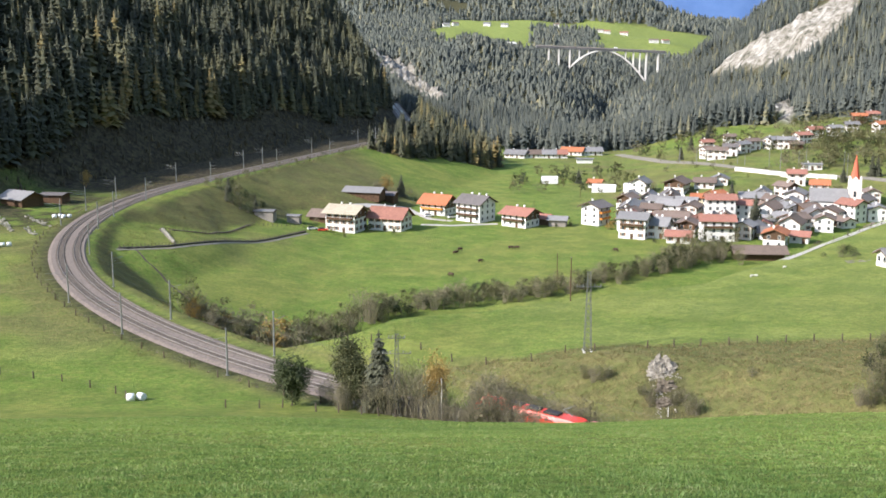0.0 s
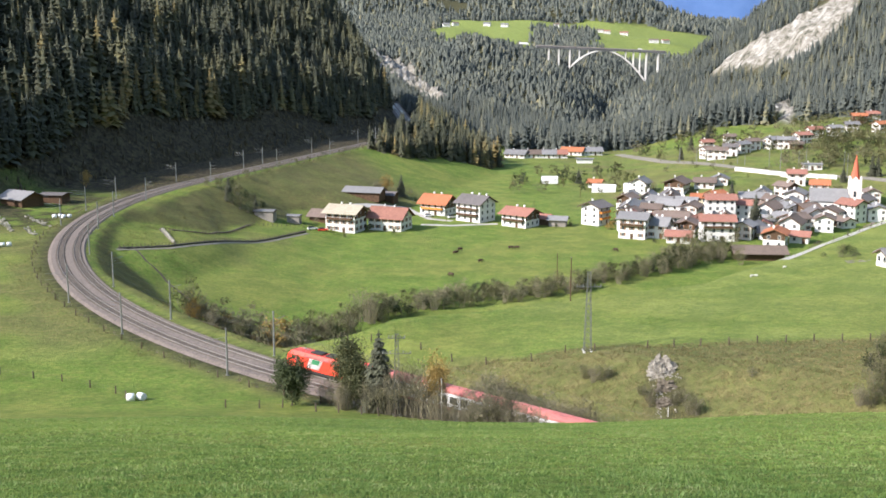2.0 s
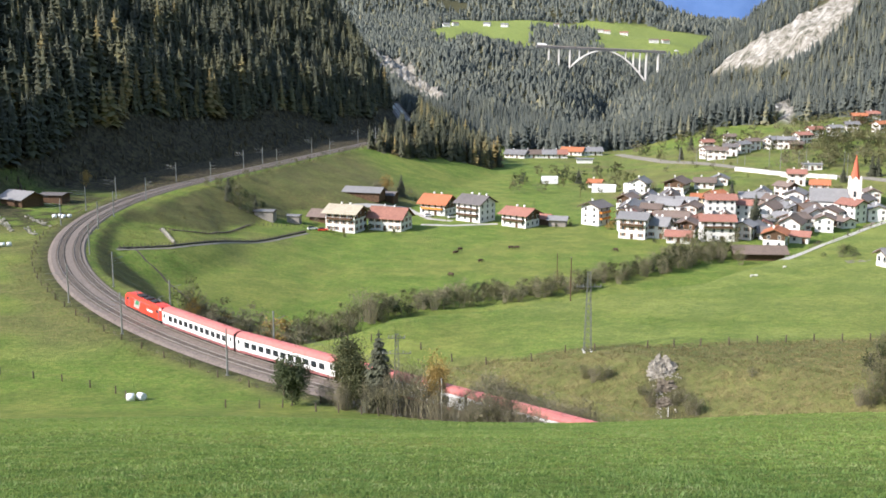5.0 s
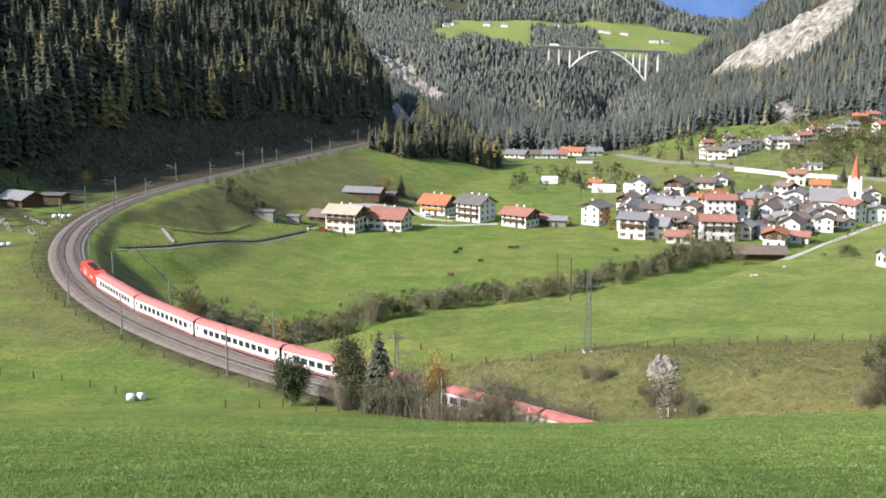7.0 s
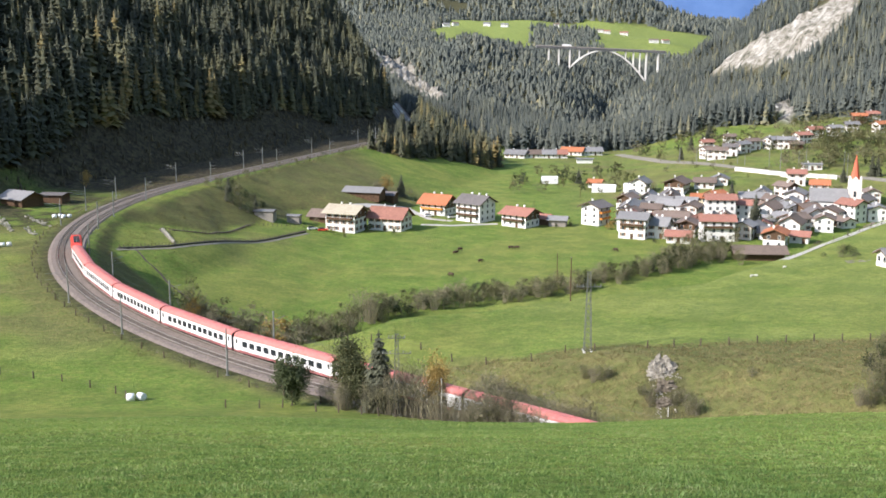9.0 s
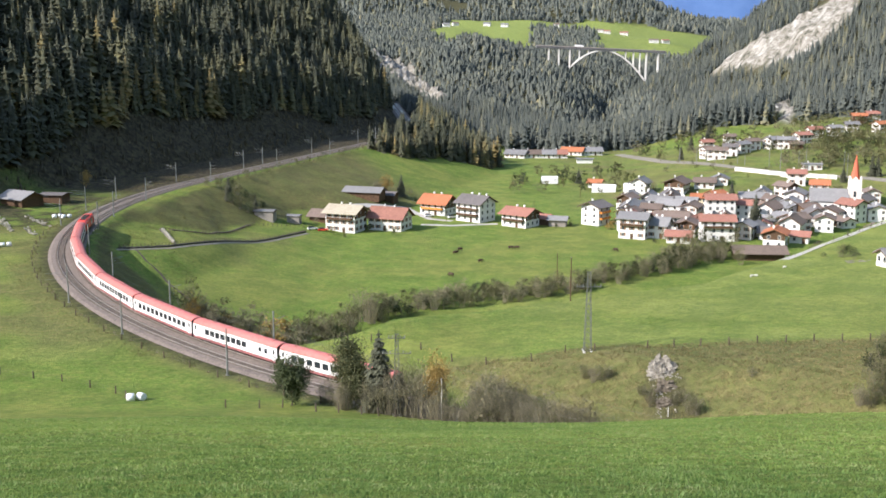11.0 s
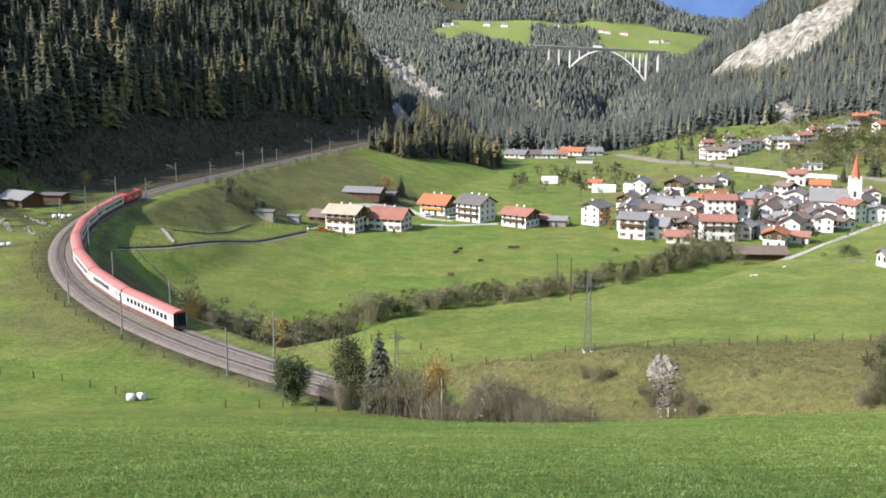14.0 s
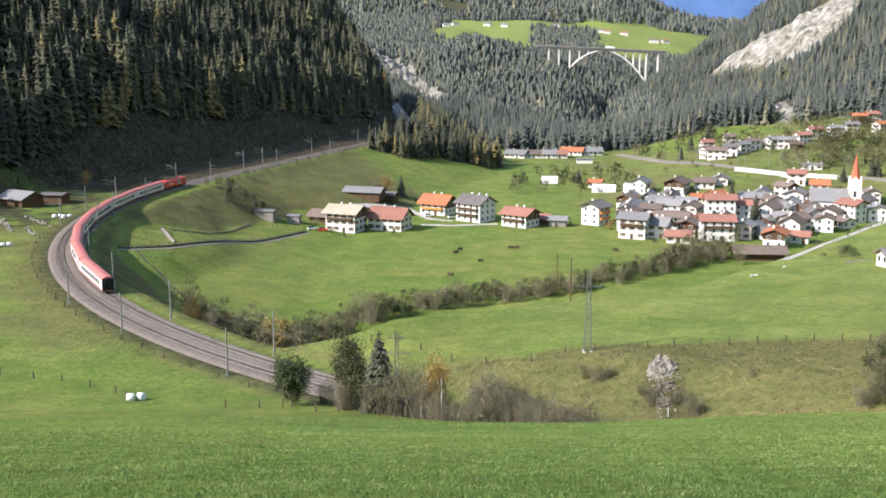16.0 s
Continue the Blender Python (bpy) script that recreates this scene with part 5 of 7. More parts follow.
house(198.8, 660.0, 30, 8.6, 7.4, 2, "roof_grey", "white house with grey roof", group='houses on the upper terrace')
house(205.7, 655.0, -10, 10.0, 6.6, 2, "roof_grey", "large white house with grey roof", group='houses on the upper terrace')
house(220.1, 670.0, 20, 9.2, 6.6, 2, "roof_red", "white house with reddish roof", group='houses on the upper terrace')
house(234.3, 690.0, 10, 8.6, 6.6, 2, "roof_red", "white house with reddish roof", group='houses on the upper terrace')
house(210.3, 650.0, -10, 7.1, 5.9, 1, "roof_brown", "brown wooden house on the terrace", wall='wood', group='houses on the upper terrace')
house(247.0, 690.0, 10, 7.8, 6.6, 2, "roof_grey", "white house among trees", group='houses on the upper terrace')
house(261.2, 700.0, -10, 7.8, 6.6, 2, "roof_grey", "white house with grey roof", group='houses on the upper terrace')
house(280.7, 740.0, -5, 9.2, 6.6, 2, "roof_orange", "chalet with orange roof on the slope", wall='wood', group='houses on the upper terrace')
house(292.2, 745.0, -5, 9.2, 6.6, 2, "roof_red", "chalet with reddish roof on the slope", group='houses on the upper terrace')
house(276.8, 690.0, 20, 10.0, 7.4, 2, "roof_orange", "white chalet with orange roof", group='houses on the upper terrace')
house(194.8, 575.0, -8, 10.0, 5.2, 1, "roof_grey", "white station building with flat roof", pitch=0.15, over=0.5, group='houses on the upper terrace')
house(180.9, 690.0, 5, 6.4, 5.9, 2, "roof_brown", "white house with brown roof", group='houses on the upper terrace')
house(49.4, 729.1, -25, 14, 9, 1, "roof_grey", "white house with grey roof at the valley mouth", group='houses at the valley mouth', pitch=0.5)
house(58.8, 729.1, 0, 12, 9, 1, "roof_brown", "white house with brown roof at the valley mouth", group='houses at the valley mouth', pitch=0.5, shutters=False)
house(69.3, 729.1, -4, 12, 9, 1, "roof_grey", "white house with pale roof at the valley mouth", group='houses at the valley mouth', pitch=0.5, shutters=False)
house(89.3, 748.3, -25, 15, 9, 1, "roof_orange", "house with orange roof at the valley mouth", group='houses at the valley mouth', pitch=0.5, shutters=False)
house(102.0, 748.3, 6, 13, 9, 1, "roof_grey", "white house with grey roof at the valley mouth", group='houses at the valley mouth', pitch=0.5, shutters=False)
house(77.6, 729.1, 0, 10, 9, 1, "roof_red", "house with red roof at the valley mouth", group='houses at the valley mouth', pitch=0.5)
house(90.4, 695.1, -3, 10, 4, 1, "roof_grey", "low white shed in the meadow", group='houses at the valley mouth', pitch=0.1, win=False, chimneys=0)
house(80.5, 571.7, -20, 6.7, 6.2, 1, "roof_orange", "small red roofed house", shutters=False)
house(7.6, 2500.0, 10, 16, 11, 2, "roof_grey", "white farmhouse on the far plateau", group='farms on the plateau', shutters=False)
house(28.1, 2520.0, 18, 14, 11, 2, "roof_brown", "white farmhouse on the far plateau", group='farms on the plateau', shutters=False)
house(98.9, 2500.0, -14, 15, 11, 2, "roof_grey", "white farmhouse on the far plateau", group='farms on the plateau', shutters=False)
house(137.1, 2480.0, -11, 16, 11, 2, "roof_grey", "white farmhouse on the far plateau", group='farms on the plateau', shutters=False)
house(352.4, 2500.0, -14, 16, 11, 2, "roof_brown", "white farmhouse on the far plateau", group='farms on the plateau', shutters=False)
house(366.0, 2480.0, -5, 14, 11, 2, "roof_red", "white farmhouse on the far plateau", group='farms on the plateau', shutters=False)
house(406.9, 2500.0, -15, 18, 11, 2, "roof_red", "white farmhouse on the far plateau", group='farms on the plateau', shutters=False)
house(451.8, 2380.0, -6, 20, 11, 2, "roof_brown", "white farmhouse on the far plateau", group='farms on the plateau', shutters=False)
house(475.9, 2380.0, 14, 16, 11, 2, "roof_red", "white farmhouse on the far plateau", group='farms on the plateau', shutters=False)
house(260.7, 2560.0, -15, 14, 11, 2, "roof_brown", "white farmhouse on the far plateau", group='farms on the plateau', shutters=False)
house(88.1, 484.9, 55, 9.9, 8.0, 1, "roof_grey", "white house with grey roof in the village", shutters=False, chimneys=1, pitch=0.5, over=1.0)
house(77.8, 452.2, 55, 9.9, 6.9, 2, "roof_brown", "white house with brown roof in the village", shutters=True, chimneys=1, pitch=0.4, over=1.0)
house(153.9, 479.1, 62, 8.6, 8.0, 2, "roof_grey", "pale house with light grey roof", shutters=False, chimneys=1, pitch=0.5, over=1.0)
house(129.0, 435.8, 80, 9.5, 6.9, 1, "roof_red", "white house with reddish brown roof", shutters=True, chimneys=2, pitch=0.5, over=1.0)
house(96.0, 422.4, 70, 9.0, 6.6, 2, "roof_brown", "white house with brown roof and wooden gable", shutters=True, upper="wood", chimneys=1, pitch=0.4, over=1.0)
house(127.0, 414.4, -28, 9.0, 6.7, 1, "roof_dark", "white house with dark roof", shutters=False, chimneys=1, pitch=0.5, over=1.0)
house(122.8, 425.9, 55, 10.4, 7.8, 1, "roof_grey", "white house with grey roof in the village", shutters=False, chimneys=1, pitch=0.5, over=1.0)
house(93.7, 452.9, 48, 9.7, 8.4, 1, "roof_brown", "white house with brown roof in the village", shutters=False, chimneys=1, pitch=0.4, over=1.0)
house(84.0, 431.5, 80, 10.1, 7.6, 1, "roof_grey", "pale house with light grey roof", shutters=True, chimneys=1, pitch=0.62, over=1.0)
house(175.9, 495.7, 48, 7.6, 6.6, 2, "roof_red", "white house with reddish brown roof", shutters=True, chimneys=1, pitch=0.62, over=1.0)
house(114.4, 437.6, 80, 7.8, 6.7, 2, "roof_brown", "white house with brown roof and wooden gable", shutters=False, upper="wood", chimneys=1, pitch=0.62, over=1.0)
house(189.3, 488.1, 48, 9.8, 7.6, 2, "roof_dark", "white house with dark roof", shutters=False, chimneys=2, pitch=0.5, over=1.0)
house(133.0, 445.5, -35, 8.7, 7.3, 1, "roof_grey", "white house with grey roof in the village", shutters=True, chimneys=0, pitch=0.5, over=1.0)
house(107.5, 467.5, 62, 9.8, 6.9, 2, "roof_brown", "white house with brown roof in the village", shutters=True, chimneys=1, pitch=0.4, over=1.0)
house(182.1, 478.0, 62, 9.7, 7.8, 1, "roof_grey", "pale house with light grey roof", shutters=False, chimneys=0, pitch=0.62, over=1.0)
house(104.9, 447.7, 55, 10.4, 6.8, 1, "roof_red", "white house with reddish brown roof", shutters=True, chimneys=0, pitch=0.4, over=1.0)
house(190.3, 497.8, 80, 8.5, 6.8, 2, "roof_brown", "white house with brown roof and wooden gable", shutters=False, upper="wood", chimneys=0, pitch=0.5, over=1.0)
house(107.0, 428.7, 70, 10.2, 8.3, 2, "roof_dark", "white house with dark roof", shutters=False, chimneys=0, pitch=0.62, over=1.0)
house(116.0, 474.2, -35, 10.3, 6.9, 1, "roof_grey", "white house with grey roof in the village", shutters=False, chimneys=1, pitch=0.4, over=1.0)
house(162.1, 453.1, 55, 7.9, 8.5, 2, "roof_brown", "white house with brown roof in the village", shutters=False, chimneys=0, pitch=0.4, over=1.0)
house(144.9, 454.5, -28, 10.2, 8.4, 1, "roof_grey", "pale house with light grey roof", shutters=False, chimneys=1, pitch=0.4, over=1.0)
house(75.4, 436.6, 62, 9.5, 7.0, 2, "roof_red", "white house with reddish brown roof", shutters=False, chimneys=1, pitch=0.62, over=1.0)
house(104.5, 492.8, 70, 7.6, 6.7, 2, "roof_brown", "white house with brown roof and wooden gable", shutters=False, upper="wood", chimneys=1, pitch=0.62, over=1.0)
house(105.6, 502.4, 80, 9.7, 7.6, 2, "roof_dark", "white house with dark roof", shutters=True, chimneys=1, pitch=0.62, over=1.0)
house(84.2, 419.2, -28, 7.5, 7.6, 2, "roof_grey", "white house with grey roof in the village", shutters=True, chimneys=2, pitch=0.62, over=1.0)
house(140.8, 481.6, -20, 9.1, 7.2, 1, "roof_brown", "white house with brown roof in the village", shutters=False, chimneys=0, pitch=0.62, over=1.0)
house(79.7, 463.0, 70, 8.3, 7.7, 2, "roof_grey", "pale house with light grey roof", shutters=False, chimneys=2, pitch=0.5, over=1.0)
house(165.5, 489.2, 55, 8.3, 8.2, 1, "roof_red", "white house with reddish brown roof", shutters=False, chimneys=1, pitch=0.5, over=1.0)
house(128.9, 486.2, 62, 8.8, 8.0, 2, "roof_brown", "white house with brown roof and wooden gable", shutters=True, upper="wood", chimneys=1, pitch=0.5, over=1.0)
house(128.9, 467.4, -28, 7.8, 6.7, 1, "roof_dark", "white house with dark roof", shutters=False, chimneys=1, pitch=0.5, over=1.0)
house(99.9, 473.8, -35, 10.3, 7.4, 2, "roof_grey", "white house with grey roof in the village", shutters=False, chimneys=0, pitch=0.5, over=1.0)
house(137.3, 424.4, 62, 9.7, 8.1, 2, "roof_brown", "white house with brown roof in the village", shutters=False, chimneys=2, pitch=0.62, over=1.0)
house(148.5, 503.5, 70, 9.8, 6.9, 2, "roof_grey", "pale house with light grey roof", shutters=False, chimneys=1, pitch=0.62, over=1.0)
house(119.7, 464.7, 55, 9.3, 6.8, 2, "roof_red", "white house with reddish brown roof", shutters=False, chimneys=2, pitch=0.5, over=1.0)
house(84.4, 493.8, 55, 8.3, 7.2, 2, "roof_brown", "white house with brown roof and wooden gable", shutters=False, upper="wood", chimneys=2, pitch=0.5, over=1.0)
house(154.3, 447.4, 80, 9.8, 7.5, 2, "roof_dark", "white house with dark roof", shutters=False, chimneys=1, pitch=0.62, over=1.0)
house(98.0, 485.4, -35, 9.7, 6.8, 2, "roof_grey", "white house with grey roof in the village", shutters=False, chimneys=2, pitch=0.5, over=1.0)
house(140.1, 463.2, 48, 9.5, 7.5, 2, "roof_brown", "white house with brown roof in the village", shutters=False, chimneys=1, pitch=0.62, over=1.0)
house(163.8, 502.5, 62, 10.0, 8.4, 2, "roof_grey", "pale house with light grey roof", shutters=False, chimneys=1, pitch=0.4, over=1.0)
house(83.8, 443.1, 55, 7.7, 7.5, 1, "roof_red", "white house with reddish brown roof", shutters=False, chimneys=2, pitch=0.62, over=1.0)
house(101.1, 460.0, 70, 8.4, 7.9, 1, "roof_brown", "white house with brown roof and wooden gable", shutters=False, upper="wood", chimneys=2, pitch=0.4, over=1.0)
house(173.5, 468.3, -35, 8.4, 6.7, 2, "roof_dark", "white house with dark roof", shutters=False, chimneys=0, pitch=0.4, over=1.0)
house(95.3, 499.1, 70, 8.1, 6.6, 2, "roof_grey", "white house with grey roof in the village", shutters=True, chimneys=2, pitch=0.62, over=1.0)
house(174.0, 484.5, 48, 10.1, 8.1, 2, "roof_brown", "white house with brown roof in the village", shutters=False, chimneys=2, pitch=0.5, over=1.0)


# ---- motorway bridge across the gorge ----
def bridge():
    ob = thing("arch_bridge", "pale concrete arch bridge with slender piers over the gorge", "bridge")
    Y0 = 1750.0

    def at(q):
        """Place on the deck, q from 0 at the western end to 1 at the eastern."""
        return Vector((147 + 197 * q, Y0 - 30 * q, 57.0 - 9.0 * q))

    deck = Shape()
    deck.loft([[(p.x, p.y - 7, p.z), (p.x, p.y + 7, p.z), (p.x, p.y + 5.5, p.z - 3.4), (p.x, p.y - 5.5, p.z - 3.4)] for p in (at(i / 12) for i in range(13))])
    part("deck", deck.mesh("deck", "asphalt"), ob, "dark bridge deck")
    for s in (-7.0, 7.0):
        r = Shape()
        r.loft([[(p.x, p.y + s - 0.2, p.z - 0.2), (p.x, p.y + s + 0.2, p.z - 0.2), (p.x, p.y + s + 0.2, p.z + 1.0), (p.x, p.y + s - 0.2, p.z + 1.0)] for p in (at(i / 12) for i in range(13))])
        part("parapet", r.mesh("parapet", "greywood"), ob, "grey parapet")
    a0, a1 = at(0.265), at(0.845)

    def arch_z(q):
        u = (q - 0.265) / (0.845 - 0.265)
        base = (24.0 * (1 - u) + 6.0 * u)
        return base + (4 * u * (1 - u)) * 34.5

    rib = Shape()
    rings = []
    for i in range(25):
        q = 0.265 + 0.58 * i / 24
        p, z = at(q), arch_z(q)
        t = 1.6 + 1.4 * abs(i / 12 - 1)
        rings.append([(p.x, p.y - 4.5, z), (p.x, p.y + 4.5, z), (p.x, p.y + 4.5, z - t), (p.x, p.y - 4.5, z - t)])
    rib.loft(rings)
    part("arch", rib.mesh("arch", "concrete"), ob, "pale concrete arch rib")
    for q in (0.10, 0.18, 0.265, 0.34, 0.41, 0.48, 0.62, 0.70, 0.76, 0.81, 0.858, 0.95):
        p = at(q)
        zb = arch_z(q) - 0.5 if 0.27 < q < 0.84 else min(ground_z(p.x, p.y), p.z - 14) - 3
        if 0.84 < q < 0.9:
            zb = 2.0
        w = 0.65 if 0.3 < q < 0.84 else 1.0
        part("pier", Shape().box(p.x - w, p.y - 4, zb, p.x + w, p.y + 4, p.z - 3.3).mesh("pier", "concrete"), ob)
    return at


BRIDGE = bridge()

for s in (116, 152, 184, 293, 323, 352, 401, 459, 478, 534, 598):
    catenary_mast(s, 1)
for s in (119, 157, 195, 240, 285, 311, 349, 407, 468, 529, 590):
    catenary_mast(s, -1)
for y, off in ((655, 7.5), (668, -5.5), (690, 7.5), (705, -5.5), (745, 7.0), (775, -6.0)):
    x = (far_line(y) if y > 700 else -43.6 + 0.325 * (y - 622)) - off
    ob = thing("catenary_mast", "grey steel catenary mast with bracket beside the track", "mast", Matrix.Translation((x, y, -0.7)) @ Matrix.Rotation(radians(80), 4, "Z"), "masts along the line")
    part("post", MAST_POST, ob)
    part("bracket", MAST_ARM[1 if off < 0 else -1], ob)


def overhead_wires():
    for off, lab in ((0.0, "contact wire over the inner track"), (4.2, "contact wire over the outer track")):
        sh = Shape()
        for z in (5.5, 6.9):
            p0 = None
            for i in range(90):
                p, _ = path(-20 + i * 8.0, off)
                p.z += z
                if p0 is not None:
                    sh.tube(p0, p, 0.012, n=3, cap=False)
                p0 = p
        tagged(new("overhead_wire", sh.mesh("overhead_wire", "wire")), lab, "overhead wire", kind="structure")


overhead_wires()


# ---- trees and shrubs by the line ----
leafy_tree(-23.1, 160.0, 8.2, 6.4, "leaf_green", "round dark green leafy tree beside the track", 1, n=12000, trunk=0.14, size=0.13)
leafy_tree(-14.0, 159.5, 11.6, 5.2, "leaf_darkolive", "slender olive green tree beside the track", 2, n=16000, trunk=0.08, size=0.14)
leafy_tree(-12.3, 157.5, 7.4, 4.8, "leaf_darkolive", "smaller olive green tree beside the track", 12, n=9000, trunk=0.1, size=0.13)
single_conifer(-9.5, 156.3, 13.2, 3, slim=0.22, label="dark spruce among shrubs beside the track")
leafy_tree(-1.1, 151.0, 11.6, 4.2, "leaf_gold", "golden autumn tree above bare shrubs", 4, n=4200, trunk=0.38, size=0.12)
rng = np.random.RandomState(31)
shrub(-15.7, 157.5, "grey", 1.0, rng, "shrubs beside the track")
shrub(-14.6, 156.5, "grey", 1.1, rng, "shrubs beside the track")
shrub(-10.8, 154.5, "grey", 1.2, rng, "shrubs beside the track")
shrub(-9.4, 154.0, "brown", 1.3, rng, "shrubs beside the track")
shrub(-7.8, 153.0, "grey", 1.45, rng, "shrubs beside the track")
shrub(-5.9, 152.0, "brown", 1.55, rng, "shrubs beside the track")
shrub(-4.7, 152.4, "grey", 1.65, rng, "shrubs beside the track")
shrub(-3.1, 151.2, "brown", 1.6, rng, "shrubs beside the track")
shrub(-1.7, 150.1, "grey", 1.6, rng, "shrubs beside the track")
shrub(-0.2, 148.8, "grey", 1.3, rng, "shrubs beside the track")
shrub(1.0, 147.9, "grey", 1.0, rng, "shrubs beside the track")
shrub(-18.5, 163.5, "grey", 0.8, rng, "shrubs beside the track")
shrub(-16.9, 161.0, "grey", 0.9, rng, "shrubs beside the track")
shrub(5.1, 161.6, "grey", 1.0, rng, "shrubs beside the track")
shrub(6.1, 161.3, "olive", 1.1, rng, "shrubs beside the track")
shrub(7.3, 160.9, "grey", 1.25, rng, "shrubs beside the track")
shrub(8.5, 159.4, "olive", 1.3, rng, "shrubs beside the track")
shrub(9.6, 159.5, "grey", 1.25, rng, "shrubs beside the track")
shrub(10.8, 157.6, "olive", 1.2, rng, "shrubs beside the track")
shrub(12.1, 156.5, "grey", 1.1, rng, "shrubs beside the track")
shrub(13.3, 155.0, "brown", 0.95, rng, "shrubs beside the track")
shrub(15.0, 154.2, "grey", 1.0, rng, "shrubs beside the track")
shrub(16.2, 153.2, "brown", 1.15, rng, "shrubs beside the track")
shrub(17.6, 152.1, "grey", 1.1, rng, "shrubs beside the track")
shrub(19.1, 151.4, "grey", 1.1, rng, "shrubs beside the track")
shrub(20.6, 149.8, "brown", 1.05, rng, "shrubs beside the track")
shrub(22.1, 148.6, "grey", 1.0, rng, "shrubs beside the track")
shrub(23.4, 147.5, "grey", 0.75, rng, "shrubs beside the track")
shrub(1.3, 148.6, "grey", 0.9, rng, "shrubs beside the track")
shrub(2.6, 147.1, "grey", 0.9, rng, "shrubs beside the track")
shrub(4.0, 145.5, "grey", 0.95, rng, "shrubs beside the track")
shrub(5.3, 144.0, "grey", 1.1, rng, "shrubs beside the track")
shrub(6.6, 142.4, "olive", 1.2, rng, "shrubs beside the track")
shrub(8.1, 140.7, "grey", 1.25, rng, "shrubs beside the track")
shrub(9.6, 139.5, "grey", 1.15, rng, "shrubs beside the track")
shrub(11.1, 138.3, "grey", 1.0, rng, "shrubs beside the track")
shrub(12.6, 137.1, "grey", 0.8, rng, "shrubs beside the track")
shrub(14.2, 135.9, "grey", 0.65, rng, "shrubs beside the track")
shrub(16.2, 133.7, "grey", 0.6, rng, "shrubs beside the track")
shrub(18.3, 131.5, "grey", 0.55, rng, "shrubs beside the track")
shrub(20.8, 129.6, "grey", 0.5, rng, "shrubs beside the track")
for bx, by, bk in ((5.0, 143.6, 1.5), (6.4, 141.6, 1.55), (7.4, 140.6, 1.4), (8.8, 139.6, 1.5), (10.4, 138.4, 1.3), (3.4, 145.6, 1.2), (12.2, 137.0, 1.0)):
    shrub(bx, by, "grey", bk, rng, "shrubs beside the track")
shrub(27.9, 144.4, "grey", 0.6, rng, "shrubs beside the track")
shrub(31.2, 142.3, "brown", 0.7, rng, "shrubs beside the track")
shrub(22.1, 163.5, "olive", 0.45, rng, "shrubs on the bank")
shrub(23.2, 162.0, "grey", 0.55, rng, "shrubs on the bank")
shrub(24.5, 162.0, "olive", 0.5, rng, "shrubs on the bank")
shrub(25.7, 162.5, "olive", 0.4, rng, "shrubs on the bank")
shrub(35.5, 150.0, "olive", 0.75, rng, "shrubs on the bank")
shrub(36.3, 149.5, "grey", 0.6, rng, "shrubs on the bank")
shrub(45.6, 155.0, "olive", 0.35, rng, "shrubs on the bank")
shrub(30.6, 153.4, "brown", 0.5, rng, "shrubs on the bank")
shrub(35.0, 153.0, "olive", 0.5, rng, "shrubs on the bank")
shrub(30.5, 155.0, "grey", 0.6, rng, "shrubs on the bank")
shrub(33.9, 152.5, "brown", 0.6, rng, "shrubs on the bank")
shrub(58.7, 143.5, "olive", 0.9, rng, "shrubs on the bank")
shrub(60.6, 145.5, "olive", 1.2, rng, "shrubs on the bank")
shrub(62.2, 147.5, "green", 1.3, rng, "shrubs on the bank")
shrub(66.2, 157.5, "olive", 1.0, rng, "shrubs on the bank")
shrub(29.7, 156.5, "olive", 0.4, rng, "shrubs on the bank")
shrub(57.4, 144.0, "grey", 0.6, rng, "shrubs on the bank")


# ---- shrubs along the stream in the valley ----
STREAM_X, STREAM_Y = (-55, -47, -39, -32, -26, -19, -7, 11, 29, 56, 77, 100), (258, 256, 258, 262, 268, 288, 300, 311, 318, 340, 358, 380)
rng = np.random.RandomState(33)
for i in range(180):
    sx = -62 + 162 * (i + rng.uniform(-0.4, 0.4)) / 180
    sy = float(np.interp(sx, STREAM_X, STREAM_Y)) + rng.uniform(-6, 6)
    kind = ("brown", "gold", "olive", "grey", "gold", "brown")[rng.randint(6)] if sx < -30 else ("grey", "brown", "olive", "brown", "olive", "green", "olive")[rng.randint(7)]
    if kind == "gold" and rng.rand() < 0.5:
        kind = "brown"
    shrub(sx, sy, kind, rng.uniform(0.8, 1.35) * (1.0 if sx > -15 else 1.4) * (1.25 if sx > 70 else 1.0), rng)

# low growth on the shoulder of the far leg, and the thicket on the slope
rows = []
for i in range(60):
    q, h = path(ARC + 18 + i * 3.6 + rng.uniform(-2, 2), -5.0 - rng.uniform(0, 2.5))
    rows.append((q.x, q.y, ("olive", "brown", "olive", "grey")[rng.randint(4)], rng.uniform(0.4, 0.85)))
for i in range(240):
    q, h = path(66 + i * 1.2 + rng.uniform(-2, 2), 9.9 + rng.uniform(0, 1.3))
    rows.append((q.x, q.y, ("brown", "olive", "grey")[rng.randint(3)], rng.uniform(0.1, 0.24)))
shrub_stuff("trackside_weeds", rows, "low autumn weeds and shrubs along the ballast", rng)

for bx, by, kind, bk in ((-95.9, 439.0, "olive", 0.7), (-91.9, 442.0, "olive", 0.9), (-87.4, 436.0, "green", 1.1), (-83.5, 427.0, "green", 1.2), (-80.1, 425.0, "olive", 1.2), (-76.7, 426.0, "green", 1.1), (-74.1, 430.0, "olive", 1.0), (-72.7, 437.0, "green", 0.9), (-84.0, 442.0, "olive", 1.2), (-80.7, 439.0, "green", 1.1), (-93.1, 456.0, "brown", 0.8), (-88.6, 452.0, "green", 1.0), (-77.3, 440.0, "olive", 1.0)):
    shrub(bx, by, kind, bk, rng, "thicket on the slope")
single_conifer(-85.0, 429.0, 11.0, 41)
single_conifer(-74.7, 430.0, 8.0, 42)
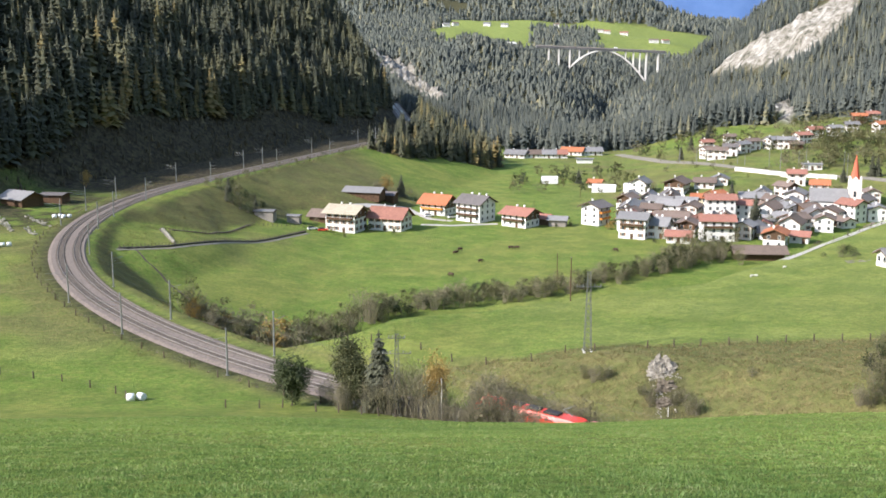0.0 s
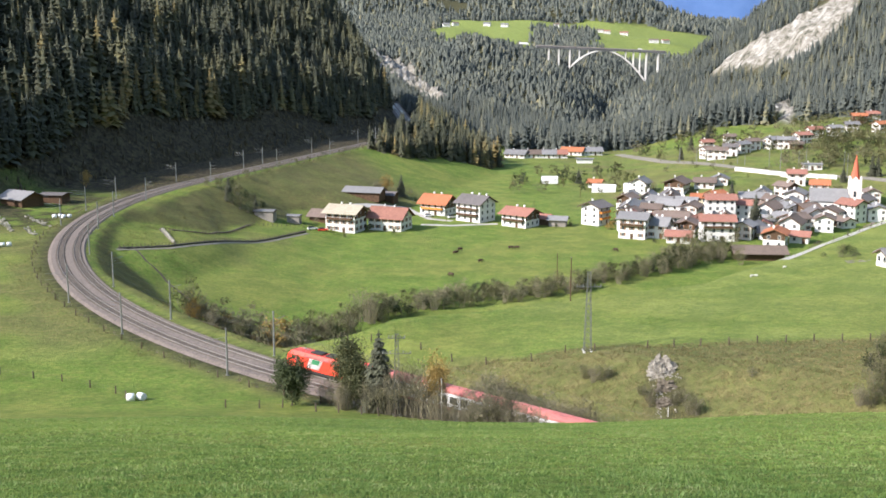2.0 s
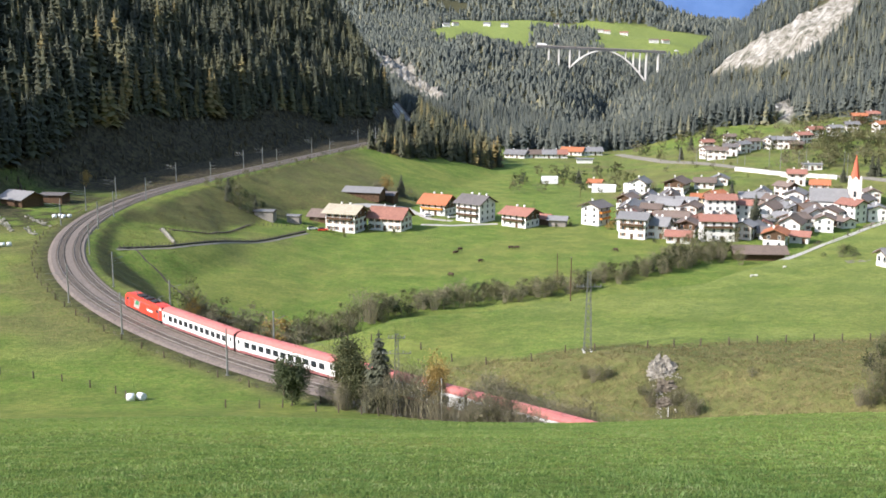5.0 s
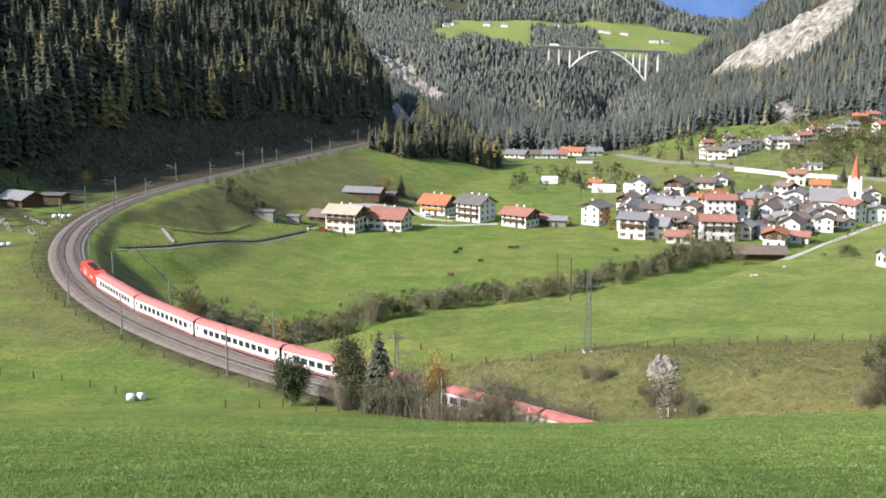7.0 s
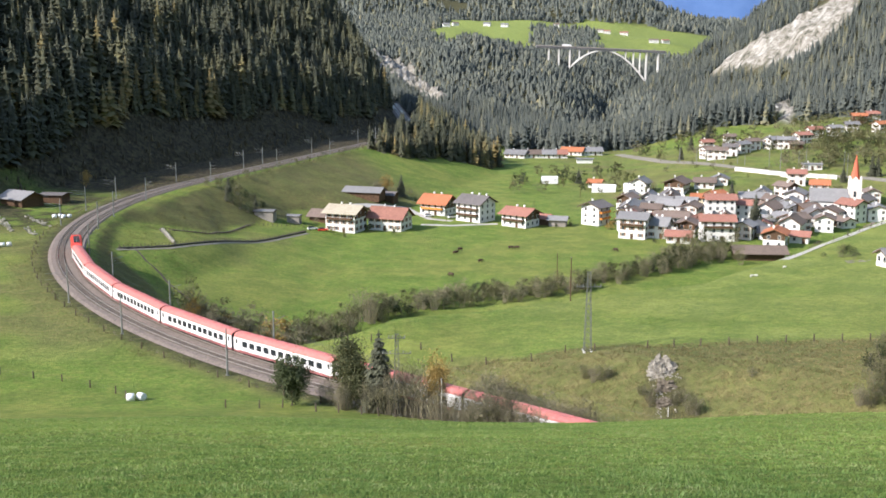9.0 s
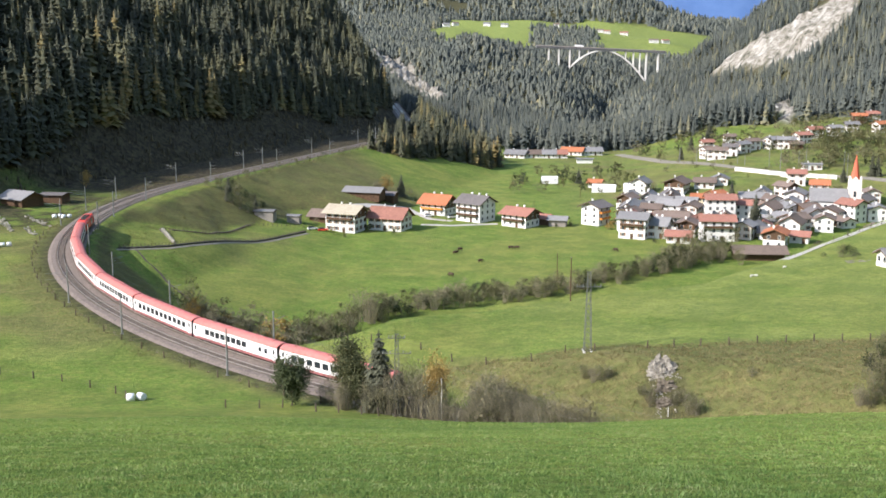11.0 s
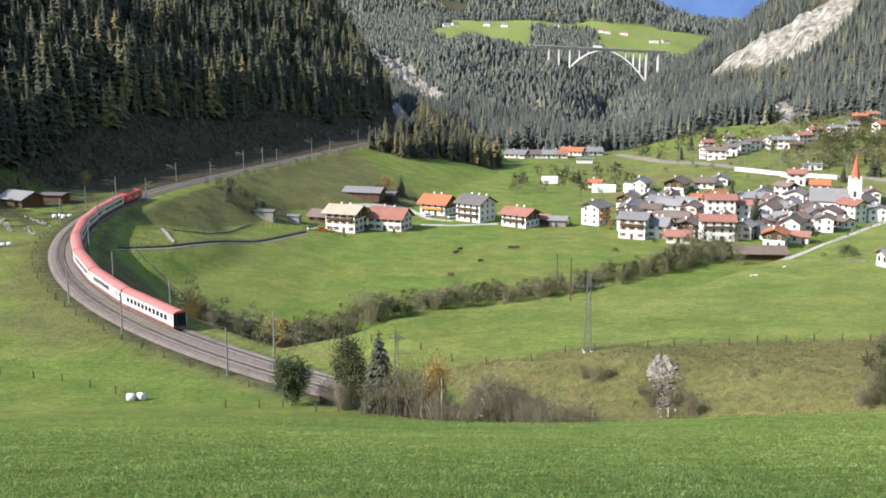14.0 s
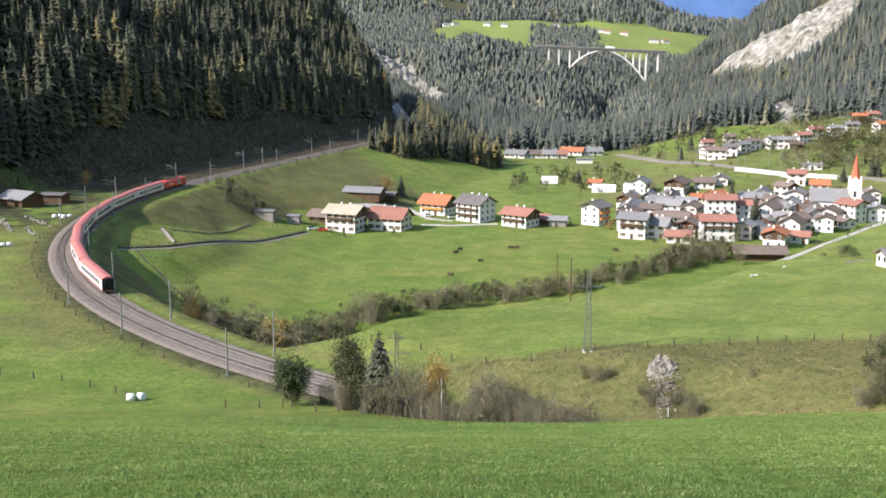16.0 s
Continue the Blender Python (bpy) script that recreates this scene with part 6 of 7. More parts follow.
leafy_tree(-26.6, 509.5, 9.5, 8.0, "leaf_gold", "golden larch coloured tree by the barn", 43, n=2200)
leafy_tree(-30.6, 504.5, 7.5, 6.0, "leaf_brown", "brown autumn tree by the barn", 46, n=1200)
single_conifer(-19.9, 515.0, 11.0, 44, slim=.22)
leafy_tree(-138.7, 421.5, 8, 5, "leaf_gold", "yellowing tree beside the far masts", 45, n=1100)
shrub(-29.2, 431.0, "green", 1.0, rng, "garden shrubs in the village")
shrub(-31.9, 436.5, "green", 0.8, rng, "garden shrubs in the village")
shrub(-18.7, 423.1, "green", 0.7, rng, "garden shrubs in the village")
shrub(-46.8, 436.5, "olive", 0.7, rng, "garden shrubs in the village")
shrub(-43.2, 423.1, "olive", 0.6, rng, "garden shrubs in the village")
shrub(-38.2, 417.9, "olive", 0.5, rng, "garden shrubs in the village")
shrub(-51.8, 440.7, "brown", 0.6, rng, "garden shrubs in the village")
shrub(-15.6, 524.4, "olive", 0.6, rng, "garden shrubs in the village")
shrub(-13.1, 510.9, "green", 0.6, rng, "garden shrubs in the village")
shrub(52.8, 445.0, "olive", 0.7, rng, "garden shrubs in the village")
shrub(46.5, 440.7, "green", 0.5, rng, "garden shrubs in the village")
shrub(68.3, 436.5, "gold", 0.8, rng, "garden shrubs in the village")
shrub(66.7, 436.5, "gold", 0.7, rng, "garden shrubs in the village")
shrub(86.3, 379.6, "olive", 1.6, rng, "garden shrubs in the village")
shrub(89.6, 376.4, "brown", 1.7, rng, "garden shrubs in the village")
shrub(92.6, 372.3, "olive", 1.5, rng, "garden shrubs in the village")
shrub(95.5, 368.3, "grey", 1.4, rng, "garden shrubs in the village")
shrub(92.0, 396.1, "olive", 1.5, rng, "garden shrubs in the village")
shrub(101.3, 364.3, "olive", 1.2, rng, "garden shrubs in the village")
shrub(102.0, 374.4, "brown", 1.4, rng, "garden shrubs in the village")
shrub(84.9, 387.1, "olive", 1.1, rng, "garden shrubs in the village")
shrub(85.2, 414.1, "olive", 0.7, rng, "garden shrubs in the village")
shrub(80.3, 405.5, "green", 0.5, rng, "garden shrubs in the village")
shrub(133.3, 440.7, "olive", 1.3, rng, "garden shrubs in the village")
shrub(133.2, 431.0, "olive", 1.1, rng, "garden shrubs in the village")
shrub(125.2, 420.5, "green", 1.0, rng, "garden shrubs in the village")
shrub(109.2, 414.1, "olive", 1.2, rng, "garden shrubs in the village")
shrub(110.8, 407.9, "olive", 1.3, rng, "garden shrubs in the village")
shrub(103.6, 534.5, "grey", 1.4, rng, "garden shrubs in the village")
shrub(100.0, 530.4, "olive", 1.0, rng, "garden shrubs in the village")
shrub(193.7, 492.7, "olive", 1.1, rng, "garden shrubs in the village")
shrub(171.3, 510.9, "green", 1.0, rng, "garden shrubs in the village")
shrub(165.1, 455.3, "olive", 0.7, rng, "garden shrubs in the village")
shrub(91.9, 459.9, "green", 0.6, rng, "garden shrubs in the village")
shrub(136.1, 431.0, "olive", 0.8, rng, "garden shrubs in the village")
shrub(173.4, 505.3, "olive", 0.9, rng, "garden shrubs in the village")
single_conifer(125.6, 433.8, 16, 1335, slim=.2)
single_conifer(131.3, 492.7, 14, 1293, slim=.2)
single_conifer(121.5, 492.7, 7, 1255, slim=.2)
single_conifer(123.7, 431.0, 9, 1330, slim=.2)
single_conifer(173.1, 492.7, 9, 1455, slim=.2)
single_conifer(182.2, 482.4, 10, 1505, slim=.2)
single_conifer(197.1, 534.5, 9, 1490, slim=.2)
single_conifer(215.1, 545.0, 12, 1540, slim=.2)
single_conifer(218.0, 545.0, 11, 1550, slim=.2)

rng = np.random.RandomState(37)
for i in range(46):
    gx, gy = rng.uniform(72, 195), rng.uniform(395, 515)
    if gx / gy < 0.17 or gx / gy > 0.40:
        continue
    shrub(gx, gy, ("olive", "green", "brown", "olive", "gold")[rng.randint(5)], rng.uniform(0.7, 1.5), rng, "garden shrubs in the village")

# broadleaf growth between the upper houses and at the valley mouth
rng = np.random.RandomState(35)
rows = []
for i in range(170):
    gx, gy = rng.uniform(125, 330), rng.uniform(560, 770)
    if gx / gy < 0.17 or gx / gy > 0.43 or (gy < 640 and gx / gy < 0.31):
        continue
    rows.append((gx, gy, ("olive", "olive", "brown", "green", "olive")[rng.randint(5)], rng.uniform(0.9, 2.1)))
for i in range(70):
    gx, gy = rng.uniform(95, 215), rng.uniform(535, 640)
    if gx / gy < 0.16 or gx / gy > 0.36:
        continue
    rows.append((gx, gy, ("olive", "brown", "grey")[rng.randint(3)], rng.uniform(0.3, 0.8)))
for i in range(190):
    gx, gy = rng.uniform(200, 290), rng.uniform(575, 700)
    if gx / gy < 0.335 or gx / gy > 0.43:
        continue
    rows.append((gx, gy, ("olive", "olive", "green", "brown")[rng.randint(4)], rng.uniform(0.9, 1.9)))
for i in range(44):
    gx, gy = rng.uniform(35, 105), rng.uniform(545, 640)
    rows.append((gx, gy, ("grey", "olive", "green")[rng.randint(3)], rng.uniform(0.8, 1.6)))
shrub_stuff("hillside_shrubs", rows, "broadleaf shrubs and trees between the upper houses", rng)

single_conifer(156.9, 690, 12, 71)
single_conifer(164.2, 680.0, 13, 1257, slim=.2)
single_conifer(162.9, 685.0, 11, 1250, slim=.2)
single_conifer(142.0, 650.0, 9, 1212, slim=.2)
single_conifer(73.7, 590.0, 9, 1031, slim=.2)
single_conifer(175.3, 720.0, 14, 1262, slim=.2)


# ---- fences ----
fence([(-34.7, 265.5), (-17.2, 190.5), (-8.4, 186.5), (-3.8, 182.0), (1.5, 176.0), (7.1, 173.0), (14.4, 171.5), (20.0, 172.5), (24.6, 171.0), (33.2, 171.5), (42.0, 172.0), (51.5, 173.0), (60.8, 173.0), (69.8, 172.5)], 4.4, "weathered post and wire fence along the brow", "fences")
fence([(-74.7, 177.0), (-68.5, 175.5), (-63.2, 174.0), (-57.6, 171.0), (-52.4, 167.5), (-50.0, 164.5)], 3.2, "old post and wire pasture fence", "fences", h=1.0)
fence([(-18.8, 154.5), (-11.9, 152.5), (-6.8, 150.0), (-3.2, 150.0)], 2.6, "post fence beside the shrubs", "fences")
fence([(-32.8, 157.5), (-27.6, 157.0), (-24.3, 158.0)], 5.0, "low posts at the field edge", "fences")
crest_posts = fence([(6.0, 139.5), (12.0, 138.0), (20.0, 135.5), (30.0, 131.0), (44.0, 124.0)], 7.5, "leaning posts at the edge of the cutting", "fences", wires=1)
edge_line = []
for i in range(24):
    q, h = path(92 + i * 8, 11.4)
    edge_line.append((q.x, q.y))
fence(edge_line, 4.6, "dark post fence along the ballast edge", "fences")
fence([(-96.3, 319.5), (-91.4, 325.0), (-85.0, 333.5), (-75.3, 354.0), (-65.6, 385.0), (-53.5, 417.5)], 1.3, "dense pole fence along the farm lane", "fences", wires=3)
fence([(-92.6, 353.0), (-85.1, 365.0), (-77.7, 385.5), (-72.6, 414.5), (-53.9, 430.0)], 2.0, "pole fence across the meadow", "fences", wires=2)
fence([(123.7, 384.0), (103.6, 295.5), (113.7, 302.0), (129.1, 317.0)], 6.0, "thin fence beside the gravel road", "fences")


# ---- roads and walls ----
ribbon("road", [(-96.5, 317.0), (-91.0, 323.5), (-84.4, 331.0), (-74.9, 352.0), (-65.1, 382.0), (-52.3, 416.5)], 1.3, "lane", "narrow earth lane behind the fence", "road")
ribbon("path", [(-93.7, 357.5), (-89.4, 348.5), (-84.9, 339.5)], 1.2, "lane", "short trodden path", "path")
ribbon("road", [(86.4, 271.0), (92.1, 279.0), (97.0, 285.0), (103.2, 292.0), (108.9, 297.5), (115.0, 303.5), (122.0, 311.5), (127.4, 317.0), (132.4, 322.0), (134.7, 320.5)], 2.6, "road", "pale gravel road over the brow", "road", lift=0.08)
ribbon("ditch", [(-92.3, 322.0), (-87.2, 314.0), (-81.6, 309.0), (-74.1, 298.0), (-67.0, 287.0), (-62.8, 282.0)], 0.7, "bark", "narrow dark ditch across the meadow", "ditch", lift=0.03)
ribbon("road", [(-9.2, 449.0), (3.7, 446.5), (15.6, 449.5), (22.7, 451.0)], 3.0, "road", "pale farm road", "road")
ribbon("road", [(-16.6, 495.0), (-5.8, 464.0), (3.8, 458.0)], 3.0, "road", "pale lane between the farmhouses", "road")
ribbon("road", [(-45.8, 476.0), (-31.5, 485.0), (-16.5, 494.0)], 3.0, "road", "pale lane past the barn", "road")
ribbon("distant_track", [(120.0, 745.0), (133.6, 650.0), (158.4, 590.0), (198.8, 548.0), (225.6, 530.0)], 6.0, "lane", "pale ballasted line across the valley", "railway", lift=0.3)


def retaining_wall(pts, h, label):
    """Wall panels end to end with a coping."""
    ob = thing("retaining_wall", label, "wall", kind="structure")
    for (x0, y0), (x1, y1) in zip(pts, pts[1:]):
        n = max(1, int(math.hypot(x1 - x0, y1 - y0) / 6))
        for i in range(n):
            ax, ay = x0 + (x1 - x0) * i / n, y0 + (y1 - y0) * i / n
            bx, by = x0 + (x1 - x0) * (i + 1) / n, y0 + (y1 - y0) * (i + 1) / n
            l, a = math.hypot(bx - ax, by - ay), math.atan2(by - ay, bx - ax)
            m = Matrix.Translation((ax, ay, ground_z((ax + bx) / 2, (ay + by) / 2))) @ Matrix.Rotation(a, 4, "Z")
            part("panel", Shape().box(0.02, -0.3, -2.5, l - 0.02, 0.3, h).box(0, -0.38, h, l, 0.38, h + 0.2).mesh("panel", "concrete"), ob, "", m)


retaining_wall([(172.5, 556.0), (179.0, 537.0), (186.0, 526.0)], 0.5, "lower pale wall beside the ramp")
retaining_wall([(155.2, 578.0), (168.9, 563.0), (196.0, 540.0)], 1.9, "long pale retaining wall below the station")



# ---- masts, poles and pylons ----


def lattice_pylon(x, y, h, arms, label, w0=0.75, w1=0.28):
    ob = thing("lattice_pylon", label, "pylon", Matrix.Translation((x, y, ground_z(x, y) - 0.2)), "pylons")
    n = int(h / 0.95)

    def c(i, k):
        w = w0 + (w1 - w0) * i / n
        return Vector(((-w, w, w, -w)[k], (-w, -w, w, w)[k], h * i / n))

    for k in range(4):
        part("leg", Shape().tube(c(0, k), c(n, k), 0.055, n=4).mesh("leg", "lattice"), ob)
    br = Shape()
    for i in range(n):
        for k in range(4):
            j = (k + 1) % 4
            br.tube(c(i, k), c(i + 1, j), 0.028, n=3, cap=False).tube(c(i, j), c(i + 1, k), 0.028, n=3, cap=False)
    part("bracing", br.mesh("bracing", "lattice"), ob)
    for z, half in arms:
        a = Shape().tube((-half, 0, z), (half, 0, z), 0.07, n=4).tube((-half, 0, z), (0, 0, z + 0.6), 0.03, n=3).tube((half, 0, z), (0, 0, z + 0.6), 0.03, n=3)
        cr = part("crossarm", a.mesh("crossarm", "lattice"), ob)
        for q in (-half * 0.95, -half * 0.45, half * 0.45, half * 0.95):
            part("insulator", Shape().tube((q, 0, z + 0.05), (q, 0, z + 0.4), 0.07, 0.05, n=6).mesh("insulator", "steel"), cr)
    for k in range(4):
        p = c(0, k)
        part("footing", Shape().box(p.x - 0.2, p.y - 0.2, -0.5, p.x + 0.2, p.y + 0.2, 0.3).mesh("footing", "concrete"), ob)


lattice_pylon(23.5, 171.5, 13.4, [(10.9, 2.0)], "slender grey lattice pylon on the grassy brow", 0.6, 0.22)
lattice_pylon(-6.7, 152.5, 12.6, [(11.9, 1.2), (9.6, 2.1)], "grey lattice pylon with two crossarms beside the shrubs", 0.5, 0.2)


def pole(x, y, h, mat, label, r=0.14):
    ob = thing("utility_pole", label, "pole", Matrix.Translation((x, y, ground_z(x, y))), "poles")
    part("shaft", Shape().tube((0, 0, -0.5), (0, 0, h), r, r * 0.75, n=8).mesh("shaft", mat), ob)
    part("cap", Shape().tube((0, 0, h), (0, 0, h + 0.15), r * 0.9, r * 0.4, n=8).mesh("cap", "steel"), ob)


pole(-0.2, 148.8, 7.2, "concrete", "pale concrete pole among bare shrubs", 0.1)
pole(26.6, 222.0, 9.2, "wood", "dark wooden pole on the knoll")
pole(34.7, 324.9, 11.5, "wood", "dark wooden pole by the stream")
pole(38.8, 459.9, 8.5, "wood", "dark wooden pole near the farmhouses", 0.12)
pole(1.4, 450.8, 5.0, "wood", "short wooden pole by the farm road", 0.1)
pole(67.3, 530.4, 7.0, "wood", "dark lamp pole in the meadow", 0.12)
pole(32.5, 150.5, 1.5, "concrete", "short pale marker post below the bank", 0.07)
pole(139.0, 640.0, 9, "steel", "grey steel mast beside the valley line", 0.16)
pole(145.5, 625.0, 9, "steel", "grey steel mast beside the valley line", 0.16)
pole(150.2, 620.0, 8, "steel", "grey steel mast beside the valley line", 0.16)
pole(153.5, 615.0, 8, "steel", "grey steel mast beside the valley line", 0.16)
pole(157.3, 610.0, 9, "steel", "grey steel mast beside the valley line", 0.16)
pole(162.3, 600.0, 11, "steel", "grey steel mast beside the valley line", 0.16)
pole(165.8, 598.0, 8, "steel", "grey steel mast beside the valley line", 0.16)
pole(175.3, 585.0, 10, "steel", "grey steel mast beside the valley line", 0.16)
pole(179.9, 580.0, 12, "steel", "grey steel mast beside the valley line", 0.16)
pole(186.3, 570.0, 11, "steel", "grey steel mast beside the valley line", 0.16)
pole(190.8, 572.0, 12, "steel", "grey steel mast beside the valley line", 0.16)
pole(204.7, 555.0, 12, "steel", "grey steel mast beside the valley line", 0.16)
pole(205.7, 553.0, 11, "steel", "grey steel mast beside the valley line", 0.16)


# ---- church ----
def church(x, y):
    g = ground_z(x, y)
    ob = thing("church", "white village church with slender red spire", "church", Matrix.Translation((x, y, g)) @ Matrix.Rotation(radians(-15), 4, "Z"))
    t = part("tower", Shape().box(-2.6, -2.6, -1, 2.6, 2.6, 15.5).mesh("tower", "pinkwall"), ob)
    for z in (8.2, 12.8):
        part("cornice", Shape().box(-2.75, -2.75, z, 2.75, 2.75, z + 0.25).mesh("cornice", "plaster"), t)
    for a in range(4):
        m = Matrix.Rotation(radians(90 * a), 4, "Z")
        part("belfry_opening", Shape().box(-0.55, -2.66, 9.6, 0.55, -2.55, 12.0, m).mesh("belfry_opening", "pane"), t)
        gb = Shape()
        gb.loft([[tuple(m @ Vector(p)) for p in ((-2.6, yy, 15.5), (2.6, yy, 15.5), (0, yy, 18.4))] for yy in (-2.62, 0.0)])
        part("tower_gable", gb.mesh("tower_gable", "pinkwall"), t)
    sp = Shape()
    ring = [(math.cos(radians(22.5 + 45 * i)), math.sin(radians(22.5 + 45 * i))) for i in range(8)]
    sp.loft([[(c * r, s * r, z) for c, s in ring] for r, z in ((2.5, 15.6), (1.75, 18.6), (0.05, 27.5))])
    part("spire", sp.mesh("spire", "spire"), ob, "slender red shingled spire")
    part("cross", Shape().tube((0, 0, 27.3), (0, 0, 28.6), 0.05).tube((-0.4, 0, 28.2), (0.4, 0, 28.2), 0.05).mesh("cross", "steel"), ob)
    nv = Shape()
    nv.loft([[(q, yy, zz) for yy, zz in [(-5.5, -1), (5.5, -1), (5.5, 8), (0, 12.5), (-5.5, 8)]] for q in (-18, -2.6)])
    nave = part("nave", nv.mesh("nave", "plaster"), ob)
    rf = Shape()
    for s in (-1, 1):
        rf.loft([[(q, 0, 12.8), (q, s * 6.1, 7.8), (q, s * 6.1, 7.55), (q, 0, 12.55)] for q in (-18.5, -2.3)])
    part("nave_roof", rf.mesh("nave_roof", "roof_grey"), ob, "grey tiled nave roof")
    for i in range(4):
        part("nave_window", Shape().box(-16.2 + i * 3.8, -5.58, 2.8, -15.0 + i * 3.8, -5.45, 6.2).mesh("nave_window", "pane"), nave)


church(177.0, 466.0)


# ---- rock and stones ----
def crag(x, y, z, sx, sy, sz, label, seed, n=26):
    rng = np.random.RandomState(seed)
    ob = thing("rock_outcrop", label, "rock", Matrix.Translation((x, y, z)))
    for i in range(n):
        bm = bmesh.new()
        bmesh.ops.create_icosphere(bm, subdivisions=2, radius=1.0)
        k = rng.uniform(0.08, 0.26)
        c = Vector(rng.uniform(-1, 1, 3))
        for v in bm.verts:
            f = 0.75 + 0.5 * noise.noise(v.co * 2.1 + Vector((i * 3.1, seed, 0)))
            v.co = Vector((v.co.x * sx * k * f + c.x * sx * 0.65, v.co.y * sy * k * f + c.y * sy * 0.5 + c.z * sy * 0.5, v.co.z * sz * k * f + c.z * sz * 0.65))
        me = bpy.data.meshes.new("boulder")
        bm.to_mesh(me)
        bm.free()
        me.materials.append(M["palerock"])
        part("boulder", me, ob)


def rock_face(x, y, sx, sy, sz, label, seed, n, mat="palerock"):
    """A cracked rock face that stands out of the bank, with rubble at its foot."""
    rng = np.random.RandomState(seed)
    ob = thing("rock_outcrop", label, "rock", Matrix.Translation((x, y, ground_z(x, y))))
    bm = bmesh.new()
    bmesh.ops.create_icosphere(bm, subdivisions=5, radius=1.0)
    for v in bm.verts:
        d, p = noise.voronoi(Vector((v.co.x * 3.1, v.co.y * 2.0, v.co.z * 4.4)) + Vector((seed, 0, 0)))
        crack = min(1.0, (d[1] - d[0]) * 5)
        f = 0.72 + 0.45 * noise.noise(v.co * 1.9 + Vector((seed, 3, 0))) + 0.16 * crack + 0.22 * noise.noise(p[0] * 5.0) + 0.08 * noise.noise(v.co * 11)
        v.co = Vector((v.co.x * sx * f, v.co.y * sy * f + v.co.z * sz * 0.45, v.co.z * sz * f))
    me = bpy.data.meshes.new("rock_face")
    bm.to_mesh(me)
    bm.free()
    me.materials.append(M[mat])
    part("rock_face", me, ob)
    for i in range(n):
        a, k = rng.uniform(0, 6.28), rng.uniform(0.06, 0.3)
        q = rng.uniform(0.7, 1.25)
        bx, by = math.cos(a) * sx * q * 0.9, math.sin(a) * sy * q - rng.uniform(0, 2.2)
        part("boulder", STONES[rng.randint(len(STONES))], ob, "", Matrix.Translation((bx, by, ground_z(x + bx, y + by) - ground_z(x, y) + k * 0.3)) @ Matrix.Rotation(a * 3, 4, "Z") @ Matrix.Scale(k * 1.6, 4))


M["brownrock"] = plain("weathered_brown_rock", (0.145, 0.122, 0.092), 0.95, scale=2.4, var=0.5, bump=1.0)
M["palerock"] = plain("pale_bare_rock", (0.25, 0.228, 0.19), 0.92, scale=2.4, var=0.6, bump=1.0)
crag(26.6, 169.0, ground_z(26.6, 169.0) - 0.15, 0.9, 0.5, 0.35, "few pale stones at the brow", 7, 6)


def stone_rows():
    """Loose stone walls and heaps by the sheds outside the bend."""
    rng = np.random.RandomState(61)
    for pts in ([(-136.0, 352.0), (-122.0, 334.0)], [(-142.0, 346.0), (-130.0, 324.0)], [(-128.0, 330.0), (-121.0, 318.0)]):
        ob = thing("stone_wall", "dry stone wall of pale field stones", "stone wall", group="stone walls")
        (x0, y0), (x1, y1) = pts
        n = int(math.hypot(x1 - x0, y1 - y0) / 0.7)
        for i in range(n):
            for k in range(1 + (rng.rand() < 0.4)):
                x, y = x0 + (x1 - x0) * i / n + rng.uniform(-0.9, 0.9), y0 + (y1 - y0) * i / n + rng.uniform(-0.9, 0.9)
                part("stone", STONES[rng.randint(len(STONES))], ob, "", Matrix.Translation((x, y, ground_z(x, y) + 0.25 + 0.45 * k)) @ Matrix.Rotation(rng.uniform(0, 6), 4, "Z"))


def stone_meshes():
    out = []
    for i in range(5):
        bm = bmesh.new()
        bmesh.ops.create_icosphere(bm, subdivisions=1, radius=0.5)
        for v in bm.verts:
            v.co *= 0.8 + 0.5 * noise.noise(v.co * 3 + Vector((i * 7.0, 0, 0)))
            v.co.z *= 0.7
        me = bpy.data.meshes.new("stone")
        bm.to_mesh(me)
        bm.free()
        me.materials.append(M["stone"])
        out.append(me)
    return out


STONES = stone_meshes()


DARK_STONES = []
for stone_me in STONES:
    dark_me = stone_me.copy()
    dark_me.materials.clear()
    dark_me.materials.append(M["darkstone"])
    DARK_STONES.append(dark_me)


def field_wall(pts, h, label, seed, stones):
    """Low dry stone wall following the ground."""
    rng = np.random.RandomState(seed)
    ob = thing("stone_wall", label, "stone wall", group="stone walls")
    for (x0, y0), (x1, y1) in zip(pts, pts[1:]):
        n = int(math.hypot(x1 - x0, y1 - y0) / 0.55)
        for i in range(n):
            x, y = x0 + (x1 - x0) * i / n + rng.uniform(-0.15, 0.15), y0 + (y1 - y0) * i / n + rng.uniform(-0.2, 0.2)
            part("stone", stones[rng.randint(len(stones))], ob, "", Matrix.Translation((x, y, ground_z(x, y) + h * 0.3)) @ Matrix.Rotation(rng.uniform(0, 6), 4, "Z") @ Matrix.Diagonal((1.3, 1.3, h * 1.9, 1)))


field_wall([(-96.3, 319.0), (-91.0, 325.6), (-84.6, 334.0), (-74.9, 355.0), (-65.2, 386.0), (-53.5, 419.0)], 0.8, "dark dry stone wall along the farm lane", 62, DARK_STONES)
field_wall([(-91.0, 361.0), (-84.2, 371.0), (-78.6, 391.0), (-74.0, 412.0)], 0.5, "low overgrown stone wall across the meadow", 64, DARK_STONES)
field_wall([(-93.6, 358.5), (-89.3, 349.5), (-85.0, 340.0)], 0.8, "short pale dry stone wall across the slope", 63, STONES)
rock_face(33.6, 160.3, 2.3, 1.3, 2.3, "pale broken rock face on the dry bank", 5, 60)
rock_face(33.3, 156.6, 1.7, 0.9, 1.3, "smaller broken rock below the pale face", 6, 46, "brownrock")
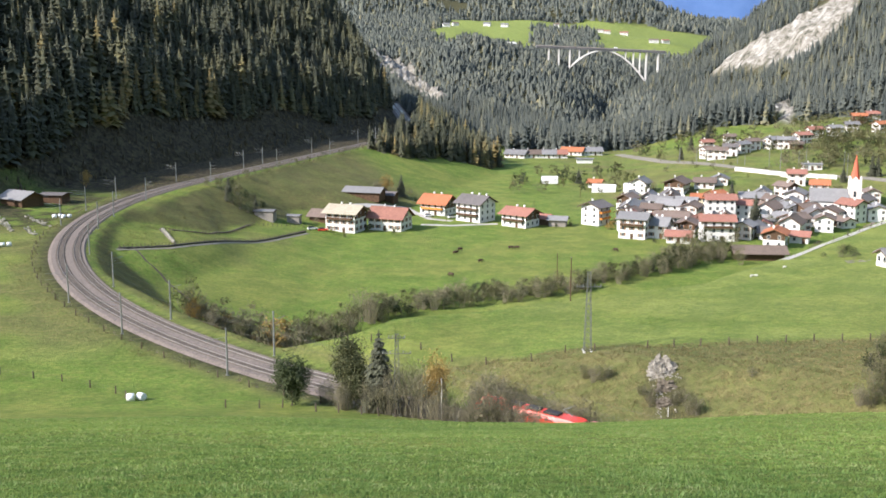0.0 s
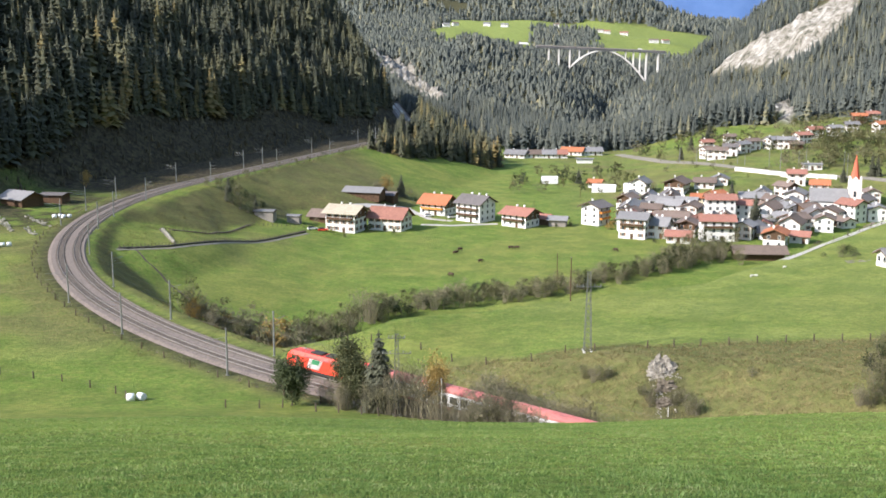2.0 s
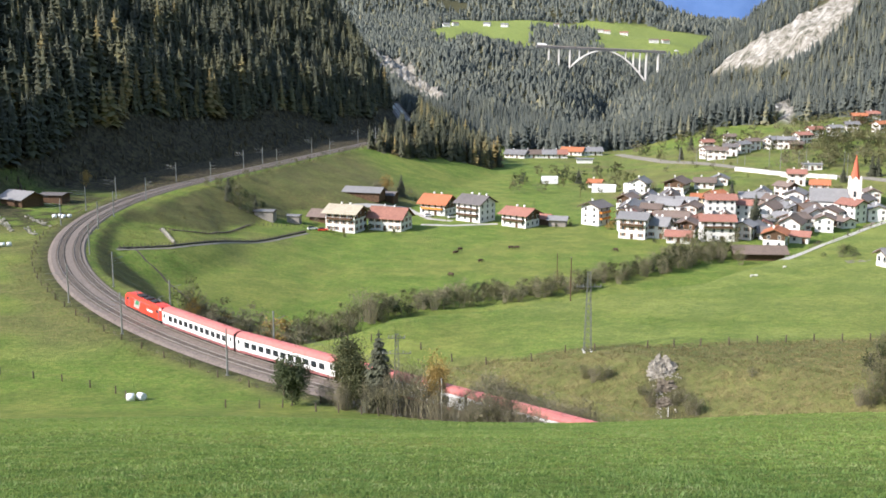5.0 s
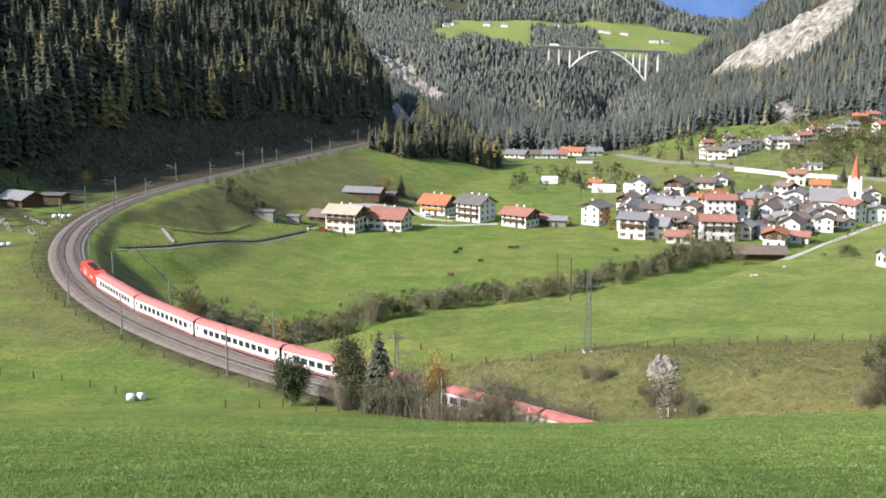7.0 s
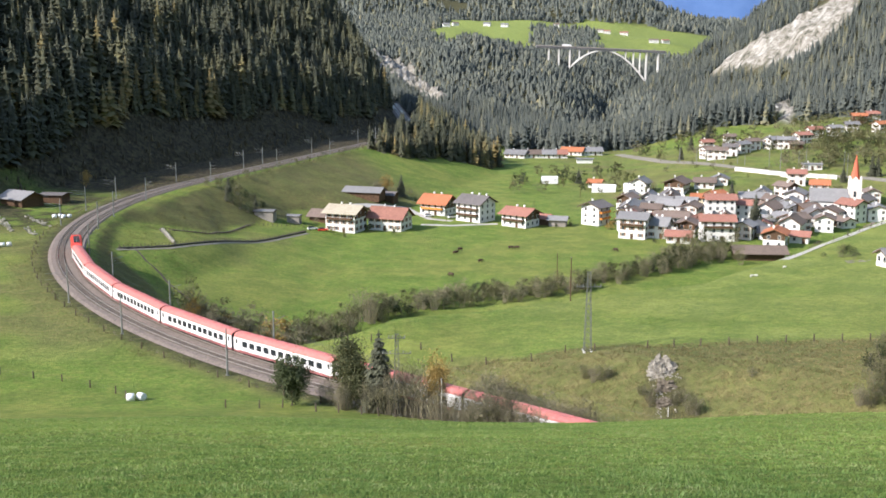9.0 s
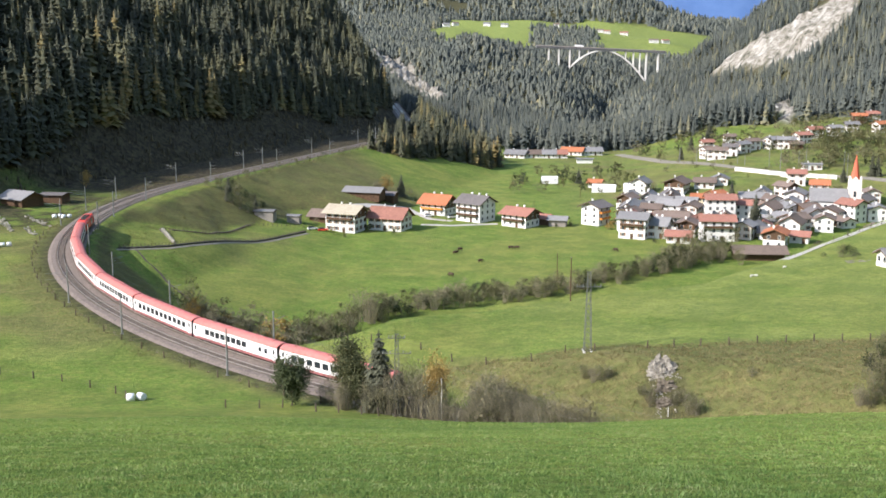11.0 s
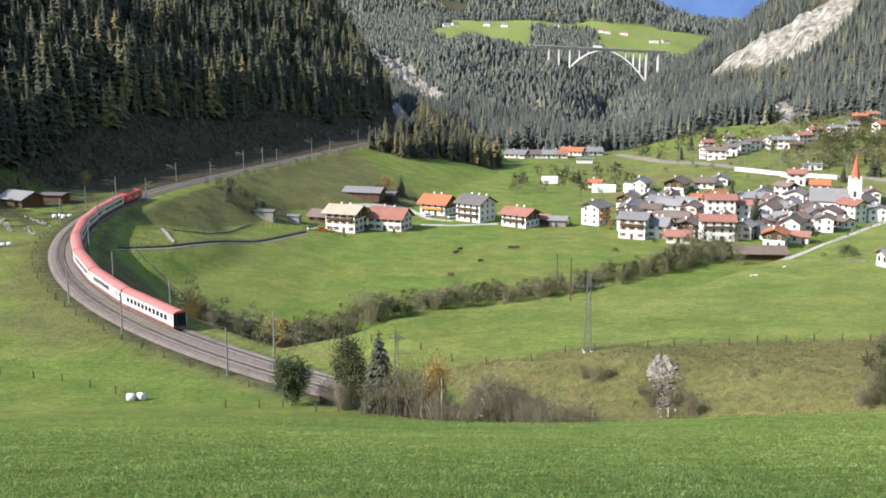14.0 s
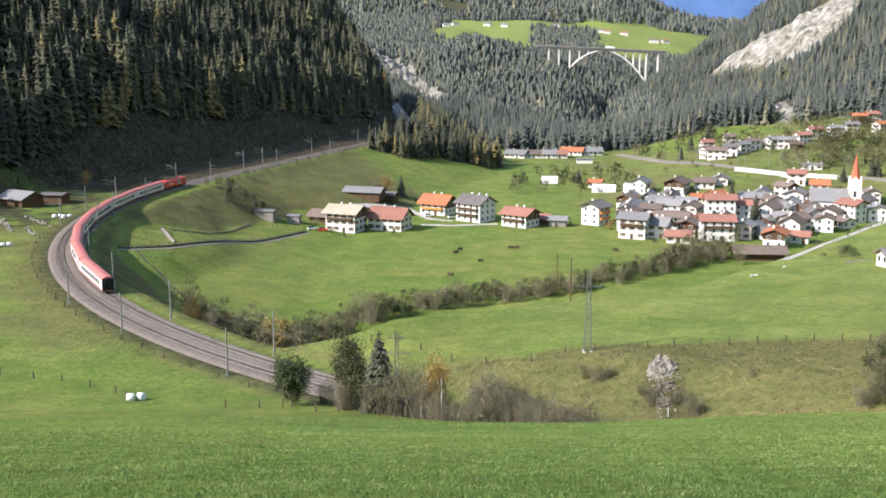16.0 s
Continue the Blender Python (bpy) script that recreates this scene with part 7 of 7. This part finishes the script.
rock_face(32.6, 153.4, 1.5, 0.9, 0.8, "low weathered rock with rubble at the foot of the bank", 8, 40, "brownrock")
stone_rows()


def round_bale(x, y, rz, label):
    bm = Shape()
    rings = [(-0.62, 0.5), (-0.58, 0.62), (0.0, 0.66), (0.58, 0.62), (0.62, 0.5)]
    bm.loft([[(q, r * math.cos(2 * math.pi * i / 18), 0.62 + r * 0.97 * math.sin(2 * math.pi * i / 18)) for i in range(18)] for q, r in rings])
    ob = tagged(new("silage_bale", bm.mesh("silage_bale", "wrap", smooth=True)), label, "bale", "silage bales")
    ob.matrix_world = Matrix.Translation((x, y, ground_z(x, y) - 0.05)) @ Matrix.Rotation(radians(rz), 4, "Z")


round_bale(-48.6, 162.6, 12, "white wrapped round silage bale in the pasture")
round_bale(-47.1, 163.2, -35, "white wrapped round silage bale in the pasture")
for i in range(9):
    round_bale(-121.5 - i * 1.45, 300.5 - i * 0.9, 35, "white wrapped bale in a row by the wall")
for i in range(4):
    round_bale(-127.0 + i * 1.5, 352.5 + (i % 2) * 1.2, 20 * i, "white wrapped bale near the shed")


# ---- grazing animals ----
def grazer(x, y, rz, mat, k, name, label):
    ob = thing(name, label, name, Matrix.Translation((x, y, ground_z(x, y) - 0.03)) @ Matrix.Rotation(radians(rz), 4, "Z") @ Matrix.Scale(k, 4), "grazing animals")
    b = Shape().loft([[(q, r * 0.9 * math.cos(2 * math.pi * i / 10), z + r * math.sin(2 * math.pi * i / 10)) for i in range(10)] for q, r, z in ((-0.95, 0.2, 1.05), (-0.8, 0.38, 1.0), (0.0, 0.44, 0.95), (0.7, 0.36, 1.02), (0.95, 0.18, 1.1))])
    part("body", b.mesh("body", mat, smooth=True), ob)
    h = Shape().loft([[(q, r * math.cos(2 * math.pi * i / 8), z + r * math.sin(2 * math.pi * i / 8)) for i in range(8)] for q, r, z in ((0.8, 0.2, 1.1), (1.15, 0.17, 0.85), (1.4, 0.15, 0.55), (1.6, 0.09, 0.4))])
    part("head", h.mesh("head", mat, smooth=True), ob)
    for q in (-0.7, 0.65):
        for w in (-0.22, 0.22):
            part("leg", Shape().tube((q, w, 0.9), (q, w, 0), 0.1, 0.06, n=6).mesh("leg", mat), ob)


grazer(4.4, 382.8, 20, "hide", 1.0, "cow", "dark brown cow grazing in the meadow")
grazer(6.2, 389.3, 200, "hide", 1.0, "cow", "dark brown cow grazing in the meadow")
grazer(24.8, 392.7, 10, "hide", 1.0, "cow", "dark brown cow grazing in the meadow")
grazer(27.1, 392.7, 170, "hide", 1.0, "cow", "dark brown cow grazing in the meadow")
grazer(12.8, 367.3, 30, "hide", 1.0, "cow", "dark brown cow grazing in the meadow")
grazer(2.6, 344.8, 150, "hide", 1.0, "cow", "dark brown cow grazing in the meadow")
grazer(62.6, 388.2, 140, "hide", 1.0, "cow", "dark brown cow grazing in the meadow")
grazer(71.1, 246.0, 20, "wool", 0.42, "sheep", "white sheep lying on the green knoll")
grazer(72.1, 246.0, 160, "wool", 0.42, "sheep", "white sheep lying on the green knoll")
grazer(81.9, 256.5, 10, "wool", 0.42, "sheep", "white sheep lying on the green knoll")


# ---- water trough, huts and other small things at the roadside ----
house(105.0, 250.5, 10, 5, 4.5, 1, "roof_grey", "small white hut with grey roof by the gravel road", chimneys=0, shutters=False, group="huts", over=0.8, pitch=0.5)
crag(100.7, 259.0, ground_z(100.7, 259.0) + 0.1, 4.2, 0.9, 0.45, "low stone heap beside the road", 9, 22)
shrub(101.1, 267.5, "green", 0.9, rng, "bushes beside the road")
shrub(99.7, 268.5, "olive", 0.7, rng, "bushes beside the road")
shrub(96.2, 271.0, "green", 0.32, rng, "bushes beside the road")
shrub(101.4, 264.0, "green", 0.7, rng, "bushes beside the road")


def parked_car(x, y, rz, mat, label):
    ob = thing("car", label, "car", Matrix.Translation((x, y, ground_z(x, y) + 0.12)) @ Matrix.Rotation(radians(rz), 4, "Z"), "parked cars")
    part("body", Shape().loft([[(q, w * s, z) for s, z in ((-1, 0.3), (1, 0.3), (1, h), (-1, h))] for q, w, h in ((-2.1, 0.75, 0.75), (-1.9, 0.85, 0.9), (0.9, 0.85, 0.9), (2.0, 0.75, 0.65))]).mesh("body", mat), ob)
    part("cabin", Shape().loft([[(q, 0.72 * s, z) for s, z in ((-1, 0.88), (1, 0.88), (0.85, h), (-0.85, h))] for q, h in ((-1.8, 0.95), (-1.3, 1.42), (0.2, 1.42), (0.95, 0.92))]).mesh("cabin", "glass"), ob)
    for q in (-1.3, 1.3):
        for w in (-0.8, 0.8):
            part("wheel", Shape().tube((q, w - 0.1, 0.3), (q, w + 0.1, 0.3), 0.32, n=12).mesh("wheel", "rubber"), ob)


parked_car(-51.5, 425.5, 20, "white", "white car parked in the farmyard")
parked_car(-47.5, 426.5, 10, "red", "red car parked in the farmyard")
parked_car(4.0, 466.0, 30, "white", "white car parked by the tall house")
parked_car(-6.0, 470.0, 10, "white", "white car parked by the orange roofed house")


def tent(x, y, rz, l, w, label):
    g = ground_z(x, y)
    sh = Shape().loft([[(q, yy, zz) for yy, zz in ((-w, -0.3), (w, -0.3), (w, 2.4), (0, 4.0), (-w, 2.4))] for q in (-l, l)])
    ob = tagged(new("tent_hall", sh.mesh("tent_hall", "fabric")), label, "tent", "tent halls")
    ob.matrix_world = Matrix.Translation((x, y, g)) @ Matrix.Rotation(radians(rz), 4, "Z")


tent(82.0, 552.0, -12, 6, 2.6, "long white tent hall at the village edge")
tent(96.0, 546.0, -12, 5, 2.6, "white tent hall at the village edge")
tent(58.0, 590.0, -5, 4.5, 2, "low white hall near the orange barriers")


# ---- far blue range behind the plateau ----
def blue_range():
    m, nt, b = node_mat("haze_blue_range")
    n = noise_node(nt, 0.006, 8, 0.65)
    # the blue of the distance haze is set as the slopes' base colour
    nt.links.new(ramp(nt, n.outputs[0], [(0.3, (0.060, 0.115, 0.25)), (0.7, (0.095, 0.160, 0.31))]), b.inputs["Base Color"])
    b.inputs["Roughness"].default_value = 1.0
    b.inputs["Specular IOR Level"].default_value = 0.0
    X, Y = np.meshgrid(np.linspace(-300, 3000, 90), np.linspace(4350, 4880, 24))
    Z = 20 + (Y - 4350) * 0.95 + 22 * wob(X, Y, 330, 71) + 8 * wob(X, Y, 90, 72)
    sh = Shape()
    ny, nx = X.shape
    sh.add(np.stack([X, Y, Z], -1).reshape(-1, 3), [(j * nx + i, j * nx + i + 1, (j + 1) * nx + i + 1, (j + 1) * nx + i) for j in range(ny - 1) for i in range(nx - 1)])
    me = sh.mesh("backdrop", smooth=True)
    me.materials.append(m)
    tagged(new("backdrop", me), "distant mountain range with haze put into its blue colour", "mountain", kind="structure")


blue_range()


# ---- meadow grass in front of the camera ----
def blades(name, x, y, h, w, lean_k, mat, label, rng, tone=None):
    n = len(x)
    z = land(x, y)
    a = rng.uniform(0, 6.28, n)
    ca, sa = np.cos(a), np.sin(a)
    lean = rng.normal(0, lean_k, (n, 2)) * h[:, None]
    v = np.empty((n, 3, 3))
    v[:, 0] = np.stack([x - ca * w, y - sa * w, z - 0.02], -1)
    v[:, 1] = np.stack([x + ca * w, y + sa * w, z - 0.02], -1)
    v[:, 2] = np.stack([x + lean[:, 0], y + lean[:, 1], z + h], -1)
    me = bpy.data.meshes.new(name)
    me.vertices.add(n * 3)
    me.vertices.foreach_set("co", v.ravel())
    me.loops.add(n * 3)
    me.loops.foreach_set("vertex_index", np.arange(n * 3))
    me.polygons.add(n)
    me.polygons.foreach_set("loop_start", np.arange(0, n * 3, 3))
    me.update(calc_edges=True)
    if tone is not None:
        at = me.attributes.new("tint", "FLOAT", "POINT")
        at.data.foreach_set("value", np.repeat(tone, 3).astype(np.float32))
    me.materials.append(M[mat])
    tagged(new(name, me), label, "grass", kind="stuff")


def meadow_grass():
    rng = np.random.RandomState(81)
    n = 230000
    y = 13 + 112 * rng.rand(n) ** 1.7
    x = rng.uniform(-0.47, 0.47, n) * (y + 4)
    keep = wob(x, y, 3.1, 83) + wob(x, y, 1.1, 84) + rng.normal(0, 0.5, n) > -0.25
    x, y = x[keep], y[keep]
    h = rng.uniform(0.02, 0.06, len(x)) * (1 + 0.006 * y) * (0.85 + 0.3 * wob(x, y, 4, 82))
    blades("grass", x, y, h, 0.008 + 0.0005 * y, 0.9, "grass", "short green meadow grass on the hillside", rng)
    # thicker clumps in the sward
    n = 80000
    y = 13 + 125 * rng.rand(n) ** 1.45
    x = rng.uniform(-0.47, 0.47, n) * (y + 4)
    keep = 0.8 * wob(x, y, 1.9, 93) + 0.6 * wob(x, y, 7.0, 94) + rng.normal(0, 0.5, n) > 0.0
    x, y = x[keep], y[keep]
    size = rng.uniform(0.028, 0.075, len(x)) * (1 + 0.006 * y)
    tone = np.clip(rng.normal(0.58, 0.25, len(x)) + 0.2 * wob(x, y, 5, 95), 0, 1)
    k = 7
    gx, gy = np.repeat(x, k) + rng.normal(0, 1, len(x) * k) * np.repeat(size, k) * 0.8, np.repeat(y, k) + rng.normal(0, 1, len(x) * k) * np.repeat(size, k) * 0.8
    blades("grass_clumps", gx, gy, np.repeat(size, k) * rng.uniform(0.5, 1.1, len(gx)), np.repeat(size, k) * 0.26, 0.55, "clump", "thick clumps of meadow grass and clover", rng, np.repeat(tone, k))
    # tussocks on the dry bank across the cutting
    n = 70000
    x, y = rng.uniform(-6, 76, n), rng.uniform(130, 176, n)
    d = track_off(x, y)
    keep = (d < -9) & (y < 174) & (wob(x, y, 4, 85) + wob(x, y, 1.7, 86) + rng.normal(0, 0.4, n) > 0.0)
    x, y = x[keep], y[keep]
    blades("bank_grass", x, y, rng.uniform(0.1, 0.32, len(x)), 0.07, 0.5, "tussock", "dry tussock grass on the bank", rng)

    # rough growth on the embankment, the mound and the pasture outside the bend
    n = 120000
    x, y = rng.uniform(-135, -20, n), rng.uniform(190, 470, n)
    d = track_off(x, y)
    keep = ((d < -7) & (d > -34) | (d > 9) & (d < 15) | (d > 15) & (x < -80) & (rng.rand(n) < 0.2)) & (wob(x, y, 9, 87) + rng.normal(0, 0.5, n) > 0)
    x, y = x[keep], y[keep]
    blades("embankment_growth", x, y, rng.uniform(0.1, 0.32, len(x)), 0.10, 0.7, "rough", "rough dry growth on the embankment slopes", rng)
    # taller tufts spread over the meadows
    n = 230000
    y = rng.uniform(185, 470, n)
    x = rng.uniform(-0.42, 0.46, n) * y
    d = track_off(x, y)
    keep = (np.abs(d) > 10) & ((d > 0) | (y > 176) & ((y < 225) | (bank_level(x, y, d, track_level(x, y)) < floor_level(x, y)))) & (wob(x, y, 6, 88) + wob(x, y, 17, 89) + rng.normal(0, 0.7, n) > 0.2)
    x, y = x[keep], y[keep]
    blades("meadow_tufts", x, y, rng.uniform(0.04, 0.11, len(x)), 0.14, 1.0, "meadow", "tufts of green meadow grass", rng)


meadow_grass()


def lorry(long):
    ob = thing("lorry" if long else "van", "white lorry on the motorway bridge" if long else "white van on the motorway bridge", "lorry" if long else "van")
    l = 7.5 if long else 3.2
    part("cargo_box", Shape().box(-l, -1.25, 0.9, l - 2.6, 1.25, 4.0 if long else 2.7).mesh("cargo_box", "white"), ob)
    part("cab", Shape().loft([[(x, y, z) for y, z in [(-1.2, 0.6), (1.2, 0.6), (1.2, t), (-1.2, t)]] for x, t in ((l - 2.5, 3.3 if long else 2.5), (l - 0.7, 3.2 if long else 2.3), (l, 1.7))]).mesh("cab", "white"), ob)
    for x in (-l + 1.2, -l + 2.6, l - 1.5) if long else (-l + 1.0, l - 1.2):
        for y in (-1.1, 1.1):
            part("wheel", Shape().tube((x, y - 0.15, 0.5), (x, y + 0.15, 0.5), 0.5, n=10).mesh("wheel", "rubber"), ob)
    return ob


LORRY, VAN = lorry(True), lorry(False)


def motions():
    front = 70.1
    lead = front
    for ob, half, base in TRAIN:
        mid = lead - half
        walk(ob, [(t * 0.5, vehicle_pose(mid + 20.04 * t * 0.5, base)) for t in range(33)])
        lead -= 2 * half + 0.12
    h = math.atan2(-30, 197)

    def on_bridge(q, lane):
        p = BRIDGE(q)
        return Matrix.Translation((p.x, p.y + lane, p.z + 0.02)) @ Matrix.Rotation(h, 4, "Z") @ pose(0, 0, 0, 0, 2.6, 0)

    walk(LORRY, [(t, on_bridge(-0.196 + 0.0483 * t, -3)) for t in (0.0, 4.0, 8.0, 12.0, 16.0)])
    walk(VAN, [(t, on_bridge(0.62 + 0.093 * t, -3)) for t in (0.0, 4.0, 8.0, 12.0, 16.0)])


motions()
